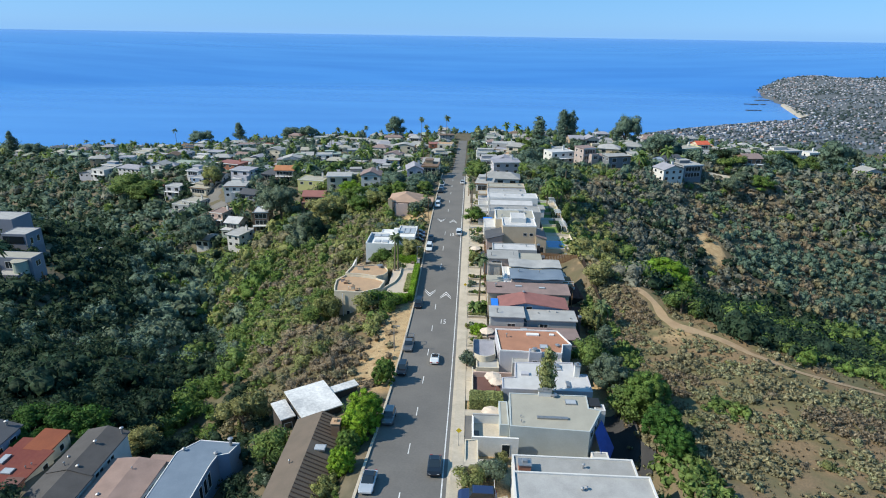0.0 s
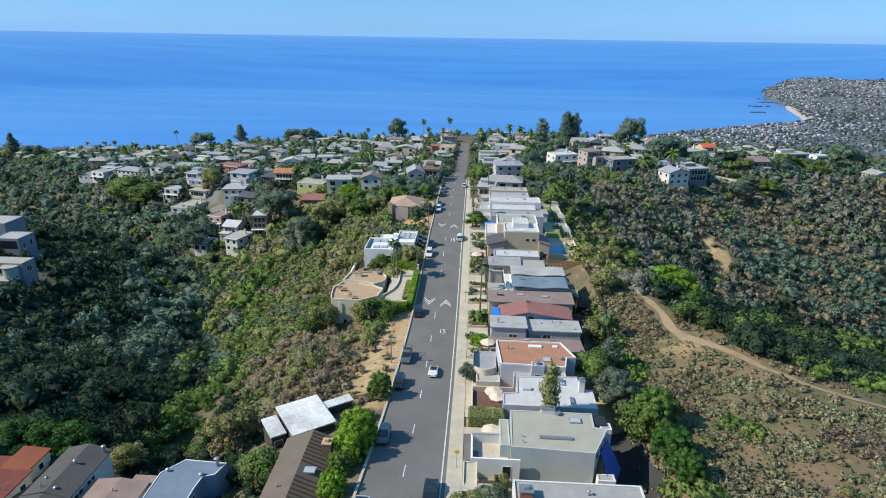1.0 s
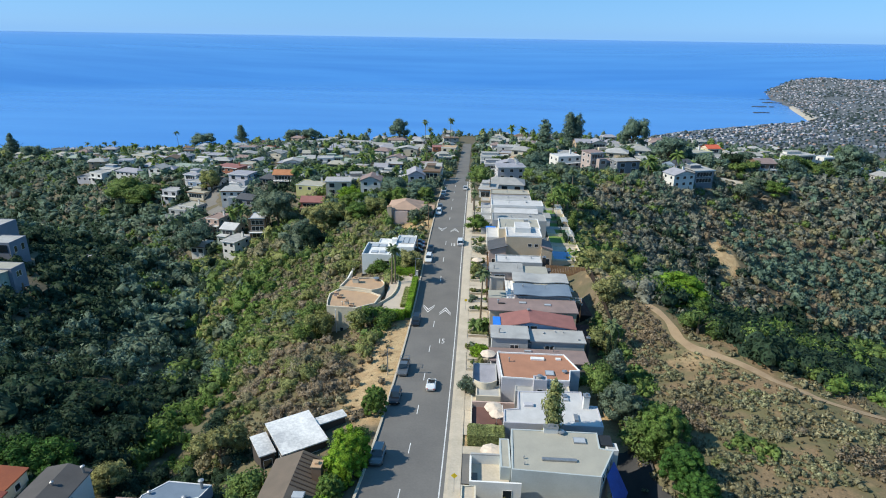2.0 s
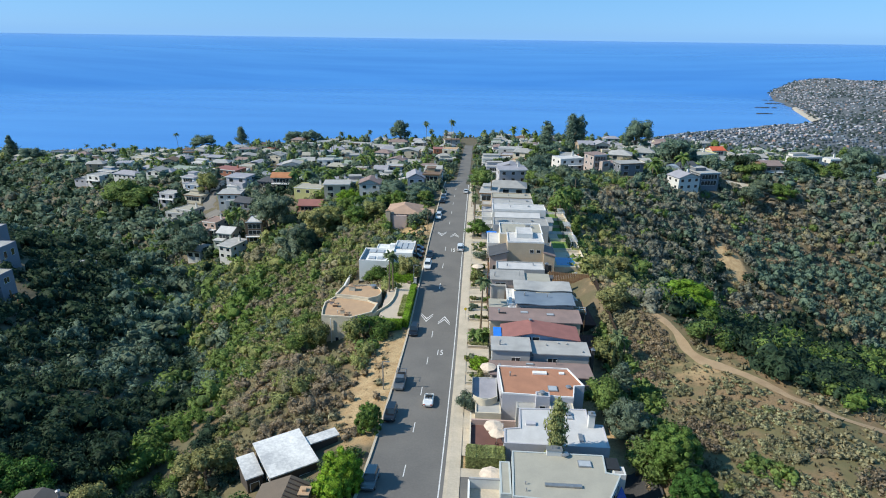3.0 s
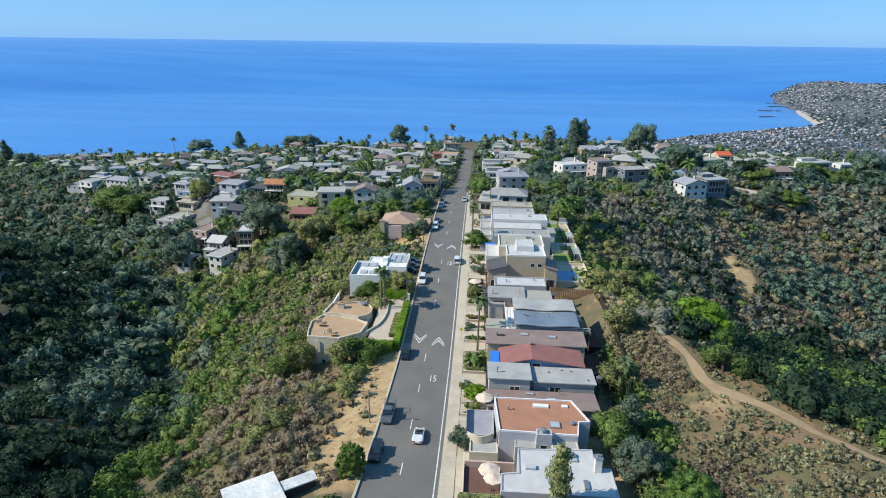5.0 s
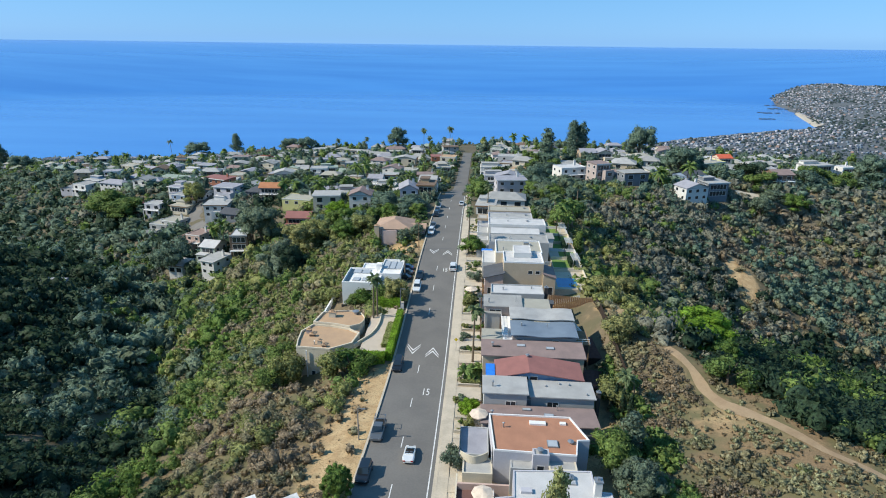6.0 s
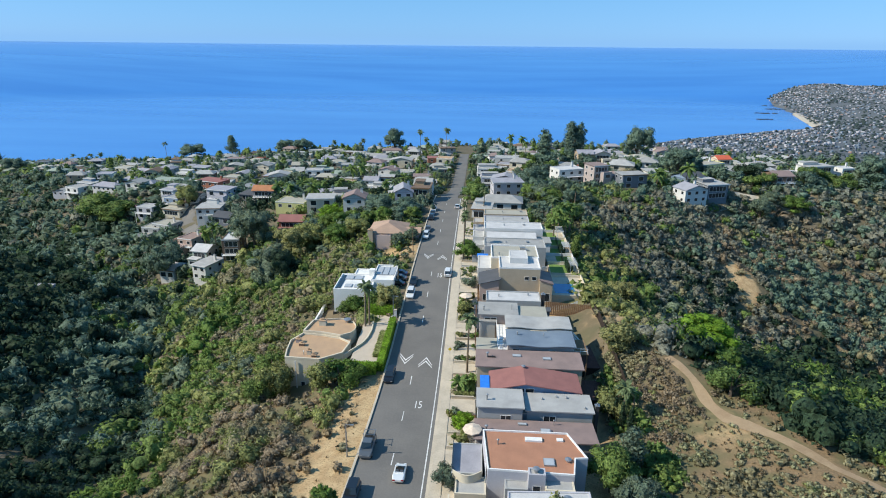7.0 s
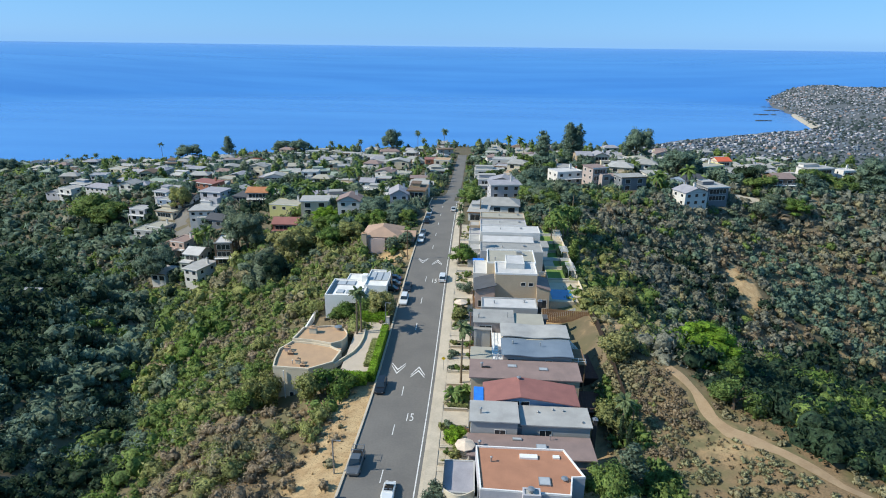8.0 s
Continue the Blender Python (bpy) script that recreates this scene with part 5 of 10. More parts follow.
h = Home(21.4, 121.3, "house under a faded rose-red gable roof", rz(121.3))
x0, xm, x1, y0, y1, e, t = 14.8, 20.4, 29.5, 117.9, 123.4, 4.75, 6.0
v = [h.loc(*q) for q in ((x0, y0, -3), (x1, y0, -3), (x1, y1, -3), (x0, y1, -3), (x0, y0, e), (xm, y0, t), (x1, y0, e), (x1, y1, e), (xm, y1, t), (x0, y1, e))]
part("wall", Shape().add(v, [(0, 1, 6, 5, 4), (1, 2, 7, 6), (2, 3, 9, 8, 7), (3, 0, 4, 9)]), WALL["blue"], h.ob)
o, k0, k1 = 0.4, (t - e) / (xm - x0), (t - e) / (x1 - xm)
edge = [(x0 - o, e - o * k0), (xm, t), (x1 + o, e - o * k1)]
v = [h.loc(a, b, c + d) for d in (0.01, 0.17) for b in (y0 - 0.35, y1 + 0.3) for a, c in edge]
part("roof", Shape().add(v, [(6, 7, 10, 9), (7, 8, 11, 10), (3, 4, 1, 0), (4, 5, 2, 1), (0, 1, 7, 6), (1, 2, 8, 7), (4, 3, 9, 10), (5, 4, 10, 11), (3, 0, 6, 9), (2, 5, 11, 8)]), ROOF["rosered"], h.ob)
h.box("porch_roof", 12.9, 14.5, 117.6, 121.9, 4.9, 5.02, TARP, "bright blue tarpaulin over a porch roof")
h.box("porch_post", 13.0, 13.15, 117.8, 117.95, -2, 4.9, WOOD)
h.box("porch_post", 13.0, 13.15, 121.5, 121.65, -2, 4.9, WOOD)
for xx in (19.6, 21.2):
    h.win(xx, y0, 4.35, 1.3, 0.8, "-y")
h.win(26, y0, 2.40, 1.4, 1.1, "-y")
h.vent(20.4, 123.0, 6.1, 0.35, 0.2)

h = Home(21.4, 127.8, "long low house with mauve-brown flat roof", rz(127.8))
h.block(12.4, 31.0, 124.9, 129.8, -3, 5.00, "beige", "mauve", 0.0, 0.35, tilt=0.2)
h.skylight(19.6, 128.3, 5.35, 1.6, 0.9)
h.skylight(25.0, 127.6, 5.35, 1.5, 0.9)
h.vent(14.2, 127.6, 5.35, 0.9, 0.16)
h.box("duct", 14.2, 15.7, 127.4, 127.65, 5.40, 5.65, DARKMETAL)
for xx in (16.5, 23.5, 27.2):
    h.win(xx, 124.9, 3.00, 1.1, 1.2, "-y")
h.win(30.0, 124.9, 0.80, 1.0, 2.1, "-y", True)
h.win(12.4, 127.8, 1.80, 2.0, 1.5, "-x")

h = Home(22, 134.6, "house with lilac-grey curved roofs and white roof deck", rz(134.6))
h.box("wall", 18.1, 30.3, 130.9, 136.6, -3, 6.0, WALL["mauve"])
h.wave(17.8, 30.7, 130.4, 136.9, 6.3, 0.13, "bluegrey", label="blue-grey rippled roof")
h.box("wall", 18.1, 30.3, 136.62, 141.6, -3, 6.5, WALL["cream"])
h.wave(17.8, 30.8, 136.7, 142.0, 6.85, 0.14, "palegrey", label="pale rippled roof")
h.block(12.4, 17.2, 131.6, 136.0, -3, 4.60, "beige", "khaki", 0.0, 0.25)
h.box("deck", 16.2, 18.1, 131.4, 142.0, 4.80, 4.95, TRIM)
h.railing(16.2, 131.4, 16.2, 142.0, 4.95, 1.0, 0.8)
h.railing(16.2, 131.4, 18.0, 131.4, 4.95, 1.0, 0.8)
for k in range(4):
    h.box("deck_chair", 16.6, 17.3, 132.2 + k * 1.1, 132.9 + k * 1.1, 4.95, 5.60, TRIM)
for xx in (19.6, 26.4):
    h.win(xx, 130.9, 4.10, 1.2, 1.3, "-y")
h.win(18.1, 134, 5.00, 1.6, 1.0, "-x")
h.vent(20, 134.4, 6.80, 0.4)
h.vent(25, 134.0, 6.80, 0.5, 0.07)
h.railing(30.4, 131.4, 33.0, 131.4, 4.70, 1.0)
h.box("deck", 30.3, 33.2, 131.2, 137.0, 4.50, 4.65, WOOD)
for yy in (131.5, 136.7):
    h.box("deck_post", 32.9, 33.1, yy - 0.1, yy + 0.1, -4, 4.50, WOOD)
for k in range(12):
    h.box("stair_tread", 31.2 + k * 0.28, 31.5 + k * 0.28, 137.6, 139.6, 4.3 - k * 0.3, 4.42 - k * 0.3, TRIM)
for yy in (137.5, 139.6):
    a, b = h.loc(31.2, yy, 5.3), h.loc(34.6, yy, 1.7)
    part("stair_rail", Shape().add([(a[0], a[1], a[2] - 0.5), (b[0], b[1], b[2] - 0.5), b, a] + [(q[0], q[1] + 0.08, q[2]) for q in ((a[0], a[1], a[2] - 0.5), (b[0], b[1], b[2] - 0.5), b, a)], [(0, 1, 2, 3), (7, 6, 5, 4), (3, 2, 6, 7), (1, 0, 4, 5), (0, 3, 7, 4), (2, 1, 5, 6)]), TRIM, h.ob)

h = Home(20.5, 145.4, "weathered grey house with two low flat roofs", rz(145.4))
h.block(12.8, 20.4, 142.9, 147.8, -3, 6.70, "mauve", "grey", 0.0, 0.35, tilt=0.15)
h.block(21.0, 26.4, 142.9, 147.6, -3, 6.40, "mauve", "khaki", 0.0, 0.3)
h.block(12.8, 16.0, 142.1, 142.88, -3, 5.40, "grey", "grey", 0.0, 0.2)
h.box("pergola_post", 11.9, 12.1, 141.6, 141.8, -2, 6.70, WOOD)
h.box("pergola_post", 11.9, 12.1, 147.2, 147.4, -2, 6.70, WOOD)
h.vent(13.6, 144.2, 7.20, 0.7, 0.12)
h.vent(19.4, 144.8, 7.20, 1.0, 0.06)
h.win(15, 142.9, 4.60, 2.4, 1.4, "-y")
h.win(24, 142.9, 3.80, 1.6, 1.2, "-y")

h = Home(20.5, 154.4, "low house with long white flat roof", rz(154.4))
h.block(14.2, 26.2, 151.4, 156.8, -2, 5.90, "grey", "white", 0.3)
h.block(11.8, 28.0, 149.8, 151.4, -2, 4.60, "slate", "slate", 0.0, 0.3)
h.vent(17, 154, 6.00, 0.5)
h.vent(23.6, 155, 6.00, 0.4)
h.chimney(26.8, 153.6, -1, 7.00, 0.8, 0.8, "dark")

h = Home(21.5, 172, "tall beige two-storey house with white boxed upper floor", rz(172))
h.block(17.4, 27.2, 164.6, 172.6, -3, 8.60, "beige", "white", 0.4, curb=TRIM)
h.block(15.6, 27.6, 172.6, 182.6, -3, 8.30, "cream", "khaki", 0.4, curb=TRIM)
h.block(20.0, 24.4, 168.4, 174.5, 7.4, 9.90, "white", "white", 0.15)
h.block(12.8, 17.4, 163.4, 170.6, -2, 4.90, "pink", "slate", 0.0, 0.35, tilt_x=0.7)
h.block(12.2, 15.6, 172.6, 182.0, -2, 5.40, "white", "white", 0.25)
h.block(27.2, 30.2, 163.8, 171, -3, 5.20, "beige", "mauve", 0.0, 0.2, tilt_x=-0.5)
for xx in (24.0, 25.8):
    h.win(xx, 164.6, 5.90, 1.0, 0.8, "-y")
h.win(29, 163.8, 0.80, 1.2, 2.0, "-y", True)
h.win(14.2, 163.4, 0.80, 1.2, 1.6, "-y", True)
h.win(12.8, 167, 2.00, 2.0, 1.5, "-x")
h.vent(24.8, 179, 8.50, 0.3, 0.25)
h.vent(17.6, 175, 8.50, 0.6, 0.12)
h.box("roof_unit", 23.2, 24.6, 179.6, 180.4, 8.36, 9.00, METAL)
h.box("blue_awning", 12.0, 15.0, 182.2, 184.4, 5.20, 5.35, TARP)

for yy, d, x1, zr, wl, rf, st in ((189.6, 8.0, 30.8, 6.8, "grey", "grey", "flat"), (197.4, 5.2, 30.6, 6.9, "white", "white", "gable"), (204.4, 7.0, 31.4, 7.4, "white", "white", "flat"),
                                  (212.0, 6.6, 28.0, 7.2, "lavender", "palegrey", "flat"), (219.6, 6.4, 28.0, 7.4, "beige", "khaki", "flat")):
    names = {"grey": "grey", "white": "white", "palegrey": "pale grey", "khaki": "khaki", "lavender": "pale lavender", "beige": "beige"}
    h = Home(21, yy, f"{names[wl]} stucco street house with {names[rf]} {'flat' if st == 'flat' else 'shallow gabled'} roof", rz(yy))
    if st == "flat":
        h.block(14.0, x1, yy - d / 2, yy + d / 2, -3, zr, wl, rf, 0.3)
    else:
        h.gable(15.0, x1 - 2, yy - d / 2, yy + d / 2, -3, zr - 0.2, 0.8, wl, rf, "x", 0.4)
        h.block(x1 - 2, x1 + 2.5, yy - d / 2, yy + d / 2, -3, zr - 1.5, wl, "grey", 0.0, 0.3)
    h.block(10.6, 13.9, yy - d / 2 + 0.5, yy + d / 2 - 0.5, -2, zr - 2.9, wl, "palegrey", 0.25)
    h.vent(20, yy, zr, 0.5)
    h.vent(26, yy + 1, zr, 0.35, 0.25)
    for xx in (17, 22, 27):
        h.win(xx, yy - d / 2 if st == "flat" or xx < 28 else yy - d / 2, zr - 2.3, 1.3, 1.1, "-y")
    h.win(10.6, yy, zr - 4.6, 1.8, 1.3, "-x")

# houses on the canyon side
h = Home(-13.2, 65, "long brown house with ribbed metal gable roof and chimney", 3.6)
h.gable(-16.9, -10.0, 48, 72.6, -3, 6.4, 1.5, "brown", "umber", "y", 0.5)
for k in range(34):
    yy = 48.6 + k * 0.72
    if 64.2 < yy < 66.6:
        continue
    lx, ly, lz = h.loc(-13.4, yy, 8.08)
    part("roof_rib", Shape().add([(lx, ly, lz), (lx, ly + 0.1, lz), (lx + 3.95, ly + 0.1, lz - 1.7), (lx + 3.95, ly, lz - 1.7), (lx, ly, lz + 0.14), (lx, ly + 0.1, lz + 0.14), (lx + 3.95, ly + 0.1, lz - 1.56), (lx + 3.95, ly, lz - 1.56)],
         [(4, 7, 6, 5), (0, 3, 7, 4), (1, 5, 6, 2), (3, 2, 6, 7), (0, 4, 5, 1)]), ROOF["darkbrown"], h.ob)
h.chimney(-10.6, 69.4, 4, 9.0, 1.2, 1.3, "brown")
h.skylight(-12.0, 65.4, 7.5, 1.6, 1.2)
h.vent(-15.4, 62.5, 7.2, 0.5, 0.08)
for yy in (54, 58, 62):
    h.win(-10.0, yy, 3.6, 1.6, 1.3, "+x")

h = Home(0, 0, "dark timber house with three bright white flat roofs", 0)
h.ob.matrix_world = pose(-17.8, 83.1, -0.7, 0, 0, 35)
# Grey blotches stand for stains and for tree shadows on the white roofs.
BRIGHT = roof_mat("stained_shaded_white", (0.80, 0.80, 0.78), (0.40, 0.41, 0.42), 0.16)
for r in (h.block(-3.3, 3.3, -4.2, 4.2, -5, 3.7, "dark", "white", 0.0, 0.25, tilt=-0.1), h.block(-6.0, -3.9, -1.6, 3.4, -5, 2.8, "dark", "white", 0.0, 0.2), h.block(3.8, 8.2, 0.4, 1.9, -5, 3.5, "dark", "white", 0.0, 0.25)):
    r.data.materials[0] = BRIGHT
h.box("carport_floor", 3.8, 9.4, -4.4, 0.2, -5, 0.9, CONCRETE)
h.box("side_wall", 3.3, 3.8, -4.0, 1.9, -5, 2.6, WALL["dark"])
for v in (-2.6, 1.0):
    h.win(-3.3, v, 0.6, 2.2, 1.9, "-x")
h.win(-1.4, -4.2, 0.6, 2.2, 1.9, "-y")
h.win(1.6, -4.2, 0.6, 1.8, 1.9, "-y")
h.win(-5, -1.6, 0.2, 1.2, 1.7, "-y")
h.win(3.8, -2, 1.0, 2.0, 1.4, "+x")

# five houses on the canyon rim below the street
h = Home(-47.4, 64, "white house with charcoal grey shingle gable roof", -2.5)
h.gable(-50.5, -44.5, 64.2, 73.4, -4, 2.25, 0.8, "white", "charcoal", "y", 0.35)
h.gable(-50.7, -44.3, 50.0, 63.85, -4, 2.1, 0.8, "white", "charcoal", "y", 0.35)
h.vent(-47.0, 69.6, 3.05, 0.5, 0.14)
h.vent(-46.6, 64.8, 2.85, 0.3, 0.13)
h.vent(-48.6, 64.9, 2.75, 0.7, 0.07)
h.vent(-49.3, 66.8, 2.6, 0.3, 0.1)
h.vent(-44.9, 72.9, 2.2, 1.3, 0.17)
for yy in (65.4, 66.4, 68.2, 69.1):
    h.win(-44.5, yy, 0.2, 0.75, 1.2, "+x")
h.win(-47.5, 73.4, -0.4, 1.8, 1.3, "+y")

h = Home(-57, 65, "cream house with faded red and orange low-pitched roof", -2.0)
h.block(-60.2, -53.9, 52.0, 69.3, -4, 1.35, "cream", "rust", 0.0, 0.3, tilt_x=-0.12)
r = h.block(-58.0, -54.4, 69.6, 74.0, -4, 1.35, "cream", "rust", 0.0, 0.3, tilt_x=-0.1, label="sun-faded orange roof end")
r.data.materials[0] = ROOF["ember"]
h.block(-60.2, -58.3, 69.3, 72.0, -4, 1.3, "cream", "rust", 0.0, 0.2)
h.skylight(-59.2, 66.8, 1.75, 1.0, 2.0)
h.skylight(-57.0, 64.6, 1.62, 1.6, 1.2)
h.vent(-54.9, 65.4, 1.5, 0.5, 0.06)
h.vent(-54.6, 66.2, 1.5, 0.4, 0.06)
h.block(-55.4, -53.3, 61.6, 62.9, -4, 2.0, "brick", "maroon", 0.0, 0.15)
h.win(-53.9, 64.6, -1.6, 0.9, 2.0, "+x", True)
h.win(-53.9, 67.6, -0.5, 1.0, 1.0, "+x")
h.win(-54.4, 72.0, -0.4, 0.9, 1.0, "+x")

h = Home(-40, 61, "pinkish low-gabled house below the street", -3.5)
h.gable(-43.6, -36.2, 50.0, 68.2, -5, 1.35, 0.45, "white", "pink", "y", 0.35)
h.block(-38.6, -35.4, 68.5, 69.9, -5, 1.0, "cream", "pink", 0.0, 0.2)
h.vent(-39.6, 66.0, 1.65, 0.55, 0.07)
h.vent(-41.6, 61.0, 1.6, 0.3, 0.14)
for yy in (62.4, 64.4, 66.6):
    h.win(-36.2, yy, -0.9, 1.3, 1.3, "+x")

h = Home(-66, 67, "dark slate-roofed house at the canyon rim", -2.0)
h.gable(-70.2, -62.2, 58.0, 74.0, -4, 2.1, 0.95, "blue", "slate", "y", 0.4)
h.vent(-63.6, 73.4, 2.2, 1.2, 0.17)
for yy in (66.0, 69.4, 72.2):
    h.win(-62.2, yy, 0.0, 1.3, 1.2, "+x")

h = Home(-30.5, 63, "house with walls blued for shade under one broad notched blue-grey roof below the street", -3.0)
# Blue stucco puts the deep shade of the pale wall into its colour.
h.plan(((-34.0, 52.0), (-28.0, 52.0), (-28.3, 66.2), (-28.1, 68.4), (-26.6, 69.0), (-25.9, 71.4), (-32.0, 71.7), (-34.3, 68.8)), -7, 2.85, "blue", "bluegrey", 0.1, 0.12, TRIM)
h.vent(-27.0, 70.8, 2.9, 1.2, 0.22)
h.vent(-28.4, 68.7, 2.9, 0.3, 0.2)
h.vent(-33.4, 69.2, 2.9, 0.35, 0.15)
for yy in (64.3, 65.7, 67.0):
    h.win(-28.22, yy - 1.5, -0.2, 0.8, 2.4, "+x", True)
h.win(-28.1, 57.0, -0.2, 1.4, 1.6, "+x")

# rounded tan house with its walled drive
h = Home(-19.8, 141.8, "pale stucco house with rounded corner and tan flat roofs", -5.2)
n = 10
arc = [(-18.5 + 4.5 * math.cos(a), 146.1 + 4.5 * math.sin(a)) for a in [math.pi * (-0.18 + 0.68 * k / n) for k in range(n + 1)]]
plans = (([(-26.4, 136.5), (-25.8, 133.5), (-18.7, 133.1), (-14.7, 136.1), (-14.0, 140.7), (-16.6, 142.5), (-20.8, 143.6), (-25.1, 144.0), (-26.8, 140.5)], -0.05), (arc + [(-24.3, 149.2), (-25.1, 144.0), (-20.8, 143.6), (-16.6, 142.5)], 0.5))
for plan, zt in plans:
    w, r, p = Shape(), Shape(), Shape()
    m = len(plan)
    cx, cy = sum(a for a, b in plan) / m, sum(b for a, b in plan) / m
    q = [h.loc(a, b, 0)[:2] for a, b in plan]
    inn = [h.loc(a + (cx - a) * 0.045, b + (cy - b) * 0.045, 0)[:2] for a, b in plan]
    lz = zt - h.z
    w.add([(a, b, -7) for a, b in q] + [(a, b, lz) for a, b in q], [(k, (k + 1) % m, m + (k + 1) % m, m + k) for k in range(m)])
    part("wall", w, WALL["cream"], h.ob)
    r.add([(a, b, lz) for a, b in q], [tuple(range(m))])
    rr = part("roof", r, ROOF["tan"], h.ob)
    p.add([(a, b, lz - 0.1) for a, b in q] + [(a, b, lz + 0.4) for a, b in q] + [(a, b, lz + 0.4) for a, b in inn] + [(a, b, lz) for a, b in inn],
          [(k, (k + 1) % m, m + (k + 1) % m, m + k) for k in range(m)] + [(m + k, m + (k + 1) % m, 2 * m + (k + 1) % m, 2 * m + k) for k in range(m)] + [(2 * m + k, 2 * m + (k + 1) % m, 3 * m + (k + 1) % m, 3 * m + k) for k in range(m)])
    part("parapet", p, WALL["cream"], rr)
h.chimney(-21.6, 147.6, 0.4, 1.7, 1.5, 1.1, "cream")
h.vent(-16.6, 149.4, 0.5, 0.7, 0.45)
h.chimney(-25.0, 140.4, -0.1, 0.75, 1.0, 0.8, "mauve")
h.chimney(-23.9, 139.0, -0.1, 0.45, 1.1, 0.7, "brown")
h.chimney(-21.4, 135.6, -0.1, 0.85, 0.8, 0.8, "cream")
h.chimney(-20.2, 134.6, -0.1, 0.35, 0.9, 0.6, "brown")
h.vent(-22.4, 135.2, -0.05, 0.8, 0.08)
h.box("entry_canopy", -18.4, -14.4, 139.2, 142.6, -0.5, -0.2, ROOF["tan"])
# Solid dark block drawn as the shade of the open entry.
h.box("entry_recess", -16.4, -14.1, 138.4, 140.9, -4.5, -0.9, WALL["dark"])
h.win(-22.3, 133.3, -6.2, 0.9, 1.1, "-y")
h.box("drain_pipe", -23.7, -23.5, 133.0, 133.2, -9.5, -0.3, TRIM)
for k in range(6):
    h.box("stair_step", -21.6 + 0.32 * k, -20.4 + 0.32 * k, 131.6, 132.9, -9.0, -7.6 + 0.28 * k, WALL["white"])
tagged(strip("driveway", -13.0, -6.9, 132.4, 154.0, 0.05, SANDSTONE, 0.5), "beige paved driveway beside a rounded house", "driveway", kind="structure")
bend = ((-10.9, 150.4), (-10.7, 146.8), (-11.0, 143.8), (-11.7, 141.3), (-13.2, 138.7), (-14.6, 136.4))
n, v = 20, []
for k in range(n + 1):
    f = 5 * k / n
    q = min(int(f), 4)
    ax, ay = (bend[q][c] + (bend[q + 1][c] - bend[q][c]) * (f - q) for c in (0, 1))
    lz = rz(ay) - 0.6
    v += [h.loc(ax - 0.14, ay, lz), h.loc(ax - 0.14, ay, lz + 1.15), h.loc(ax + 0.14, ay, lz + 1.15), h.loc(ax + 0.14, ay, lz)]
part("drive_wall", Shape().add(v, [(4 * k + a, 4 * k + b, 4 * k + 4 + b, 4 * k + 4 + a) for k in range(n) for a, b in ((0, 1), (1, 2), (2, 3))] + [(3, 2, 1, 0), (4 * n, 4 * n + 1, 4 * n + 2, 4 * n + 3)]), WALL["cream"], h.ob, "curved low cream wall edging the drive")

# white modern house with roof panels
h = Home(-16, 170, "white modern house with dark roof skylights", -2.2)
h.block(-22.8, -13.6, 162.4, 172.6, -8, 2.6, "bright", "bright", 0.35)
h.block(-14.4, -8.8, 167.6, 178.4, -8, 3.0, "bright", "bright", 0.5)
h.block(-20.0, -14.4, 172.6, 178.0, -8, 2.0, "bright", "bright", 0.3)
h.block(-13.6, -11.0, 163.6, 167.6, -8, 1.2, "bright", "palegrey", 0.0, 0.2, tilt_x=-0.3)
for xx in (-13.2, -11.55, -9.9):
    h.skylight(xx, 174.6, 3.02, 1.5, 5.6)
for xx, yy in ((-20.3, 170.4), (-18.0, 170.4)):
    h.skylight(xx, yy, 2.62, 2.1, 2.6)
for xx, yy in ((-19.6, 165.0), (-17.2, 165.0), (-15.2, 166.4)):
    h.skylight(xx, yy, 2.62, 1.8, 2.0)
h.box("solar_panel", -22.3, -21.3, 163.4, 171.8, 2.66, 2.8, GLASS)
h.box("stair_tower", -15.6, -14.2, 171.6, 173.2, -4, 4.4, WALL["bright"])
h.win(-16.6, 162.4, 0.2, 3.4, 0.8, "-y")
for xx in (-18.2, -17.2):
    h.win(xx, 162.4, -2.4, 0.6, 2.2, "-y")
h.win(-20.6, 162.4, -3.2, 1.6, 1.6, "-y")
h.win(-10.4, 167.6, 0.2, 1.8, 1.4, "-y")
h.box("terrace_rail", -22.8, -13.8, 161.0, 161.1, -3.6, -2.6, GLASS)
h.box("terrace", -22.8, -13.6, 160.9, 162.4, -8, -3.7, CONCRETE)
h.box("pool", -25.6, -20.6, 156.8, 160.9, -9, -4.2, CONCRETE)
h.box("pool_water", -25.2, -21.0, 157.2, 160.5, -4.25, -4.17, SPA, "bright turquoise pool water")
h.box("garden_wall", -26.4, -26.0, 155.6, 168.0, -9, -3.0, WALL["bright"])

# tall tan house by the street
h = Home(-15, 211, "tall pale house with pinkish-brown hipped roof and stone chimney", rz(211) - 3)
h.gable(-21.4, -10.4, 203.6, 214.6, -9, 4.4, 2.0, "blush", "dusk", "y", 0.5, 4.4)
h.gable(-10.6, -6.2, 206.0, 212.8, -5, 3.6, 1.0, "blush", "dusk", "x", 0.5)
h.chimney(-20.9, 203.0, -9, 5.4, 1.5, 1.2, "beige")
h.box("bay", -19.2, -14.6, 202.7, 203.6, -7, 3.9, WALL["blush"])
h.box("deck", -20.8, -14.4, 200.6, 202.7, -3.3, -3.1, WOOD)
for xx in (-20.4, -17.6, -14.8):
    h.box("deck_post", xx - 0.12, xx + 0.12, 200.8, 201.04, -7, -3.3, WOOD)
h.railing(-20.8, 200.7, -14.4, 200.7, -3.1, 1.0, 0.9, WOOD)
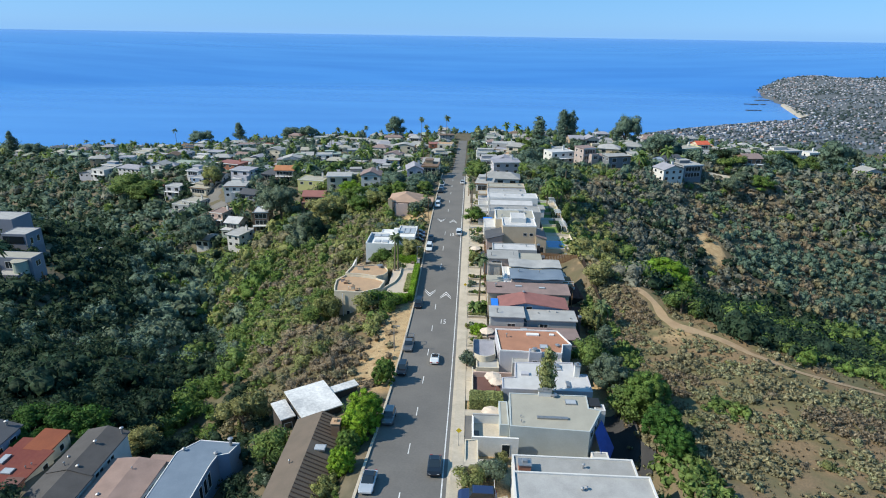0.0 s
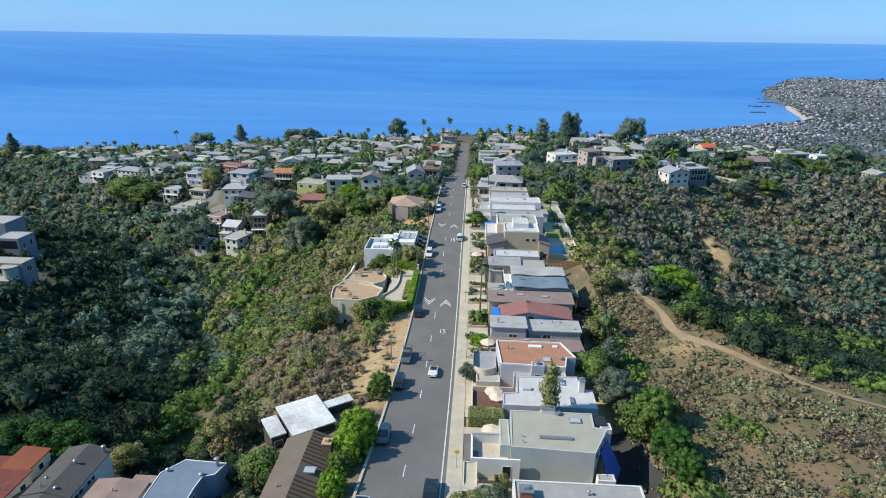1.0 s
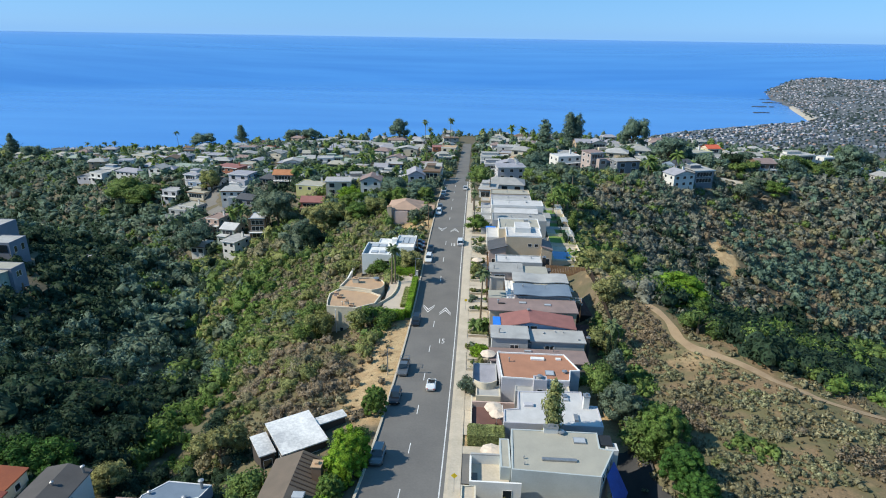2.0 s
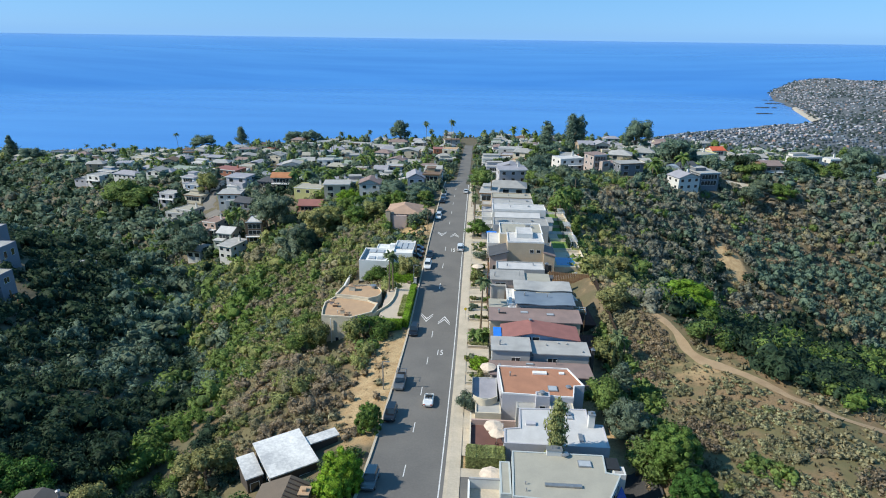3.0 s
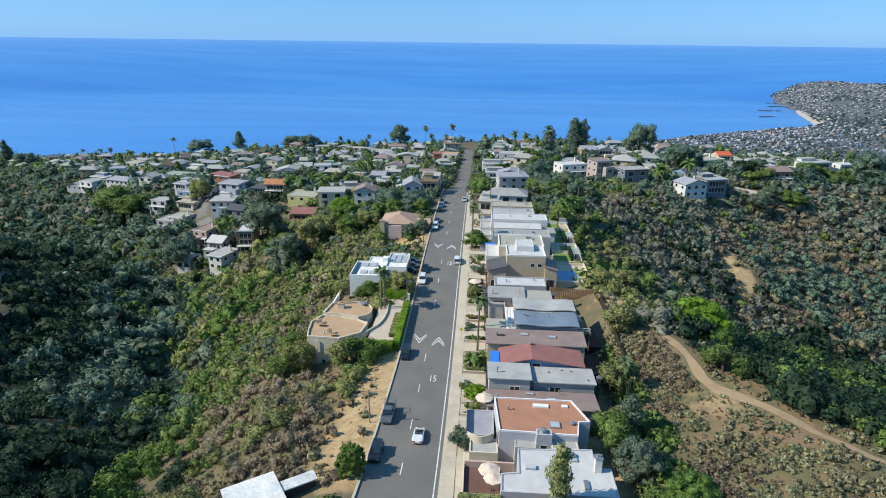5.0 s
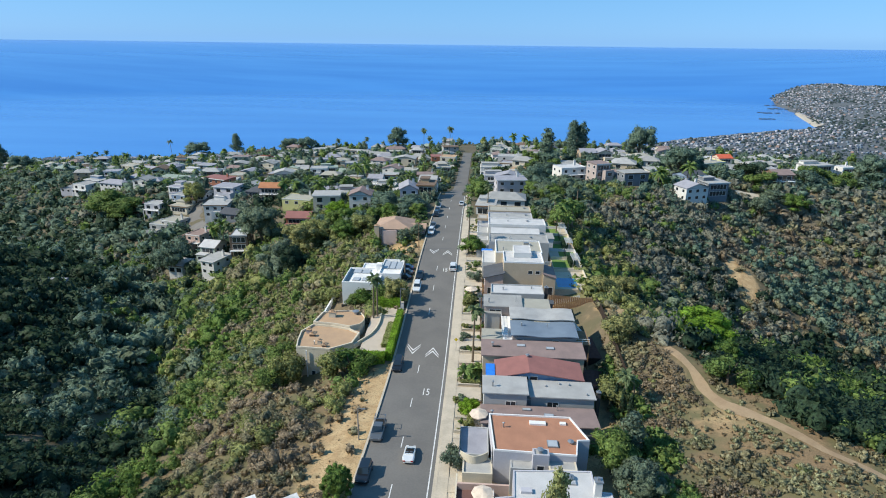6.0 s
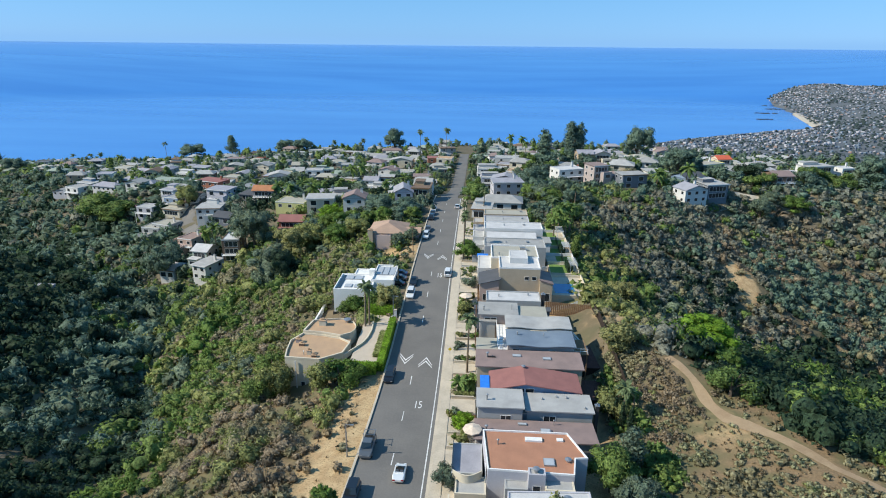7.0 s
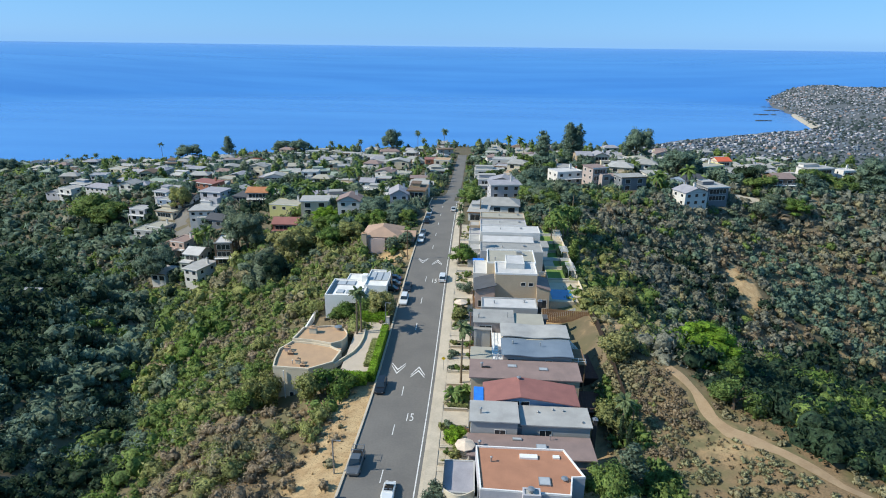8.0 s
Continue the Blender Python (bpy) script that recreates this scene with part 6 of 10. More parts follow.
for zz in (1.4, -2.0):
    h.win(-12.6, 203.6, zz, 1.5, 1.5, "-y")
h.win(-8.4, 206.0, 0.6, 1.4, 1.4, "-y")

# flat-roofed houses on the far canyon side
# Their walls take a bluish shade colour for the sides away from the sun.
h = Home(-146, 183, "two-level house with shade-coloured walls and pale flat roofs on the canyon side", -7.0)
h.block(-143.8, -135.6, 173.2, 180.5, -24, -1.8, "shade", "palegrey", 0.2)
h.block(-168, -146.5, 182.0, 191.0, -24, 0.2, "shade", "palegrey", 0.2)
h.box("glass_screen", -143.4, -136.4, 173.1, 173.18, -4.8, -2.4, GLASS)
for yy in (175.4, 178.4):
    h.win(-135.6, yy, -5.4, 1.2, 2.0, "+x")
h = Home(-126, 153, "shade-coloured curved-terrace house with flat roofs and grey-green tower on the canyon side", -6.0)
h.block(-142, -117.0, 150.6, 155.6, -24, -0.7, "shade", "khaki", 0.1)
h.block(-141, -118.6, 146.6, 150.58, -24, -4.6, "shade", "palegrey", 0.3)
for xx in (-133, -128.5, -124):
    h.win(xx, 150.6, -3.9, 2.0, 2.0, "-y")
h.win(-117.0, 153.0, -3.6, 1.8, 1.6, "+x")
part("stair_tower", tube([h.loc(-120.0, 150.0, -14), h.loc(-120.0, 150.0, -1.3)], [2.0, 2.0], 20), WALL["sage"], h.ob, "round grey-green stair tower")
part("tower_roof", tube([h.loc(-120.0, 150.0, -1.3), h.loc(-120.0, 150.0, -1.05), h.loc(-120.0, 150.0, -1.0)], [2.25, 2.25, 0.02], 20), ROOF["khaki"], h.ob)
for k in range(4):
    h.box("timber_brace", -114.4 + k * 1.2, -114.1 + k * 1.2, 150.0 - k * 0.5, 150.3 - k * 0.5, -14, -4.4 - k * 1.1, WOOD)
h = Home(-134, 207, "small pale flat-roofed house among canyon trees", -21.0)
h.block(-138.2, -130.6, 205.0, 209.0, -27, -18.9, "shade", "palegrey", 0.15)
h.win(-134.0, 205.0, -21.0, 1.6, 1.3, "-y")
palm(-122.6, 145.6, 10.0, "fan palm in front of a curved-terrace house", 95, True, z=-4.8, spread=2.38)


# ---- the hillside neighbourhood ----
PALE = {"palegrey": "pale grey", "darkbrown": "dark brown", "rosered": "faded red", "bluegrey": "blue-grey", "lilac": "lilac-grey"}
HOMES = []


def home(x, y, w, d, storeys, style, wall, roof, turn):
    """One detached hillside house: walls, roof, windows on every storey, a garage or deck."""
    lb = f"{PALE.get(wall, wall)} {'three-storey' if storeys > 2 else 'two-storey' if storeys > 1 else 'single-storey'} hillside house with {PALE.get(roof, roof)} {'hipped' if style == 'hip' else 'gabled' if style == 'gable' else 'flat'} roof"
    z = float(height(x, y))
    HOMES.append((x, y, max(w, d) / 2 + 1.5))
    h = Home(x, y, lb, z, turn, group="hillside houses")
    h.x, h.y, h.z = 0, 0, 0
    n = len(HOMES)
    t = 2.9 * storeys + 0.2
    if style == "flat":
        r = h.block(-w / 2, w / 2, -d / 2, d / 2, -4, t, wall, roof, 0.3 if n % 2 else 0.0, 0.45)
        if n % 3 == 0:
            h.block(-w / 2 + 0.6, w * 0.1, 0, d / 2 - 0.6, t, t + 1.6, wall, roof, 0.0, 0.3)
    elif style == "gable":
        h.gable(-w / 2, w / 2, -d / 2, d / 2, -4, t, 1.7, wall, roof, "x" if n % 2 else "y", 0.5)
    else:
        h.gable(-w / 2, w / 2, -d / 2, d / 2, -4, t, 1.7, wall, roof, "x", 0.55, min(w, d) * 0.45)
    if n % 5 in (1, 3):
        # a lower wing on the valley side with a terrace on top
        a, b = (-w / 2, w * 0.1) if n % 2 else (-w * 0.1, w / 2)
        h.block(a, b, -d / 2 - 3.2, -d / 2, -5, t - 2.6, wall, roof, 0.25 if n % 3 else 0.0, 0.3)
        h.win((a + b) / 2, -d / 2 - 3.2, max(t - 5.0, -1.5), 2.4, 1.6, "-y", small=True)
    if style == "flat":
        e = 0.5 if not n % 2 else 0.04
        h.box("fascia", -w / 2 - e, w / 2 + e, -d / 2 - e - 0.05, -d / 2 - e, t - 0.12, t + 0.3, TRIM if n % 4 else WOOD)
    wide = 2.3 if n % 3 == 2 else 1.5
    k = max(2, int(w / (wide + 1.9))) if y < 400 else 2
    for s in range(storeys):
        if n % 3 == 0 or storeys > 2:
            h.win(0, -d / 2, 2.9 * s + 0.35, round(w * 0.76), 2.0, "-y", small=True)
        for j in range(0 if n % 3 == 0 or storeys > 2 else k):
            h.win(-w / 2 + w * (j + 0.5) / k, -d / 2, 2.9 * s + (0.4 if wide > 2 else 1.0), wide, 1.9 if wide > 2 else 1.3, "-y", small=True)
        for yy in (-d / 4, d / 4) if y < 350 else (0,):
            h.win((w if x < 0 else -w) / 2, yy, 2.9 * s + 1.0, 1.3, 1.2, "+x" if x < 0 else "-x", small=True)
    if storeys > 1 and n % 2 and y < 420:
        h.box("deck", -w / 2, w / 2, -d / 2 - 1.7, -d / 2 - 0.01, 2.75, 2.95, TRIM)
        h.railing(-w / 2, -d / 2 - 1.65, w / 2, -d / 2 - 1.65, 2.95, 1.0, 1.6)
        for xx in (-w / 2 + 0.2, w / 2 - 0.2):
            h.box("deck_post", xx - 0.1, xx + 0.1, -d / 2 - 1.6, -d / 2 - 1.4, -4, 2.75, TRIM)
    if n % 3 == 1:
        h.chimney(w * 0.28, d * 0.2, t - 0.5, t + 2.4, 0.9, 0.7, "brick" if wall in ("brown", "brick", "tan") else "white")
    return h


home(-372.5, 538.6, 18.0, 8.2, 1, "hip", "grey", "grey", -18)
home(-332.3, 520.0, 18.0, 8.9, 1, "hip", "brown", "darkbrown", -18)
home(-327.9, 534.1, 18.0, 7.6, 1, "flat", "grey", "palegrey", -10)
home(-262.0, 398.7, 12.7, 8.2, 1, "gable", "lavender", "grey", -10)
home(-248.1, 392.5, 11.4, 9.8, 2, "flat", "white", "grey", -18)
home(-246.8, 402.8, 13.4, 8.1, 1, "flat", "blue", "palegrey", -18)
home(-221.8, 385.1, 18.0, 9.9, 1, "hip", "white", "lilac", -14)
home(-194.0, 369.7, 10.2, 8.4, 2, "gable", "white", "grey", -10)
home(-242.9, 450.3, 14.5, 10.0, 1, "flat", "grey", "palegrey", -10)
home(-310.4, 583.4, 18.0, 9.0, 1, "flat", "white", "palegrey", -14)
home(-283.7, 579.0, 18.0, 8.9, 1, "flat", "cream", "palegrey", -18)
home(-226.9, 476.9, 18.0, 7.5, 1, "flat", "tan", "green", -10)
home(-240.5, 464.0, 18.0, 10.0, 1, "gable", "grey", "lilac", -14)
home(-190.1, 399.3, 18.0, 8.8, 1, "flat", "grey", "green", -10)
home(-194.8, 436.2, 16.2, 8.9, 1, "flat", "white", "white", -14)
home(-178.6, 335.8, 13.7, 8.3, 1, "gable", "brown", "rosered", -18)
home(-162.4, 325.0, 9.6, 7.6, 2, "flat", "lavender", "palegrey", -10)
home(-154.8, 337.8, 8.2, 9.6, 2, "flat", "white", "lilac", -14)
home(-147.7, 326.4, 8.7, 7.7, 2, "flat", "blue", "grey", -14)
home(-160.2, 359.3, 12.5, 8.3, 1, "flat", "white", "palegrey", -10)
home(-138.1, 328.0, 10.0, 9.7, 1, "gable", "white", "brown", -10)
home(-144.7, 365.5, 16.1, 10.2, 2, "flat", "brick", "rosered", -18)
home(-148.0, 304.7, 10.2, 9.6, 1, "flat", "grey", "khaki", -10)
home(-143.6, 317.4, 10.3, 7.9, 1, "flat", "cream", "khaki", -14)
home(-142.5, 305.1, 10.4, 8.9, 1, "flat", "grey", "khaki", -18)
home(-119.5, 320.2, 11.4, 9.6, 2, "flat", "lavender", "lilac", -10)
home(-119.3, 310.9, 10.6, 7.6, 1, "flat", "white", "white", -10)
home(-115.8, 298.0, 10.7, 10.4, 2, "flat", "white", "palegrey", 8)
home(-105.2, 290.7, 8.7, 8.4, 1, "gable", "slate", "slate", -14)
home(-123.0, 277.4, 8.6, 8.4, 1, "gable", "brown", "brown", -10)
home(-114.5, 273.6, 7.3, 9.3, 2, "flat", "pink", "pink", -14)
home(-114.7, 255.5, 6.5, 9.2, 1, "flat", "white", "white", -10)
home(-100.9, 257.6, 6.8, 8.9, 2, "gable", "sage", "white", -10)
home(-94.3, 244.9, 6.5, 10.5, 2, "flat", "white", "palegrey", -18)
home(-86.6, 253.8, 7.0, 10.4, 3, "flat", "brown", "white", 8)
home(-163.2, 485.6, 14.4, 7.8, 1, "flat", "grey", "grey", -18)
home(-178.4, 533.6, 12.7, 9.7, 1, "hip", "brick", "red", -14)
home(-159.7, 532.6, 18.0, 9.1, 1, "hip", "grey", "grey", 3)
home(-148.3, 557.0, 18.0, 10.5, 1, "flat", "cream", "palegrey", 3)
home(-122.1, 415.0, 18.0, 9.8, 1, "flat", "lavender", "lilac", -3)
home(-100.7, 427.3, 11.5, 8.9, 2, "flat", "white", "palegrey", 8)
home(-89.3, 415.3, 12.1, 8.7, 1, "hip", "grey", "khaki", -3)
home(-125.0, 477.9, 13.9, 8.8, 1, "gable", "grey", "khaki", 8)
home(-85.8, 381.4, 15.2, 10.0, 1, "hip", "brown", "palegrey", -3)
home(-90.2, 303.0, 9.9, 7.6, 2, "gable", "mauve", "orange", 3)
home(-82.9, 312.7, 7.5, 8.2, 1, "gable", "sage", "grey", -3)
home(-116.3, 387.8, 15.1, 8.8, 1, "hip", "brown", "grey", -3)
home(-98.5, 311.9, 13.6, 8.5, 1, "hip", "slate", "slate", -10)
home(-70.0, 283.4, 13.4, 10.5, 1, "flat", "yellow", "khaki", -6)
home(-55.0, 273.5, 11.2, 9.0, 2, "flat", "cream", "palegrey", 8)
home(-64.8, 264.4, 10.0, 8.1, 1, "gable", "brick", "rosered", 3)
home(-36.6, 256.7, 8.4, 8.4, 2, "gable", "white", "mauve", 3)
home(-80.0, 429.8, 13.5, 9.9, 1, "gable", "white", "green", 3)
home(-68.9, 458.1, 18.0, 8.5, 1, "gable", "grey", "khaki", 8)
home(-51.8, 377.5, 8.5, 7.7, 2, "gable", "white", "lilac", -3)
home(-45.0, 390.8, 9.5, 7.6, 2, "flat", "blue", "palegrey", 3)
home(-39.6, 339.9, 10.7, 9.5, 2, "flat", "white", "palegrey", -3)
home(-17.2, 255.5, 6.9, 9.6, 2, "gable", "lavender", "lilac", 8)
home(-10.8, 274.2, 6.9, 9.7, 2, "gable", "white", "palegrey", -3)
home(-10.2, 259.9, 6.5, 9.9, 2, "flat", "tan", "brown", -3)
home(-41.9, 438.9, 18.0, 7.5, 1, "flat", "white", "khaki", -6)
home(-46.8, 479.6, 16.1, 8.7, 2, "gable", "cream", "palegrey", -3)
home(-62.2, 497.1, 16.5, 9.2, 1, "hip", "grey", "grey", -3)
home(-20.9, 476.9, 11.5, 9.5, 2, "flat", "brick", "rosered", 8)
home(-12.7, 465.9, 11.5, 10.2, 2, "flat", "cream", "tan", -6)
home(-13.2, 433.2, 12.0, 7.7, 1, "flat", "grey", "khaki", 8)
home(-116.1, 545.4, 15.7, 9.2, 1, "flat", "white", "grey", -3)
home(-103.1, 576.7, 17.6, 7.6, 1, "flat", "cream", "palegrey", -6)
home(-77.5, 540.8, 18.0, 8.4, 1, "gable", "white", "grey", -6)
home(-70.4, 590.3, 18.0, 7.8, 1, "hip", "grey", "mauve", 8)
home(-46.4, 560.8, 14.7, 8.1, 1, "flat", "white", "white", 8)
home(-33.4, 497.6, 10.2, 8.2, 1, "gable", "white", "khaki", 8)
home(-143.6, 596.1, 18.0, 7.8, 1, "flat", "white", "palegrey", 3)
home(-179.1, 479.9, 17.3, 10.1, 1, "gable", "grey", "grey", 8)
home(-200.4, 496.3, 15.1, 9.4, 1, "hip", "grey", "grey", -14)
home(-240.8, 616.6, 18.0, 10.3, 1, "flat", "white", "palegrey", 8)
home(-199.3, 463.1, 14.2, 10.1, 1, "hip", "cream", "green", -14)
home(-216.8, 402.6, 11.8, 8.5, 1, "hip", "grey", "lilac", -10)
home(32.3, 440.9, 18.0, 9.1, 2, "flat", "white", "palegrey", -3)
home(13.5, 495.9, 11.0, 7.5, 1, "flat", "cream", "green", -6)
home(20.4, 393.2, 18.2, 9.1, 2, "flat", "white", "palegrey", 2)
home(24.2, 281.9, 12.7, 9.1, 2, "flat", "lavender", "lilac", 8)
home(20.4, 247.4, 15.5, 9.6, 1, "hip", "white", "grey", -3)
home(13.6, 235.9, 6.5, 9.8, 1, "flat", "white", "palegrey", -6)
home(54.2, 314.2, 13.2, 9.3, 2, "flat", "white", "white", 22)
home(66.6, 307.3, 7.4, 8.3, 3, "flat", "mauve", "mauve", 24)
home(73.0, 378.0, 8.6, 9.0, 3, "gable", "tan", "lilac", 6)
home(83.0, 380.0, 9.0, 9.0, 3, "gable", "cream", "lilac", 6)
home(158.0, 395.0, 8.4, 8.0, 3, "gable", "cream", "vermilion", 12)
h = home(203.0, 376.0, 17.0, 9.0, 3, "flat", "white", "palegrey", 14)
h = home(221.0, 379.0, 9.0, 8.0, 3, "flat", "white", "white", 14)
h.box("awning", -3.6, 0.4, -6.0, -4.0, 6.3, 6.5, TEAL, "teal canvas awning")
home(81.3, 301.2, 12.0, 7.9, 2, "flat", "slate", "grey", 16)
home(99.6, 525.7, 12.9, 8.8, 1, "gable", "brown", "khaki", 22)
home(110.3, 506.3, 15.6, 10.2, 1, "gable", "cream", "darkbrown", 22)
home(91.6, 414.6, 10.9, 9.5, 1, "flat", "tan", "green", 28)
home(129.8, 493.5, 15.1, 9.4, 1, "gable", "white", "white", 22)
home(139.5, 468.8, 18.0, 8.5, 1, "hip", "sage", "green", 10)
home(101.5, 335.1, 10.1, 9.1, 1, "flat", "white", "palegrey", 10)
home(56.4, 387.5, 10.7, 8.0, 1, "hip", "grey", "grey", 10)
home(102.7, 284.4, 11.4, 8.0, 2, "gable", "white", "lilac", 22)
home(112.6, 317.2, 11.5, 10.1, 1, "gable", "blue", "slate", 28)
home(115.5, 295.7, 10.3, 9.6, 2, "flat", "slate", "palegrey", 16)
home(132.6, 351.4, 18.0, 9.7, 2, "flat", "yellow", "khaki", 28)
home(208.4, 556.1, 18.0, 10.4, 1, "flat", "white", "white", 28)
home(229.1, 568.1, 13.7, 8.7, 1, "hip", "cream", "orange", 16)
home(157.3, 365.6, 14.5, 10.2, 1, "flat", "sage", "palegrey", 28)
home(157.6, 324.1, 9.8, 10.4, 2, "gable", "brown", "mauve", 10)
home(289.1, 540.1, 18.0, 8.9, 1, "flat", "white", "grey", 10)
home(320.1, 571.3, 14.7, 9.8, 1, "flat", "blue", "palegrey", 28)
home(314.7, 541.1, 18.0, 10.2, 1, "flat", "white", "white", 16)
home(336.6, 525.6, 18.0, 7.7, 2, "gable", "white", "grey", 16)
home(44.0, 477.2, 11.5, 8.7, 1, "flat", "grey", "khaki", -6)
home(128.3, 528.5, 15.1, 9.1, 1, "hip", "cream", "khaki", 16)
home(-47.8, 287.1, 10.4, 9.6, 1, "flat", "mauve", "grey", 12)
home(-15.9, 286.4, 10.2, 9.5, 1, "flat", "grey", "tan", -8)
home(-42.7, 316.8, 9.1, 9.9, 1, "hip", "cream", "brown", -8)
home(-25.9, 308.6, 10.0, 8.8, 1, "hip", "grey", "palegrey", 12)
home(25.0, 313.6, 12.5, 8.1, 2, "gable", "lavender", "lilac", -8)
home(81.2, 314.1, 10.7, 9.8, 1, "gable", "cream", "mauve", -14)
home(-93.9, 331.8, 9.2, 9.5, 1, "flat", "white", "grey", 12)
home(-69.4, 335.7, 12.5, 8.2, 1, "hip", "white", "lilac", 12)
home(-14.2, 339.3, 9.5, 8.7, 1, "hip", "cream", "khaki", -8)
home(20.9, 343.5, 15.4, 8.2, 2, "flat", "lavender", "palegrey", 4)
home(59.5, 331.8, 9.0, 9.5, 1, "flat", "tan", "mauve", -14)
home(85.5, 336.2, 11.1, 9.8, 2, "hip", "beige", "palegrey", -14)
home(227.9, 332.7, 11.7, 8.4, 1, "gable", "grey", "grey", 12)
home(260.5, 337.0, 13.7, 9.3, 2, "gable", "sage", "grey", -14)
home(-122.2, 357.9, 9.9, 9.2, 1, "gable", "white", "palegrey", -14)
home(-97.7, 359.2, 12.8, 8.9, 1, "hip", "grey", "palegrey", 12)
home(-70.3, 363.9, 9.9, 8.3, 1, "flat", "sage", "green", 6)
home(-50.7, 355.9, 12.9, 9.3, 1, "hip", "cream", "grey", -8)
home(-17.0, 355.3, 11.1, 9.0, 2, "flat", "sage", "grey", 6)
home(33.7, 358.0, 11.3, 9.3, 1, "flat", "cream", "tan", -14)
home(59.7, 356.6, 10.2, 8.9, 1, "flat", "sage", "grey", -8)
home(85.7, 355.7, 9.3, 9.7, 1, "hip", "grey", "palegrey", 6)
home(102.6, 354.4, 11.0, 9.6, 2, "hip", "white", "grey", -8)
home(183.5, 363.2, 10.9, 9.5, 1, "hip", "white", "lilac", -8)
home(228.5, 361.7, 13.2, 9.1, 1, "flat", "sage", "grey", 6)
home(260.2, 355.0, 13.3, 8.4, 1, "hip", "grey", "green", -8)
home(304.0, 356.7, 13.7, 8.7, 1, "flat", "cream", "khaki", -14)
home(-196.8, 382.2, 13.5, 8.1, 1, "hip", "tan", "lilac", 6)
home(-170.8, 386.8, 11.1, 9.5, 1, "hip", "beige", "lilac", 6)
home(-146.6, 380.7, 14.0, 9.6, 1, "flat", "grey", "palegrey", 6)
home(-64.7, 386.7, 13.8, 10.0, 1, "flat", "beige", "palegrey", -14)
home(-25.9, 381.4, 9.5, 9.0, 1, "flat", "sage", "lilac", 6)
home(36.7, 379.0, 11.4, 9.3, 2, "hip", "cream", "grey", -14)
home(110.9, 381.9, 11.1, 9.0, 1, "flat", "grey", "khaki", -14)
home(134.3, 382.7, 10.3, 9.1, 1, "flat", "cream", "khaki", 12)
home(159.6, 386.5, 14.0, 8.6, 1, "gable", "sage", "grey", 6)
home(179.7, 385.8, 10.6, 9.4, 1, "hip", "grey", "grey", 12)
home(258.3, 381.5, 9.9, 9.7, 1, "flat", "grey", "palegrey", 6)
home(281.6, 379.6, 10.0, 9.4, 1, "hip", "sage", "khaki", 12)
home(310.6, 383.6, 11.3, 8.8, 1, "hip", "grey", "palegrey", -8)
home(-167.9, 405.4, 12.3, 8.0, 2, "hip", "brown", "palegrey", 6)
home(-150.2, 407.9, 10.3, 8.3, 1, "flat", "beige", "khaki", -8)
home(-116.3, 400.2, 12.5, 9.2, 2, "gable", "white", "palegrey", 12)
home(-100.1, 401.5, 9.5, 9.0, 1, "hip", "sage", "grey", -14)
home(-71.6, 408.9, 11.8, 9.3, 1, "flat", "beige", "grey", -8)
home(-44.7, 408.5, 13.7, 8.6, 1, "hip", "white", "khaki", -14)
home(-23.7, 407.6, 12.5, 9.5, 1, "flat", "beige", "mauve", 6)
home(59.8, 402.0, 9.5, 8.4, 1, "hip", "cream", "tan", 6)
home(81.1, 401.0, 13.5, 9.8, 1, "gable", "white", "grey", 6)
home(107.3, 408.5, 12.8, 9.4, 1, "gable", "cream", "grey", -14)
home(129.1, 407.1, 10.7, 8.1, 1, "gable", "tan", "brown", 12)
home(152.8, 407.3, 11.2, 9.0, 1, "hip", "grey", "green", -14)
home(179.7, 402.1, 11.2, 8.9, 2, "hip", "cream", "grey", 12)
home(206.5, 406.7, 9.7, 9.6, 1, "hip", "sage", "palegrey", -14)
home(230.0, 404.4, 10.1, 9.6, 2, "gable", "grey", "mauve", 12)
home(259.0, 405.1, 10.6, 8.3, 1, "flat", "white", "grey", -14)
home(283.5, 404.5, 13.1, 9.3, 1, "hip", "cream", "khaki", 6)
home(299.7, 400.5, 10.3, 8.5, 1, "hip", "white", "khaki", 12)
home(-270.9, 426.6, 11.8, 9.5, 2, "hip", "tan", "grey", 6)
home(-248.7, 424.2, 10.9, 8.7, 2, "flat", "white", "lilac", 12)
home(-218.0, 432.7, 10.0, 9.8, 2, "gable", "cream", "brown", 6)
home(-172.3, 428.7, 9.9, 8.4, 1, "hip", "sage", "palegrey", 6)
home(-148.8, 423.6, 12.8, 9.7, 1, "gable", "grey", "lilac", -8)
home(-119.1, 432.4, 12.4, 9.1, 1, "flat", "cream", "green", -14)
home(-48.5, 425.3, 12.2, 9.9, 2, "gable", "white", "mauve", -14)
home(30.0, 427.5, 9.9, 8.7, 1, "flat", "brown", "lilac", -14)
home(56.8, 429.4, 9.0, 8.2, 1, "hip", "beige", "palegrey", -14)
home(83.3, 433.0, 12.7, 9.3, 2, "flat", "sage", "khaki", -8)
home(105.2, 428.6, 12.4, 9.1, 1, "flat", "white", "palegrey", 6)
home(125.0, 423.5, 9.3, 10.0, 1, "flat", "mauve", "palegrey", -8)
home(156.0, 425.7, 14.0, 9.9, 1, "gable", "white", "palegrey", -8)
home(176.3, 423.9, 11.8, 9.8, 2, "hip", "sage", "khaki", -14)
home(202.4, 423.3, 9.1, 9.7, 1, "hip", "beige", "lilac", -14)
home(234.6, 423.2, 12.0, 9.8, 1, "flat", "grey", "khaki", -8)
home(249.8, 425.4, 13.0, 10.0, 1, "hip", "grey", "khaki", 12)
home(285.5, 432.1, 10.1, 8.7, 1, "hip", "lavender", "lilac", 6)
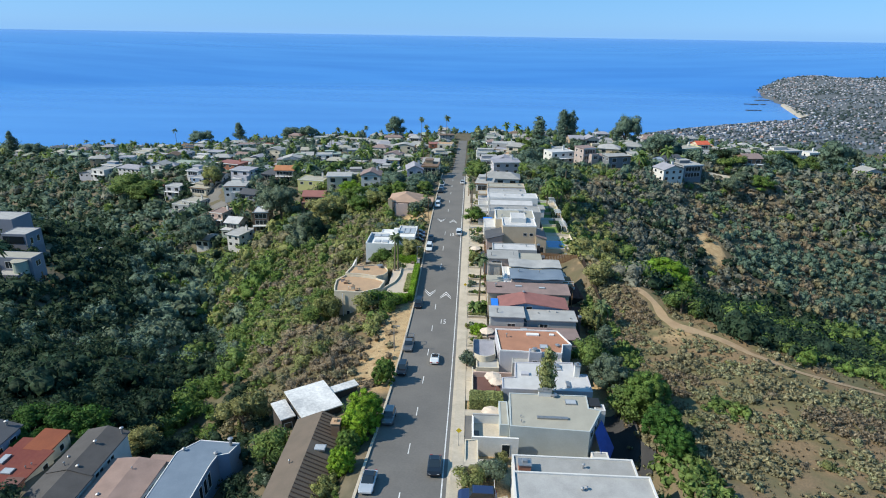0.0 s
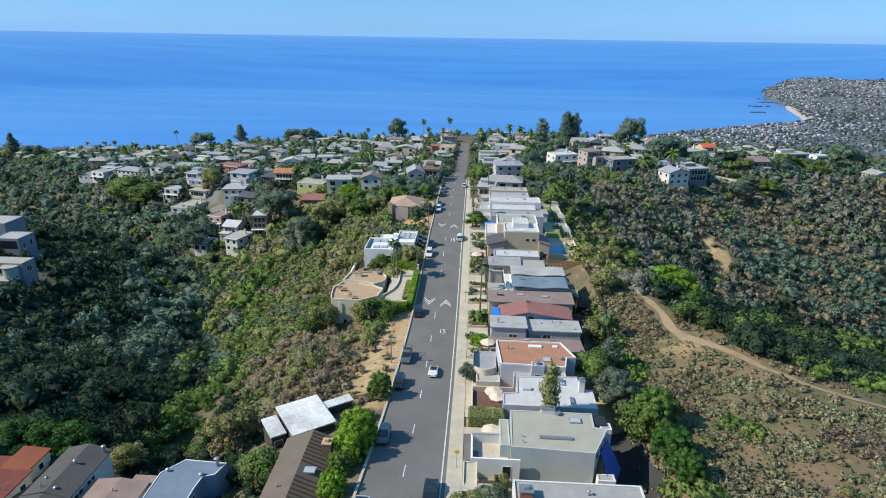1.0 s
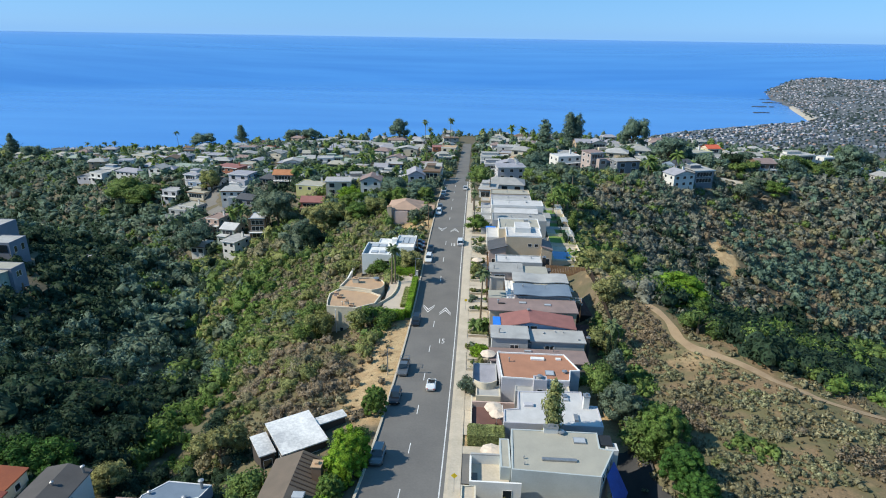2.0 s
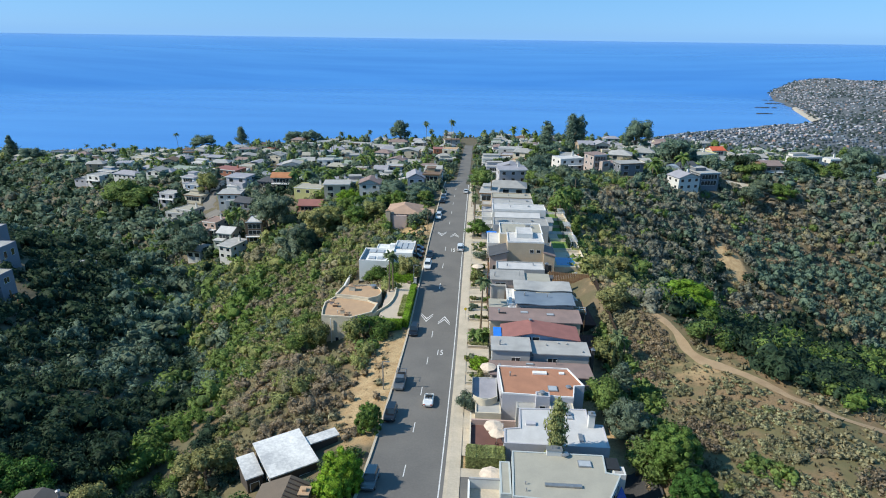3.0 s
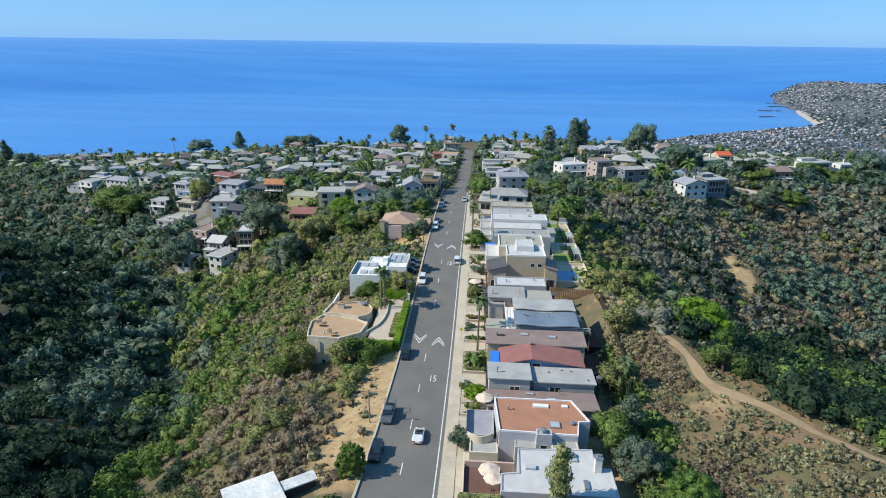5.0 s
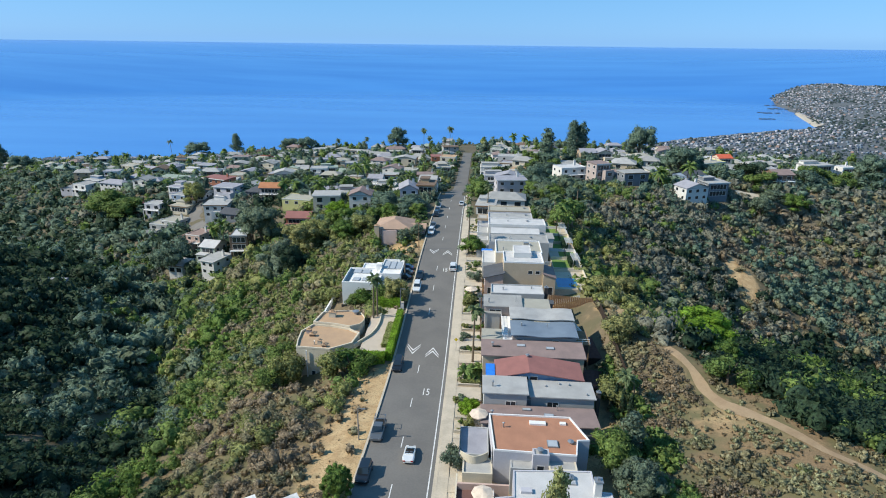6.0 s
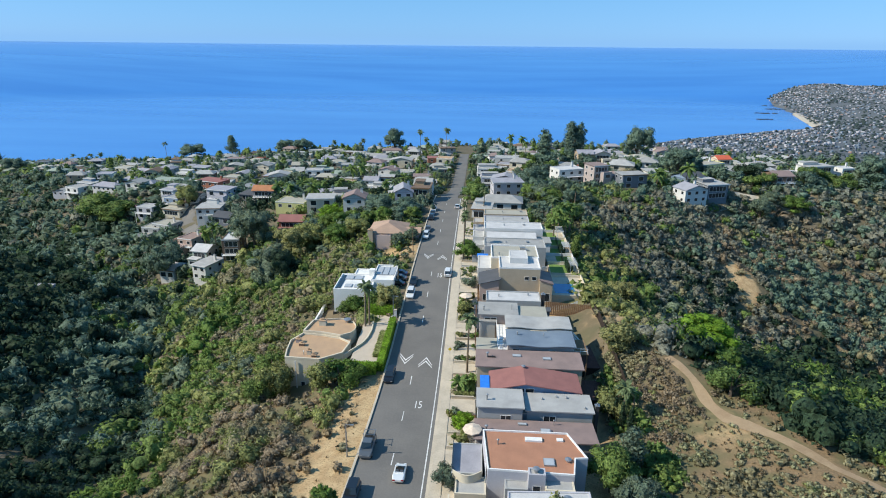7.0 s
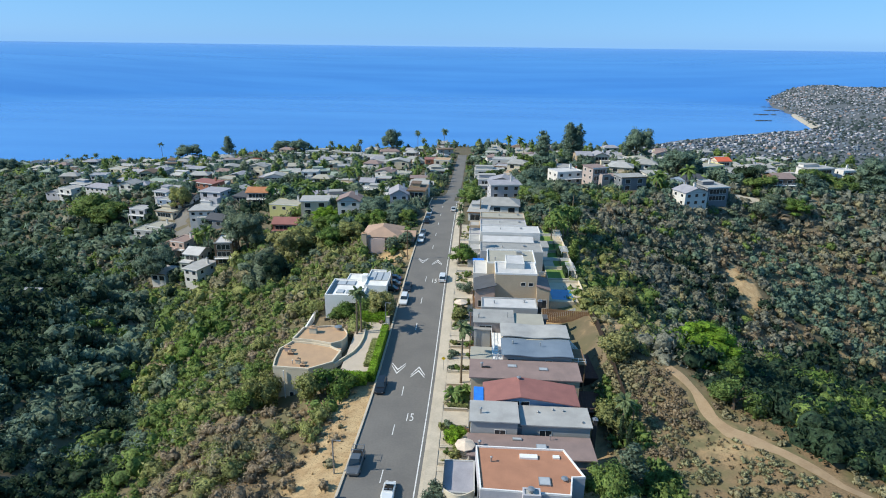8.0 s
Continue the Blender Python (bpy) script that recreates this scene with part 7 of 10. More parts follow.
home(310.4, 423.9, 14.0, 8.7, 1, "gable", "grey", "palegrey", -8)
home(-291.4, 453.7, 11.1, 9.2, 1, "gable", "sage", "palegrey", -14)
home(-266.8, 450.6, 9.2, 9.5, 1, "hip", "cream", "lilac", -14)
home(-217.9, 450.4, 11.9, 9.9, 2, "hip", "grey", "lilac", -8)
home(-191.7, 451.0, 11.3, 8.4, 2, "flat", "grey", "lilac", -8)
home(-168.2, 447.5, 13.4, 9.5, 1, "gable", "cream", "mauve", -14)
home(-144.9, 450.3, 12.6, 9.7, 2, "gable", "cream", "grey", -8)
home(-119.6, 446.1, 11.5, 9.7, 1, "gable", "brown", "palegrey", 12)
home(-100.6, 452.9, 12.4, 8.5, 1, "flat", "grey", "green", 12)
home(-65.5, 446.1, 9.4, 10.0, 1, "hip", "beige", "khaki", 12)
home(-16.5, 450.9, 11.2, 8.9, 1, "hip", "mauve", "grey", -8)
home(27.3, 455.3, 11.1, 10.0, 1, "hip", "grey", "grey", -14)
home(53.7, 447.7, 11.9, 9.8, 1, "hip", "grey", "palegrey", 12)
home(81.9, 446.1, 10.1, 8.1, 1, "hip", "tan", "khaki", -8)
home(107.2, 454.7, 13.9, 9.6, 2, "hip", "sage", "grey", -8)
home(124.9, 454.5, 12.0, 9.7, 2, "hip", "mauve", "khaki", 12)
home(153.7, 452.7, 13.7, 8.2, 1, "hip", "cream", "grey", -14)
home(179.9, 447.7, 10.0, 9.0, 1, "flat", "brown", "khaki", -14)
home(203.7, 448.4, 12.8, 8.2, 1, "gable", "grey", "lilac", 12)
home(228.8, 450.3, 11.9, 9.9, 1, "hip", "grey", "mauve", -14)
home(256.7, 450.5, 9.6, 9.6, 1, "hip", "grey", "khaki", -8)
home(279.0, 455.2, 11.8, 9.3, 1, "hip", "mauve", "grey", 6)
home(306.3, 456.0, 11.7, 8.7, 1, "flat", "mauve", "palegrey", -14)
home(-321.0, 475.4, 13.4, 9.8, 2, "hip", "sage", "green", -8)
home(-293.0, 475.3, 11.0, 9.1, 1, "hip", "mauve", "lilac", -14)
home(-267.9, 478.1, 13.3, 9.0, 2, "flat", "cream", "khaki", -14)
home(-147.6, 474.1, 12.6, 8.1, 1, "hip", "cream", "khaki", -14)
home(-89.2, 478.6, 10.2, 9.1, 1, "flat", "grey", "grey", 12)
home(-65.0, 471.2, 12.1, 10.0, 2, "hip", "white", "mauve", -14)
home(24.6, 473.5, 10.2, 9.7, 1, "flat", "white", "mauve", 12)
home(80.2, 469.5, 9.6, 9.7, 1, "hip", "beige", "brown", 6)
home(104.7, 473.7, 10.2, 8.2, 2, "hip", "cream", "grey", 12)
home(181.2, 472.3, 13.3, 9.5, 2, "hip", "tan", "brown", 12)
home(205.2, 470.9, 13.4, 8.5, 1, "gable", "tan", "lilac", -14)
home(226.6, 479.0, 10.2, 9.5, 1, "hip", "white", "palegrey", -8)
home(254.6, 477.8, 9.8, 9.5, 1, "flat", "tan", "lilac", 12)
home(278.5, 472.5, 10.1, 9.5, 1, "hip", "sage", "grey", 12)
home(307.1, 469.1, 11.3, 8.5, 1, "hip", "white", "palegrey", -14)
home(-342.0, 493.0, 12.7, 8.2, 2, "flat", "cream", "palegrey", 12)
home(-315.5, 493.8, 9.5, 8.4, 1, "hip", "brown", "lilac", -14)
home(-297.6, 499.6, 10.5, 9.2, 1, "hip", "mauve", "grey", -8)
home(-267.5, 496.4, 11.7, 9.1, 1, "gable", "cream", "mauve", -14)
home(-244.8, 498.6, 11.9, 9.4, 1, "gable", "white", "grey", -14)
home(-219.3, 492.8, 10.2, 9.2, 1, "hip", "beige", "lilac", 6)
home(-145.3, 498.3, 9.4, 9.2, 1, "hip", "lavender", "khaki", -8)
home(-118.2, 501.5, 12.9, 9.0, 1, "flat", "grey", "lilac", 12)
home(-100.0, 494.2, 11.9, 9.8, 1, "hip", "cream", "khaki", 12)
home(27.3, 500.3, 12.5, 9.8, 1, "hip", "sage", "mauve", -14)
home(55.3, 501.0, 13.0, 8.1, 1, "hip", "sage", "grey", -14)
home(76.2, 498.5, 11.8, 9.6, 1, "hip", "sage", "khaki", -8)
home(104.2, 493.9, 12.2, 8.9, 1, "gable", "beige", "khaki", -14)
home(160.9, 500.3, 13.8, 8.3, 2, "hip", "grey", "grey", -8)
home(182.3, 494.8, 13.8, 9.6, 1, "flat", "tan", "khaki", -8)
home(207.7, 492.6, 9.1, 9.1, 2, "hip", "cream", "palegrey", -8)
home(234.8, 499.2, 11.4, 9.8, 2, "hip", "grey", "grey", -8)
home(257.0, 496.0, 10.9, 8.7, 1, "gable", "brown", "grey", 6)
home(276.3, 492.3, 13.2, 9.6, 1, "gable", "tan", "lilac", -14)
home(302.7, 492.7, 13.0, 9.5, 1, "gable", "cream", "grey", -14)
home(-396.7, 520.6, 13.1, 10.0, 1, "hip", "tan", "green", 12)
home(-366.4, 521.0, 11.3, 8.4, 2, "hip", "white", "khaki", -14)
home(-289.6, 523.4, 14.0, 8.8, 2, "flat", "white", "palegrey", -8)
home(-266.3, 523.8, 10.5, 8.6, 1, "hip", "white", "slate", 6)
home(-243.6, 516.5, 11.8, 8.3, 2, "flat", "white", "brown", 6)
home(-218.9, 519.9, 13.6, 9.7, 1, "hip", "grey", "lilac", -8)
home(-193.7, 519.5, 13.4, 8.6, 2, "flat", "sage", "mauve", 6)
home(-174.6, 518.0, 13.6, 8.6, 1, "hip", "cream", "khaki", -8)
home(-114.4, 521.6, 12.1, 8.2, 1, "hip", "mauve", "lilac", 12)
home(-92.6, 524.4, 11.3, 9.4, 1, "flat", "lavender", "palegrey", -8)
home(-69.3, 522.1, 13.9, 8.3, 1, "hip", "white", "lilac", 12)
home(-39.5, 518.4, 12.4, 8.4, 1, "hip", "brown", "grey", -14)
home(-17.7, 520.0, 12.5, 8.9, 1, "hip", "tan", "grey", -14)
home(26.3, 517.6, 12.4, 9.9, 2, "flat", "sage", "grey", -14)
home(55.9, 522.5, 13.2, 9.7, 1, "gable", "white", "mauve", -14)
home(83.4, 521.8, 11.0, 9.5, 1, "hip", "white", "lilac", -14)
home(151.5, 520.2, 11.9, 8.4, 1, "hip", "grey", "green", 12)
home(176.6, 516.9, 14.0, 8.7, 1, "hip", "cream", "palegrey", 6)
home(203.3, 515.5, 12.7, 8.8, 1, "flat", "grey", "grey", 6)
home(234.5, 522.1, 13.6, 8.8, 1, "gable", "cream", "brown", 6)
home(252.7, 519.1, 11.0, 9.0, 1, "hip", "sage", "khaki", 12)
home(278.2, 521.6, 11.3, 8.1, 1, "flat", "cream", "lilac", 6)
home(303.3, 518.1, 11.0, 9.9, 1, "hip", "beige", "grey", 12)
home(-421.4, 543.6, 12.6, 9.7, 2, "hip", "grey", "khaki", -8)
home(-393.4, 544.2, 9.3, 8.7, 1, "flat", "white", "grey", -14)
home(-349.6, 540.5, 10.3, 8.4, 1, "flat", "beige", "grey", -14)
home(-291.8, 540.9, 12.9, 9.5, 1, "gable", "brown", "lilac", -8)
home(-268.4, 540.1, 10.3, 8.8, 1, "gable", "mauve", "palegrey", -8)
home(-250.2, 545.4, 12.5, 9.7, 2, "hip", "white", "grey", 6)
home(-215.5, 542.9, 10.8, 8.5, 1, "hip", "tan", "grey", 12)
home(-200.6, 539.1, 13.8, 8.5, 1, "flat", "tan", "lilac", -8)
home(-43.9, 543.7, 9.7, 9.5, 2, "hip", "mauve", "palegrey", -8)
home(-15.3, 543.3, 13.3, 8.2, 2, "flat", "grey", "brown", 12)
home(35.0, 544.5, 12.7, 9.1, 1, "hip", "mauve", "palegrey", -14)
home(49.8, 544.3, 12.3, 9.1, 1, "hip", "sage", "khaki", 6)
home(84.1, 545.8, 12.2, 9.9, 1, "hip", "cream", "palegrey", 12)
home(99.5, 541.9, 10.6, 9.7, 1, "flat", "sage", "slate", -14)
home(129.2, 545.6, 11.9, 9.8, 1, "gable", "beige", "lilac", -8)
home(154.3, 544.5, 13.3, 8.2, 1, "hip", "white", "grey", 12)
home(176.0, 546.9, 10.5, 8.3, 1, "gable", "white", "palegrey", 12)
home(226.2, 547.4, 10.6, 8.3, 1, "hip", "tan", "tan", 6)
home(253.7, 541.5, 9.7, 8.2, 1, "hip", "grey", "green", -14)
home(-421.2, 564.7, 13.9, 9.3, 2, "gable", "grey", "green", -8)
home(-389.9, 566.5, 9.5, 9.4, 1, "hip", "mauve", "khaki", 6)
home(-375.2, 563.8, 9.6, 8.1, 2, "hip", "white", "mauve", -8)
home(-350.5, 564.0, 11.6, 8.1, 1, "hip", "cream", "green", 6)
home(-318.6, 565.2, 11.0, 8.7, 2, "flat", "cream", "slate", 6)
home(-290.5, 562.7, 13.2, 8.6, 1, "gable", "grey", "khaki", 12)
home(-264.4, 562.7, 11.7, 8.3, 1, "flat", "white", "mauve", -8)
home(-240.9, 569.8, 11.1, 8.9, 1, "hip", "white", "brown", 12)
home(-218.0, 565.6, 11.3, 8.5, 2, "hip", "white", "grey", 12)
home(-194.5, 561.9, 11.1, 9.0, 1, "hip", "beige", "slate", -8)
home(-171.3, 564.2, 12.5, 8.4, 1, "gable", "grey", "palegrey", -14)
home(-95.0, 563.4, 13.6, 9.8, 1, "hip", "tan", "grey", 12)
home(-66.7, 565.1, 11.3, 8.3, 1, "flat", "tan", "khaki", 6)
home(-18.4, 565.8, 11.6, 8.3, 1, "gable", "grey", "lilac", 12)
home(30.4, 566.9, 9.2, 8.0, 1, "hip", "sage", "grey", 12)
home(53.0, 565.2, 12.5, 9.8, 1, "gable", "lavender", "grey", 6)
home(74.9, 564.9, 9.9, 8.6, 1, "gable", "tan", "slate", -8)
home(108.5, 565.4, 10.1, 9.9, 1, "hip", "cream", "grey", 6)
home(131.6, 564.9, 10.0, 9.6, 1, "hip", "white", "lilac", -14)
home(152.8, 569.3, 13.5, 8.8, 1, "flat", "cream", "brown", 12)
home(174.5, 564.2, 12.9, 8.7, 2, "gable", "grey", "mauve", 6)
home(256.3, 562.3, 11.9, 8.6, 1, "flat", "tan", "lilac", -8)
home(279.3, 569.8, 12.9, 9.9, 1, "flat", "grey", "khaki", 12)
home(-419.0, 588.7, 13.1, 9.1, 2, "flat", "grey", "slate", 6)
home(-389.9, 587.5, 11.5, 8.4, 2, "gable", "cream", "grey", -8)
home(-365.2, 589.2, 13.4, 9.1, 2, "hip", "grey", "lilac", 12)
home(-340.1, 592.8, 10.7, 10.0, 1, "hip", "sage", "brown", 12)
home(-267.1, 593.6, 9.6, 9.5, 2, "hip", "grey", "palegrey", -14)
home(-248.1, 586.6, 9.9, 9.5, 1, "gable", "grey", "lilac", 6)
home(-219.2, 584.7, 10.0, 9.1, 1, "flat", "tan", "palegrey", 6)
home(-195.5, 587.2, 9.8, 8.5, 1, "flat", "cream", "palegrey", -8)
home(-164.3, 590.1, 13.4, 8.7, 1, "hip", "sage", "slate", -8)
home(-121.6, 584.8, 13.4, 8.6, 1, "gable", "cream", "khaki", -8)
home(-48.8, 593.6, 11.3, 9.4, 1, "gable", "grey", "lilac", -14)
home(-20.5, 590.6, 9.3, 9.3, 1, "hip", "white", "grey", -14)
home(26.8, 593.8, 12.6, 8.2, 1, "flat", "cream", "khaki", -14)
home(50.6, 593.7, 12.0, 8.3, 1, "hip", "cream", "brown", 6)
home(76.8, 588.4, 10.9, 8.2, 1, "flat", "white", "mauve", -14)
home(103.3, 588.5, 9.1, 9.0, 1, "flat", "tan", "lilac", -8)
home(134.8, 587.1, 13.4, 8.8, 2, "hip", "sage", "lilac", 6)
home(155.9, 584.3, 12.0, 9.8, 1, "gable", "lavender", "grey", 6)
home(181.2, 592.3, 10.4, 8.3, 2, "gable", "cream", "mauve", 6)
home(200.2, 587.6, 11.2, 9.3, 1, "flat", "grey", "green", -8)
home(233.4, 584.4, 13.6, 8.5, 1, "hip", "brown", "lilac", 6)
home(260.8, 587.8, 12.8, 9.8, 1, "hip", "beige", "grey", -14)
home(280.3, 591.9, 9.2, 8.3, 1, "hip", "sage", "green", -14)
home(308.0, 587.1, 9.2, 8.1, 1, "hip", "mauve", "green", 6)
home(-421.6, 612.7, 9.1, 9.2, 1, "hip", "beige", "lilac", -14)
home(-392.7, 608.5, 12.2, 9.2, 1, "flat", "beige", "khaki", 12)
home(-374.6, 614.0, 13.0, 8.7, 1, "hip", "grey", "tan", -14)
home(-345.6, 608.9, 11.9, 10.0, 1, "hip", "sage", "lilac", 6)
home(-318.2, 612.5, 13.4, 9.5, 1, "gable", "tan", "palegrey", -8)
home(-296.5, 616.9, 13.3, 9.3, 1, "hip", "white", "brown", -8)
home(-275.0, 613.5, 11.0, 8.1, 1, "hip", "cream", "palegrey", -14)
home(-216.3, 613.9, 10.1, 8.2, 1, "gable", "beige", "brown", -8)
home(-197.2, 608.6, 10.8, 9.5, 1, "hip", "beige", "khaki", -8)
home(-174.5, 607.5, 13.0, 9.5, 2, "hip", "beige", "mauve", -14)
home(-140.8, 616.1, 9.9, 8.1, 1, "flat", "white", "khaki", 12)
home(-121.0, 612.3, 10.3, 9.4, 1, "flat", "cream", "grey", -8)
home(-90.4, 614.0, 13.7, 8.4, 1, "hip", "sage", "grey", -14)
home(-70.0, 607.4, 11.6, 8.8, 1, "hip", "cream", "grey", -14)
home(-40.6, 610.5, 12.1, 8.8, 1, "hip", "cream", "green", -14)
home(-20.5, 612.3, 11.2, 8.9, 2, "hip", "mauve", "grey", -8)
home(34.4, 616.8, 12.2, 8.1, 1, "flat", "mauve", "palegrey", 12)
home(56.8, 611.3, 11.8, 9.5, 1, "gable", "white", "grey", 12)
home(82.2, 607.2, 10.9, 8.6, 1, "hip", "tan", "grey", -8)
home(110.6, 607.8, 11.7, 8.7, 1, "flat", "beige", "khaki", -8)
home(134.8, 608.1, 13.3, 8.6, 1, "gable", "tan", "tan", 12)
home(159.7, 612.8, 9.5, 8.7, 1, "gable", "brown", "slate", -14)
home(180.4, 609.0, 11.5, 10.0, 1, "hip", "brown", "lilac", 6)
home(207.1, 610.7, 11.6, 9.9, 1, "hip", "mauve", "lilac", 6)
home(231.3, 615.4, 10.7, 10.0, 2, "hip", "grey", "grey", 12)
home(254.4, 614.0, 11.1, 8.2, 1, "gable", "white", "khaki", 6)
home(282.3, 609.3, 10.3, 9.5, 1, "hip", "cream", "palegrey", 6)
home(307.7, 614.9, 12.6, 9.9, 1, "gable", "brown", "palegrey", 12)


# ---- front gardens, hedges, street things ----
for k, (y0, y1) in enumerate(((63.5, 65.5), (79.0, 81.2), (92.5, 96), (106, 107.4), (118.1, 122.7), (131.3, 135.4), (137.7, 140.6), (142.3, 144.6), (147.1, 149.3), (149.7, 151.9), (166.4, 169), (171, 174), (183, 186), (192, 195), (205, 208))):
    tagged(strip("driveway", 7.7, 12.2, y0, y1, 0.1, CONCRETE, 0.4), "pale concrete driveway crossing a front garden", "driveway", kind="structure")
hedge(8.5, 13.8, 81.4, 84.2, 2.3, LEAF_OLIVE, "thick dark green hedge between two front terraces", rz(82.8), 1)
hedge(-7.1, -5.7, 131.6, 150.2, 2.0, LEAF_BRIGHT, "bright green clipped hedge along the kerb", rz(141) , 2)
hedge(-13.4, -7.1, 130.2, 131.9, 1.9, LEAF_BRIGHT, "bright green clipped hedge across a driveway front", rz(131), 3)
hedge(-12.6, -6.75, 154.2, 155.8, 1.9, LEAF_BRIGHT, "bright green clipped hedge beside a driveway", rz(155), 4)
hedge(-8.6, -6.9, 136.5, 146.0, 0.9, LEAF_OLIVE, "low olive planting beside a driveway", rz(141), 5)
for k, (x, y) in enumerate(((7.95, 117.5), (8.9, 117.6), (9.0, 110.6), (10.4, 110.2), (8.5, 136.6), (10.0, 136.4), (11.6, 137.0), (8.7, 141.4), (11.5, 141.4), (8.6, 145.8), (10.2, 146.0), (11.6, 145.6),
                            (8.4, 153.4), (10.0, 154.2), (11.4, 153.2), (8.8, 156.4), (10.6, 157.2), (8.5, 159.6), (10.2, 160.6), (11.6, 158.8), (9.2, 163.0), (10.9, 163.8), (8.8, 178), (10.6, 179.6), (9.2, 199), (10.8, 201), (8.8, 216), (10.4, 219))):
    tree(x, y, (1.3, 1.7, 1.1, 2.0)[k % 4], "garden", (LEAF_OLIVE, LEAF_GREY, LEAF_GREEN)[k % 3], "small rounded shrub in a street-side garden", k, 1.2, "garden_shrub")
tree(20.8, 83.0, 13.2, "column", LEAF_POPLAR, "slender yellow-green tree between two flat-roofed houses", 1, 0.56, z=rz(83) - 1.5)


tagged(strip("side_drive", 7.75, 9.9, 71.2, 80.4, 0.06, ASPHALT, 3.0), "dark sloping asphalt drive beside a walled terrace", "driveway", kind="structure")
ob = thing("planter", pose(8.7, 66.6, rz(66.6)), "low cream stucco planter beside the sidewalk", "planter")
part("wall", Shape().box(-0.95, 0.95, -3.0, -2.8, -1.2, 0.6).box(-0.95, 0.95, 2.8, 3.0, -1.2, 0.35).box(-0.95, -0.75, -2.8, 2.8, -1.2, 0.5).box(0.75, 0.95, -2.8, 2.8, -3.5, 0.5), WALL["cream"], ob)
part("soil", Shape().box(-0.75, 0.75, -2.8, 2.8, -1.2, 0.25), CONCRETE, ob, "pale gravel filling")
for k, (sx, sy, sh) in enumerate(((8.6, 61.6, 1.7), (9.8, 60.4, 2.2), (10.6, 62.4, 2.0), (11.8, 63.4, 2.6), (9.2, 58.6, 1.8), (12.4, 66.2, 2.4), (11.2, 65.4, 1.6), (12.8, 69.2, 1.9))):
    tree(sx, sy, sh, "shrub", (LEAF_OLIVE, LEAF_LIME, LEAF_GREY)[k % 3], "olive shrub filling a small front yard", k, 1.2, name="shrub", group="front yard shrubs")

# planting beds and low walls between the driveways
SOIL = mat("garden_soil", (0.50, 0.44, 0.34), (0.40, 0.34, 0.25), 0.9, 0.95, 0.2)
g = np.random.default_rng(21)
bp = []
for k, (y0, y1) in enumerate(((107.6, 111.6), (112.0, 117.9), (123.0, 131.0), (135.6, 137.5), (140.8, 142.1), (144.8, 146.9), (152.1, 166.2), (174.4, 182.6), (186.4, 191.6), (195.4, 204.6), (208.5, 215.0))):
    tagged(strip("planting_bed", 7.9, 11.9, y0, y1, 0.075, SOIL, 0.4), "sandy bed with low planting beside the sidewalk", "garden bed", kind="structure")
    for yy in (y0, y1):
        ob = thing("garden_wall", pose(9.9, yy, rz(yy)), "low cream stucco wall between front gardens", "wall", "front garden walls")
        part("wall", Shape().box(-2.0, 2.0, -0.1, 0.1, -0.4, 0.55), WALL[("cream", "white", "beige")[k % 3]], ob)
        part("coping", Shape().box(-2.05, 2.05, -0.14, 0.14, 0.55, 0.62), CONCRETE, ob)
    n = int((y1 - y0) * (3.0 if y0 > 150 else 1.1))
    bp.append(np.column_stack([g.uniform(8.2, 11.6, n), g.uniform(y0 + 0.3, y1 - 0.3, n)]))
bp = np.concatenate(bp)
bp = np.column_stack([bp, road_z(bp[:, 1])])
hedge(8.6, 12.0, 123.6, 124.5, 0.7, LEAF_OLIVE, "low olive hedge edging a garden of small palms", rz(124), 7)
cover_t = [bush_template(60 + s, 60, 0.2) for s in range(4)]
which = g.integers(0, 4, len(bp))
for k, (m, word) in enumerate(((LEAF_OLIVE, "olive"), (LEAF_GREEN, "green"), (LEAF_SAGE, "silvery"), (LEAF_LIME, "yellow-green"))):
    scatter("garden_planting", f"low {word} plants in the front garden beds", "plants", cover_t, m, bp[which == k], g.uniform(0.3, 0.8, int((which == k).sum())), k)


def pole(x, y, h, label, arm=0.0, name="utility_pole"):
    ob = thing(name, pose(x, y, float(height(x, y)) - 0.2), label, "pole")
    part("post", tube([(0, 0, 0), (0, 0, h)], [0.13, 0.09], 7), WOOD if name == "utility_pole" else METAL, ob)
    if arm:
        part("arm", Shape().box(0, arm, -0.04, 0.04, h - 0.1, h), METAL, ob)
        part("lamp_head", Shape().box(arm - 0.3, arm + 0.3, -0.12, 0.12, h - 0.16, h - 0.04), METAL, ob)
    else:
        part("crossarm", Shape().box(-0.9, 0.9, -0.05, 0.05, h - 0.6, h - 0.48), WOOD, ob)


pole(-6.9, 104.5, 6.0, "thin wooden pole on the bare bank", 0.9, "street_lamp")
pole(-6.6, 152.0, 6.4, "slim street lamp pole beside a hedge", 0.9, "street_lamp")
pole(-6.4, 191.0, 9.0, "wooden utility pole beside the street")
pole(7.0, 222.0, 9.0, "wooden utility pole beside the sidewalk")


def road_sign(x, y, face, label):
    ob = thing("road_sign", pose(x, y, float(road_z(y)) + 0.14), label, "sign")
    part("post", tube([(0, 0, 0), (0, 0, 2.6)], [0.035, 0.035], 6), METAL, ob)
    d = 0.42
    part("plate", Shape().add([(0, -0.03, 2.6 - d), (d, -0.03, 2.6), (0, -0.03, 2.6 + d), (-d, -0.03, 2.6), (0, -0.06, 2.6 - d), (d, -0.06, 2.6), (0, -0.06, 2.6 + d), (-d, -0.06, 2.6)],
         [(3, 2, 1, 0), (4, 5, 6, 7), (0, 1, 5, 4), (1, 2, 6, 5), (2, 3, 7, 6), (3, 0, 4, 7)]), face, ob)


SIGN_YELLOW = mat("sign_yellow", (0.75, 0.55, 0.03), None, 2, 0.5, 0)
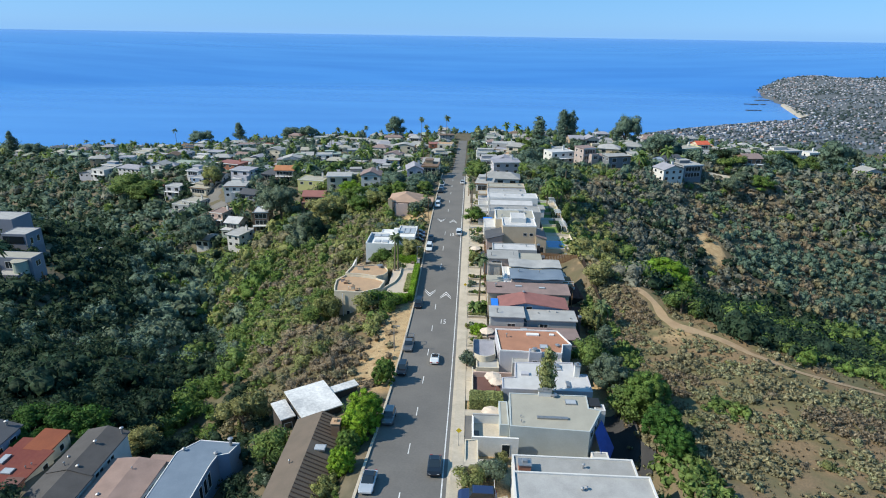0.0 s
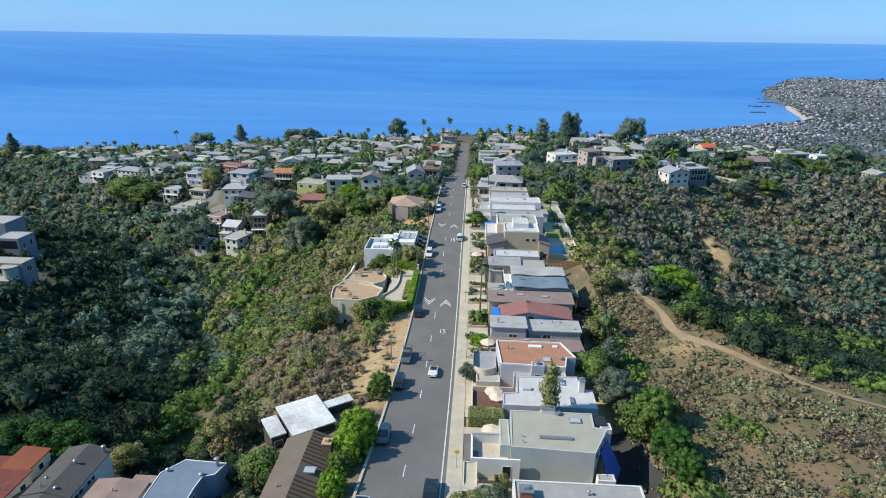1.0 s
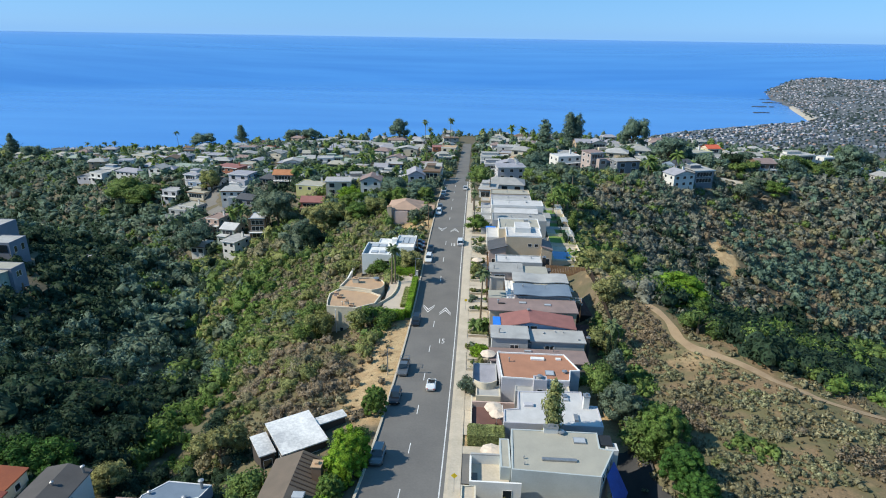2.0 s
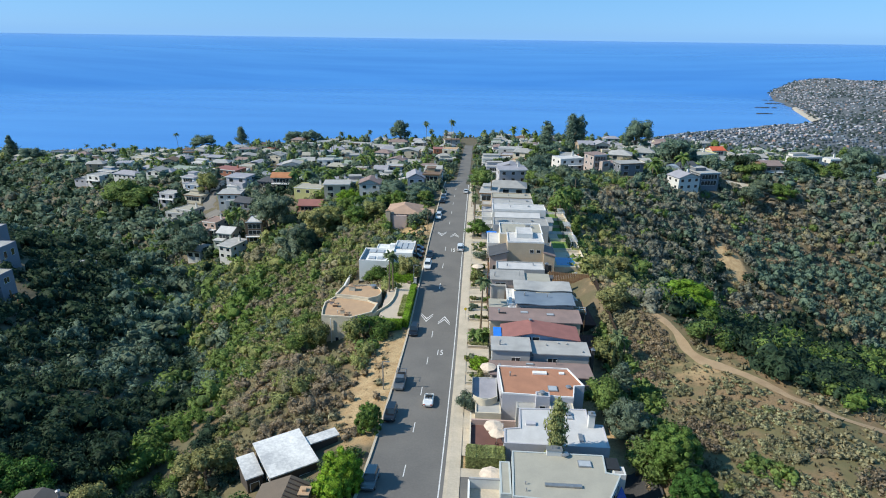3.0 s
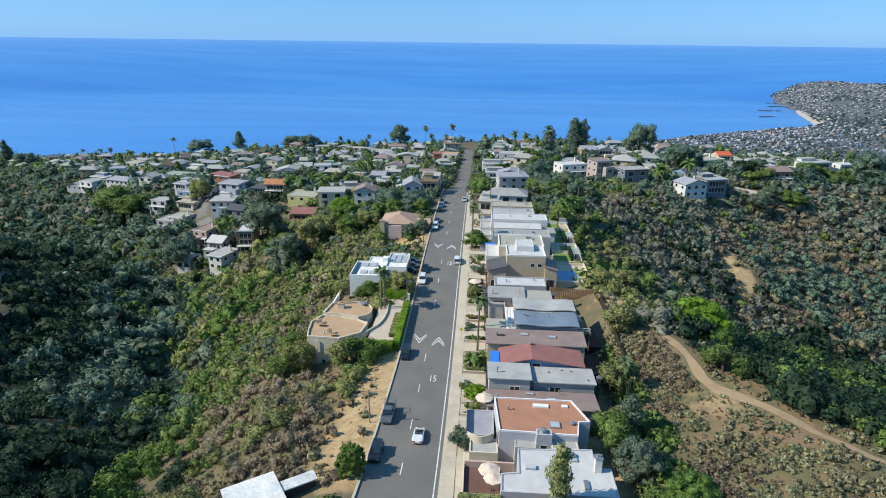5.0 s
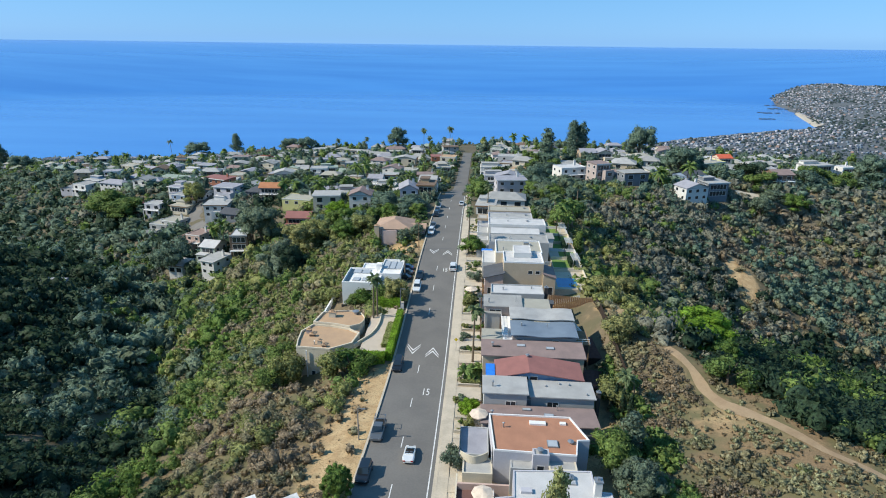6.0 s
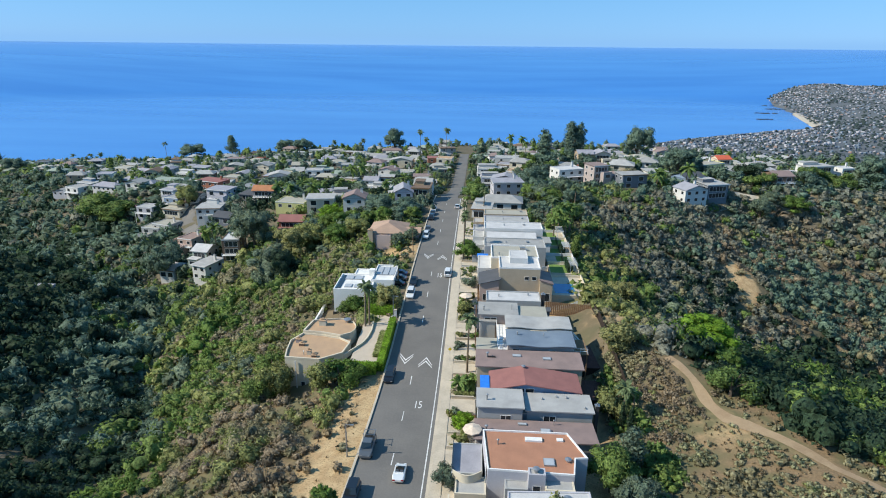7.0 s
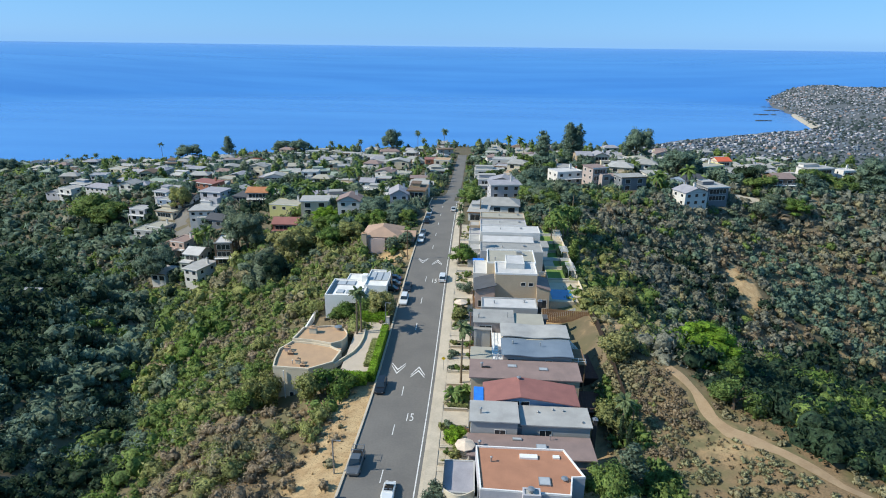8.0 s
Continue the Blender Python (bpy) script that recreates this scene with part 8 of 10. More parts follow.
road_sign(6.9, 69.0, SIGN_YELLOW, "yellow diamond warning sign on a post")
road_sign(7.0, 136.2, SIGN_YELLOW, "small yellow diamond sign beside the sidewalk")


def fence(x0, y0, x1, y1, label, h=1.7, material=None, z=None):
    """A board fence on posts; each board a part."""
    ob = thing("fence", pose(x0, y0, 0), label, "fence")
    n = max(2, int(math.hypot(x1 - x0, y1 - y0) / 0.42))
    a = math.atan2(y1 - y0, x1 - x0)
    key = (round(h, 1), (material or WOOD).name, z is None)
    if key not in WINDOWS:
        WINDOWS[key] = Shape().box(-0.19, 0.19, -0.02, 0.02, -0.5 if z is None else -2.4, h).mesh("board", material or WOOD)
    for k in range(n + 1):
        x, y = x0 + (x1 - x0) * k / n, y0 + (y1 - y0) * k / n
        b = part("board", WINDOWS[key], None, ob)
        b.matrix_local = Matrix.Translation((x - x0, y - y0, float(height(x, y)) if z is None else z)) @ Matrix.Rotation(a, 4, "Z")


fence(28.5, 159.6, 38.4, 158.2, "reddish brown board fence behind grey-roofed houses", 1.9, z=0.75)
DARK_WOOD = mat("dark_stained_wood", (0.045, 0.032, 0.026), (0.03, 0.022, 0.018), 1.5, 0.85, 0.15)
RED_WOOD = mat("reddish_decking", (0.13, 0.065, 0.055), (0.09, 0.05, 0.045), 1.5, 0.85, 0.2)
fence(9.3, 116.9, 12.1, 116.7, "low brown board fence beside a paved drive", 0.8, z=rz(117))
fence(38.7, 157.8, 38.6, 146.0, "dark weathered board fence along the back gardens", 1.7, DARK_WOOD)
fence(38.6, 145.6, 39.2, 126.0, "dark weathered board fence stepping down behind the back gardens", 1.7, DARK_WOOD)
for dx, dy, w, d, up in ((34.2, 138.6, 6.0, 9.0, 0.9), (34.4, 127.6, 5.4, 6.6, 0.2)):
    ob = thing("garden_deck", pose(dx, dy, rz(dy) + up), "dark reddish timber deck in a back garden", "deck", "back garden decks")
    for k in range(int(w / 0.5)):
        part("board", Shape().box(-w / 2 + k * 0.5, -w / 2 + k * 0.5 + 0.47, -d / 2, d / 2, -0.1, 0.0), RED_WOOD, ob)
    part("skirt", Shape().box(-w / 2, w / 2, -d / 2, d / 2, -4.5, -0.11), DARK_WOOD, ob)
fence(16, 161.4, 36, 162.2, "pale slatted fence in front of a beige house", 1.2, TRIM)
ob = thing("railing", pose(-16.5, 88.8, 0), "dark metal railing at the foot of the bare bank", "railing")
prev = None
for k in range(9):
    rx, ry = -16.5 + 1.22 * k, 88.8 + 0.22 * k
    h0 = float(height(rx, ry))
    part("post", Shape().box(rx + 16.5 - 0.05, rx + 16.5 + 0.05, ry - 88.85, ry - 88.75, h0 - 0.4, h0 + 1.05), DARKMETAL, ob)
    if prev:
        for up in (0.45, 1.0):
            a = (prev[0] + 16.5, prev[1] - 88.8, prev[2] + up)
            b = (rx + 16.5, ry - 88.8, h0 + up)
            part("rail", Shape().add([(*a[:2], a[2] - 0.04), (*b[:2], b[2] - 0.04), (*b[:2], b[2] + 0.04), (*a[:2], a[2] + 0.04), (a[0], a[1] + 0.06, a[2] - 0.04), (b[0], b[1] + 0.06, b[2] - 0.04), (b[0], b[1] + 0.06, b[2] + 0.04), (a[0], a[1] + 0.06, a[2] + 0.04)],
                 [(0, 1, 2, 3), (7, 6, 5, 4), (3, 2, 6, 7), (1, 0, 4, 5)]), DARKMETAL, ob)
    prev = (rx, ry, h0)
fence(30, 184.8, 38.6, 186.4, "white board fence round a small pool terrace", 1.3, TRIM)

ob = thing("pool_terrace", pose(34, 171, rz(171)), "pale stone pool terrace behind a beige house", "terrace")
part("paving", Shape().box(-3.4, 5.2, -5.0, 7, -4, 0.35), CONCRETE, ob)
part("water", Shape().box(-2.6, 2.6, -3.8, 2.4, 0.3, 0.37), POOL, ob, "deep blue pool water")
part("wall", Shape().box(5.2, 5.4, -5.0, 7, -4, 1.2).box(-3.4, 5.2, 7, 7.2, -4, 1.0), WALL["cream"], ob)
LAWN = mat("garden_lawn", (0.17, 0.26, 0.06), (0.12, 0.19, 0.05), 0.8, 0.95, 0.3)
for k, (y0, y1) in enumerate(((179.5, 186.5), (187.2, 193.0), (193.8, 199.6), (200.4, 207.6), (208.4, 215.0), (215.8, 222.6))):
    ob = thing("garden_terrace", pose(35, (y0 + y1) / 2, rz((y0 + y1) / 2)), "walled back garden terrace with lawn and paving", "terrace", "back gardens")
    half = (y1 - y0) / 2
    part("paving", Shape().box(-3.4, 4.0, -half, half, -4, 0.2), CONCRETE, ob)
    part("lawn", Shape().box(*((-0.6, 3.7) if k % 2 else (-3.2, 1.6)), -half + 0.5, half - 0.4, 0.2, 0.26), LAWN, ob, "clipped green lawn")
    part("wall", Shape().box(4.0, 4.18, -half, half, -4, 1.1).box(-3.4, 4.0, half, half + 0.16, -4, 1.0), WALL[("cream", "white", "beige")[k % 3]], ob)
    if k % 2 == 0:
        roof = Shape().box(1.9, 2.0, -half + 0.6, -half + 0.7, 0.2, 2.4).box(3.6, 3.7, -half + 0.6, -half + 0.7, 0.2, 2.4).box(1.9, 2.0, half - 0.8, half - 0.7, 0.2, 2.4).box(3.6, 3.7, half - 0.8, half - 0.7, 0.2, 2.4)
        for q in range(7):
            at = -half + 0.6 + (2 * half - 1.4) * q / 6
            roof.box(1.7, 3.9, at, at + 0.12, 2.4, 2.55)
        part("pergola", roof, TRIM, ob, "white slatted pergola")
    else:
        part("glass_screen", Shape().box(1.0, 1.05, -half + 0.4, half - 0.4, 0.26, 1.8), GLASS, ob)
hedge(36.2, 37.6, 180.2, 185.8, 1.6, LEAF_DARK, "dark clipped hedge in a back garden", rz(183) + 0.2, 11)
hedge(36.0, 37.4, 194.4, 199.0, 1.6, LEAF_DARK, "dark clipped hedge along a garden terrace", rz(197) + 0.2, 12)

umbrella(9.6, 161.2, rz(161) + 0.1, 1.6, "white square patio umbrella in a front garden")

for yy in (150.7, 153.7):
    ob = thing("gate_pillar", pose(-6.4, yy, rz(yy)), "square white stucco gate pillar at a driveway", "pillar")
    part("shaft", Shape().box(-0.3, 0.3, -0.3, 0.3, -0.3, 1.7), WALL["white"], ob)
    part("cap", Shape().box(-0.36, 0.36, -0.36, 0.36, 1.7, 1.82), CONCRETE, ob)

# vehicles
car(1.6, 100.5, "coupe", "white", "white open two-seat sports car driving down the lane", 0)
car(3.9, 62.6, "sedan", "black", "black sedan pulled up at the kerb", 180)
car(9.4, 56.0, "suv", "blue", "dark blue car in a front driveway", 90, z=rz(56) + 0.15)
car(-4.1, 58.2, "sedan", "silver", "silver sedan with black glass roof parked at the kerb", 180, top="black")
car(-4.1, 76.4, "suv", "grey", "dark grey car parked under a street tree", 180)
car(-4.2, 95.2, "suv", "black", "black car parked beside the bare bank", 180)
car(-4.1, 106.4, "pickup", "grey", "grey pickup with ladder rack parked at the kerb", 180)
car(-4.1, 129.2, "suv", "black", "black car parked beside the clipped hedge", 180)
for y, k, c, lb in ((164.6, "suv", "white", "white van-like car parked at the kerb"),
                    (171.6, "sedan", "black", "black car parked below the modern house"), (207.2, "suv", "white", "white car parked on the canyon side"), (214, "sedan", "grey", "grey car parked on the canyon side"),
                    (228, "suv", "black", "dark car parked near the crest"), (234, "sedan", "blue", "dark blue car parked near the crest"), (240.5, "sedan", "silver", "silver car parked near the crest")):
    car(-4.1, y, k, c, lb, 180)
car(4.4, 177.6, "suv", "white", "white car with dark windows standing at the edge line", 0)
for x, y, c in ((-8.6, 170.5, "black"), (-8.4, 173.6, "grey"), (-8.6, 176.6, "blue")):
    car(x, y, "sedan", c, "car parked nose-in beside the modern house", 90, z=float(height(x, y)) + 0.12)
car(4.3, 245, "sedan", "white", "white car parked on the house side near the crest", 0)

# dirt trail across the spur
TRAIL = mat("trail_dirt", (0.36, 0.265, 0.165), (0.29, 0.205, 0.125), 0.5, 0.95, 0.2)


def ribbon(name, pts, wid, lift, material):
    """A path of changing width draped on the ground."""
    p = np.array(pts, float)
    t = np.concatenate([[0], np.cumsum(np.hypot(*np.diff(p[:, :2], axis=0).T))])
    s = np.arange(0, t[-1], 1.0)
    c = np.stack([np.interp(s, t, p[:, 0]), np.interp(s, t, p[:, 1])], -1)
    c[:, 0] += 0.5 * np.sin(s * 0.23)
    w = np.interp(s, t, p[:, 2] if p.shape[1] > 2 else np.full(len(p), wid)) * (1 + 0.15 * np.sin(s * 0.7))
    d = np.gradient(c, axis=0)
    d /= np.linalg.norm(d, axis=1, keepdims=True)
    nrm = np.stack([-d[:, 1], d[:, 0]], -1)
    k = 5
    rows = [c + nrm * (w * (j / (k - 1) - 0.5))[:, None] for j in range(k)]
    v = np.concatenate([np.column_stack([r, height(r[:, 0], r[:, 1]) + lift]) for r in rows])
    n = len(s)
    q = np.concatenate([np.stack([j * n + np.arange(n - 1), j * n + np.arange(1, n), (j + 1) * n + np.arange(1, n), (j + 1) * n + np.arange(n - 1)], -1)[:, ::-1] for j in range(k - 1)])
    me = raw_mesh(name, v, q)
    me.materials.append(material)
    return new(name, me)


TRAIL_POINTS = [(48, 132, 1.5), (50, 125, 1.7), (51, 119, 2.0), (53, 115, 2.8), (58, 110, 2.2), (62, 103, 1.5), (68, 98, 1.3), (74, 96, 1.2), (83, 94, 1.2)]
tagged(ribbon("path", TRAIL_POINTS, 3, 0.08, TRAIL), "sandy dirt trail crossing the dry spur", "trail", kind="structure")
tagged(ribbon("side_street", [(-118, 283), (-131, 303), (-136, 313), (-135, 323), (-149, 373)], 7, 0.15, ASPHALT), "grey asphalt cul-de-sac among hillside houses", "road", kind="structure")
tagged(ribbon("ridge_lane", [(130, 303), (143, 303), (156, 298)], 4, 0.15, CONCRETE), "pale track below the ridge houses", "track", kind="structure")

# The houses' cast shadow is put into the dark colour of this drive.
SHADOW_TAR = mat("shadow_tarmac", (0.050, 0.050, 0.052), (0.036, 0.037, 0.040), 0.3, 0.9, 0.1, fine=12)
tagged(ribbon("shadowed_drive", ((31.0, 44, 5.4), (31.6, 62, 6.0), (32.2, 76, 6.6), (31.8, 86, 5.0)), 4, 0.4, SHADOW_TAR), "drive behind flat-roofed houses, coloured dark for the house shadow", "driveway", kind="structure")

GRASS = mat("rough_grass", (0.20, 0.19, 0.085), (0.14, 0.125, 0.065), 0.35, 0.95, 0.3)
tagged(ribbon("back_lawn", ((34.6, 161, 5), (35.5, 186, 7), (35.0, 205, 8), (34, 224, 8)), 6, 0.1, GRASS), "rough yellow-green grass behind the row of houses", "grass", kind="structure")
BEACH = mat("beach_sand", (0.40, 0.37, 0.31), (0.34, 0.31, 0.26), 0.05, 0.95, 0.05)
tagged(ribbon("beach", ((913, 1684, 10), (930, 1728, 40), (954, 1800, 46), (988, 1910, 26), (1026, 2030, 12)), 30, 1.5, BEACH), "pale sandy beach below the distant town", "beach", kind="structure")
# ---- trees ----
tree(-7.7, 75.2, 5.8, "dome", LEAF_BRIGHT, "dense bright green street tree overhanging the kerb", 0, 1.0)
tree(-7.9, 70.8, 5.2, "dome", LEAF_BRIGHT, "dense green street tree beside a brown roofed house", 1, 1.0)
tree(-8.6, 67.4, 3.6, "dome", LEAF_MID, "low green street tree beside a brown roofed house", 2, 1.0)
tree(-8.4, 62.4, 4.0, "dome", LEAF_BRIGHT, "small rounded bright green street tree", 2, 0.95)
tree(-9.7, 58.2, 4.3, "round", LEAF_OLIVE, "olive green garden tree beside a ribbed roof", 3, 1.0)
tree(-6.9, 90.6, 5.0, "dome", LEAF_MID, "leafy green tree at the kerb", 4, 0.85)
tree(-19.3, 82.7, 3.3, "spread", LEAF_GREY, "grey-green tree shading white roofs", 5, 1.0)
tree(-30.3, 83.6, 8.9, "spread", LEAF_LIME, "yellow-green spreading tree in the canyon", 6, 1.0)
tree(-21.4, 68.9, 6.6, "shrub", LEAF_GREEN, "leafy green shrubby tree between houses", 7, 1.1)
tree(-45.2, 77.4, 6.0, "round", LEAF_LIME, "yellow-green tree behind canyon houses", 8, 1.0)
for k, (sx, sy, sh) in enumerate(((-65.5, 78.2, 3.2), (-62.6, 77.8, 4.2), (-60.2, 79.0, 4.6), (-57.4, 79.2, 4.6), (-54.8, 78.6, 4.4), (-52.6, 77.4, 3.6), (-52.2, 74.0, 2.6), (-52.1, 70.6, 2.2), (-61.2, 74.6, 2.8), (-61.0, 71.6, 2.0), (-58.8, 57.5, 3.2))):
    tree(sx, sy, sh, "shrub", LEAF_IVY, "rampant green creeper and shrubs behind a red roof", k, 1.45, name="shrub", group="rim shrubs")
tree(-37.0, 88.0, 5.0, "slim", LEAF_DARK, "dark conical tree in the canyon", 11, 1.2)
tree(-13.6, 127.6, 6.6, "shrub", LEAF_MID, "large green shrub hiding a house wall", 12, 1.15)
tree(-16.2, 128.6, 6.4, "shrub", LEAF_OLIVE, "leafy green shrub by a house corner", 13, 1.0)
tree(-27.2, 130.6, 9.0, "shrub", LEAF_OLIVE, "tall yellow-green bush at a house corner", 5, 0.8)
tree(-11.0, 128.4, 4.6, "shrub", LEAF_MID, "leafy green shrub at the end of a hedge", 2, 1.2)
tree(-30.3, 137.9, 6.5, "shrub", LEAF_GREEN, "green bush at the slope beside a house", 14, 1.0)
tree(-8.0, 157.5, 6.5, "round", LEAF_LIME, "bright yellow-green tree at the kerb", 15, 1.1)
tree(-10.7, 158.9, 4.9, "shrub", LEAF_GREEN, "green shrub below a white house", 16, 1.4)
tree(-28.4, 166.2, 4.7, "shrub", LEAF_OLIVE, "olive scrub tree below a white house", 17, 1.6)
tree(-11.8, 200.9, 5.0, "round", LEAF_GREY, "dark tree beside a tall house", 18, 1.1)
tree(-8.3, 203.2, 4.6, "round", LEAF_GREY, "dark green tree near the street", 19, 1.1)
tree(31.5, 100.8, 8.1, "round", LEAF_GREEN, "mid-green tree behind flat-roofed houses", 20, 1.0)
tree(34.7, 104.0, 7.7, "pine", LEAF_GREY, "dull green evergreen on the slope behind houses", 21, 1.3)
tree(33.9, 94.5, 7.2, "full", LEAF_GREY, "dense grey-green tree behind a terracotta roof", 22, 1.0)
tree(37.6, 84.0, 6.4, "dome", LEAF_MID, "rounded green tree on the dry spur", 23, 1.15)
# The deeper leaf green of these two carries the shade on them.
tree(37.2, 75.0, 5.2, "dome", LEAF_IVY, "rounded green shrubs on the spur edge", 24, 1.15)
tree(37.4, 69.6, 4.2, "dome", LEAF_IVY, "low rounded green shrubs on the spur edge", 1, 1.2)
tree(33.5, 85.9, 6.8, "shrub", LEAF_GREEN, "green shrub mass behind a grey house", 25, 1.3)
tree(57.4, 141.6, 9.6, "dome", LEAF_BRIGHT, "broad bright green tree beside the dirt trail", 26, 1.5)
tree(59.6, 135.0, 5.6, "dome", LEAF_MID, "green thicket tree beside the dirt trail", 4, 1.4)
tree(55.4, 121.2, 6.0, "shrub", LEAF_GREEN, "green thicket below the trail", 27, 1.4)
tree(40.0, 138.3, 6.4, "shrub", LEAF_LIME, "yellow-green garden tree behind a fence", 28, 1.3)
tree(36.1, 119.7, 5.7, "shrub", LEAF_OLIVE, "olive shrub behind the row of houses", 29, 1.2)
tree(51.2, 177.9, 7.3, "round", LEAF_LIME, "yellow-green garden tree behind houses", 30, 1.2)
tree(44.2, 168.4, 6.6, "shrub", LEAF_LIME, "yellow-green backyard tree behind houses", 31, 1.3)
tree(40.8, 196.4, 7.8, "slim", LEAF_GREEN, "slender yellow-green backyard tree behind houses", 32, 1.5)
tree(37.6, 219.5, 7.2, "round", LEAF_GREEN, "green leafy backyard tree behind houses", 33, 1.0)
tree(46.6, 236.7, 6.7, "round", LEAF_GREEN, "green tree beside white flat roofs", 34, 1.0)
tree(36.9, 256.5, 9.0, "round", LEAF_GREY, "dark green tree beside grey house", 35, 1.2)
tree(37.4, 296.0, 11.0, "round", LEAF_TEAL, "dense blue-green hilltop tree", 36, 1.2)
tree(50.0, 375.4, 22.6, "column", LEAF_TEAL, "tall blue-green hilltop evergreen", 37, 1.0)
tree(78.6, 468.0, 30.1, "column", LEAF_TEAL, "tall blue-green hilltop evergreen", 38, 0.95)
tree(84.8, 469.7, 29.0, "column", LEAF_TEAL, "tall blue-green hilltop evergreen", 39, 0.95)
tree(140.0, 518.7, 31.0, "round", LEAF_TEAL, "broad green hilltop tree against the sea", 40, 0.85)
tree(83.0, 312.9, 8.2, "round", LEAF_SAGE, "grey-brown tree between houses", 41, 1.2)
tree(113.0, 334.4, 16.4, "round", LEAF_TEAL, "grey-green eucalyptus on the ridge", 42, 1.2)
tree(134.3, 285.8, 11.4, "round", LEAF_GREY, "grey-green tree below ridge houses", 43, 1.0)
tree(144.9, 299.6, 8.5, "round", LEAF_GREY, "grey-green tree on the ridge slope", 44, 1.4)
tree(181.8, 339.9, 10.5, "round", LEAF_GREEN, "bright green ridge tree", 45, 1.4)
tree(154.3, 297.4, 9.2, "round", LEAF_MID, "dense green tree on the ridge", 46, 1.4)
tree(221.6, 353.6, 19.3, "round", LEAF_TEAL, "dull green tree at the ridge end", 47, 1.1)
tree(244.8, 377.7, 15.1, "round", LEAF_GREY, "grey-green tree at the ridge end", 48, 1.1)
tree(11.4, 251.6, 9.2, "round", LEAF_GREEN, "green street tree below the crest", 49, 1.2)
tree(9.4, 188.5, 6.4, "round", LEAF_MID, "bright green street tree by white houses", 50, 1.2)
tree(10.6, 171.3, 3.4, "shrub", LEAF_GREY, "grey-green front garden tree", 51, 1.2)
tree(9.4, 156.2, 3.2, "shrub", LEAF_OLIVE, "olive bushy tree in a front garden", 52, 1.1)
tree(7.9, 98.7, 4.1, "shrub", LEAF_GREY, "grey-green shrub by the sidewalk", 53, 1.0)
tree(10.0, 113.5, 3.2, "round", LEAF_BRIGHT, "bright green garden tree beside an umbrella", 54, 1.2)
tree(10.7, 60.8, 2.9, "shrub", LEAF_GREY, "grey-green shrub in a front yard", 55, 1.3)
tree(8.4, 59.6, 2.8, "shrub", LEAF_OLIVE, "olive shrub in a front yard", 56, 1.4)
tree(-77.3, 252.0, 19.2, "round", LEAF_GREY, "tall grey-green tree in the canyon village", 57, 0.9)
tree(-53.5, 204.8, 14.5, "full", LEAF_GREY, "large dull green tree on the slope", 58, 1.0, z=float(height(-53.5, 204.8)) - 2.0)
tree(-48.6, 203.0, 11.0, "full", LEAF_DARK, "dark green tree beside a larger one", 3, 1.0, z=float(height(-48.6, 203.0)) - 1.5)
tree(-88.5, 270.5, 12.5, "round", LEAF_GREY, "grey-green tree behind canyon houses", 59, 1.0)
tree(-49.6, 220.2, 12.5, "round", LEAF_LIME, "bright yellow-leafy tree on the canyon rim", 60, 1.2)
tree(-45.1, 225.7, 10.1, "round", LEAF_OLIVE, "leafy tree on the canyon rim", 61, 1.3)
tree(-34.2, 217.3, 7.2, "round", LEAF_MID, "mid-green thicket tree by the street", 62, 1.6)
tree(-27.8, 219.0, 6.3, "round", LEAF_OLIVE, "olive thicket tree on the rim", 63, 1.6)
tree(-24.3, 243.7, 7.9, "round", LEAF_TEAL, "dark green tree behind a tan roof", 64, 1.6)
tree(-13.9, 236.1, 7.2, "round", LEAF_TEAL, "dark tree by the street", 65, 1.6)
tree(-45.9, 252.9, 7.8, "round", LEAF_BRIGHT, "bright green hedge-like tree", 66, 1.5)
tree(-116.4, 253.2, 17.4, "round", LEAF_TEAL, "dense dark tree below canyon houses", 67, 0.9)
tree(-199.1, 336.9, 18.7, "round", LEAF_GREEN, "bright green tree on the canyon edge", 68, 1.4)
tree(-182.6, 326.3, 14.6, "round", LEAF_GREEN, "green tree on the canyon edge", 69, 1.4)
tree(-282.0, 616.1, 18.8, "round", LEAF_TEAL, "rounded green tree on the rim", 70, 1.5)
tree(-240.8, 622.3, 22.4, "pine", LEAF_TEAL, "dark araucaria-like conifer on the rim", 71, 1.2)
tree(-184.7, 621.0, 16.1, "round", LEAF_TEAL, "dark tree clump on the rim", 72, 1.4)
tree(-162.0, 605.2, 16.0, "round", LEAF_TEAL, "dark rim trees against the sea", 73, 1.4)
tree(-70.5, 605.3, 25.8, "round", LEAF_TEAL, "wind-shaped green tree on the rim", 74, 0.8)
tree(-452.4, 567.3, 23.2, "slim", LEAF_TEAL, "dark upright tree on the far rim", 75, 1.6)
tree(-391.7, 518.2, 15.3, "round", LEAF_TEAL, "dark tree on the far rim", 76, 1.4)
tree(-137.9, 320.5, 12.8, "round", LEAF_OLIVE, "olive tree among hillside houses", 79, 1.0)
palm(10.5, 132.2, 11.9, "tall slender fan palm with shaggy crown", 0, True, spread=1.33)
palm(-12.5, 149.0, 11.6, "tall slender fan palm with shaggy crown", 1, True, spread=1.33)
palm(-11.7, 149.8, 10.7, "tall slender fan palm with shaggy crown", 2, True, spread=1.33)
palm(9.4, 125.9, 2.1, "low feathery palm in a front garden", 3, False, spread=0.95)
palm(10.6, 126.1, 2.1, "low feathery palm in a front garden", 4, False, spread=0.95)
palm(11.8, 126.7, 2.3, "low feathery palm in a front garden", 5, False, spread=0.95)
palm(-8.0, 170.9, 6.0, "tall slender fan palm with shaggy crown", 6, True, spread=0.95)
palm(8.2, 188.1, 13.0, "tall slender fan palm with shaggy crown", 7, True, spread=0.99)
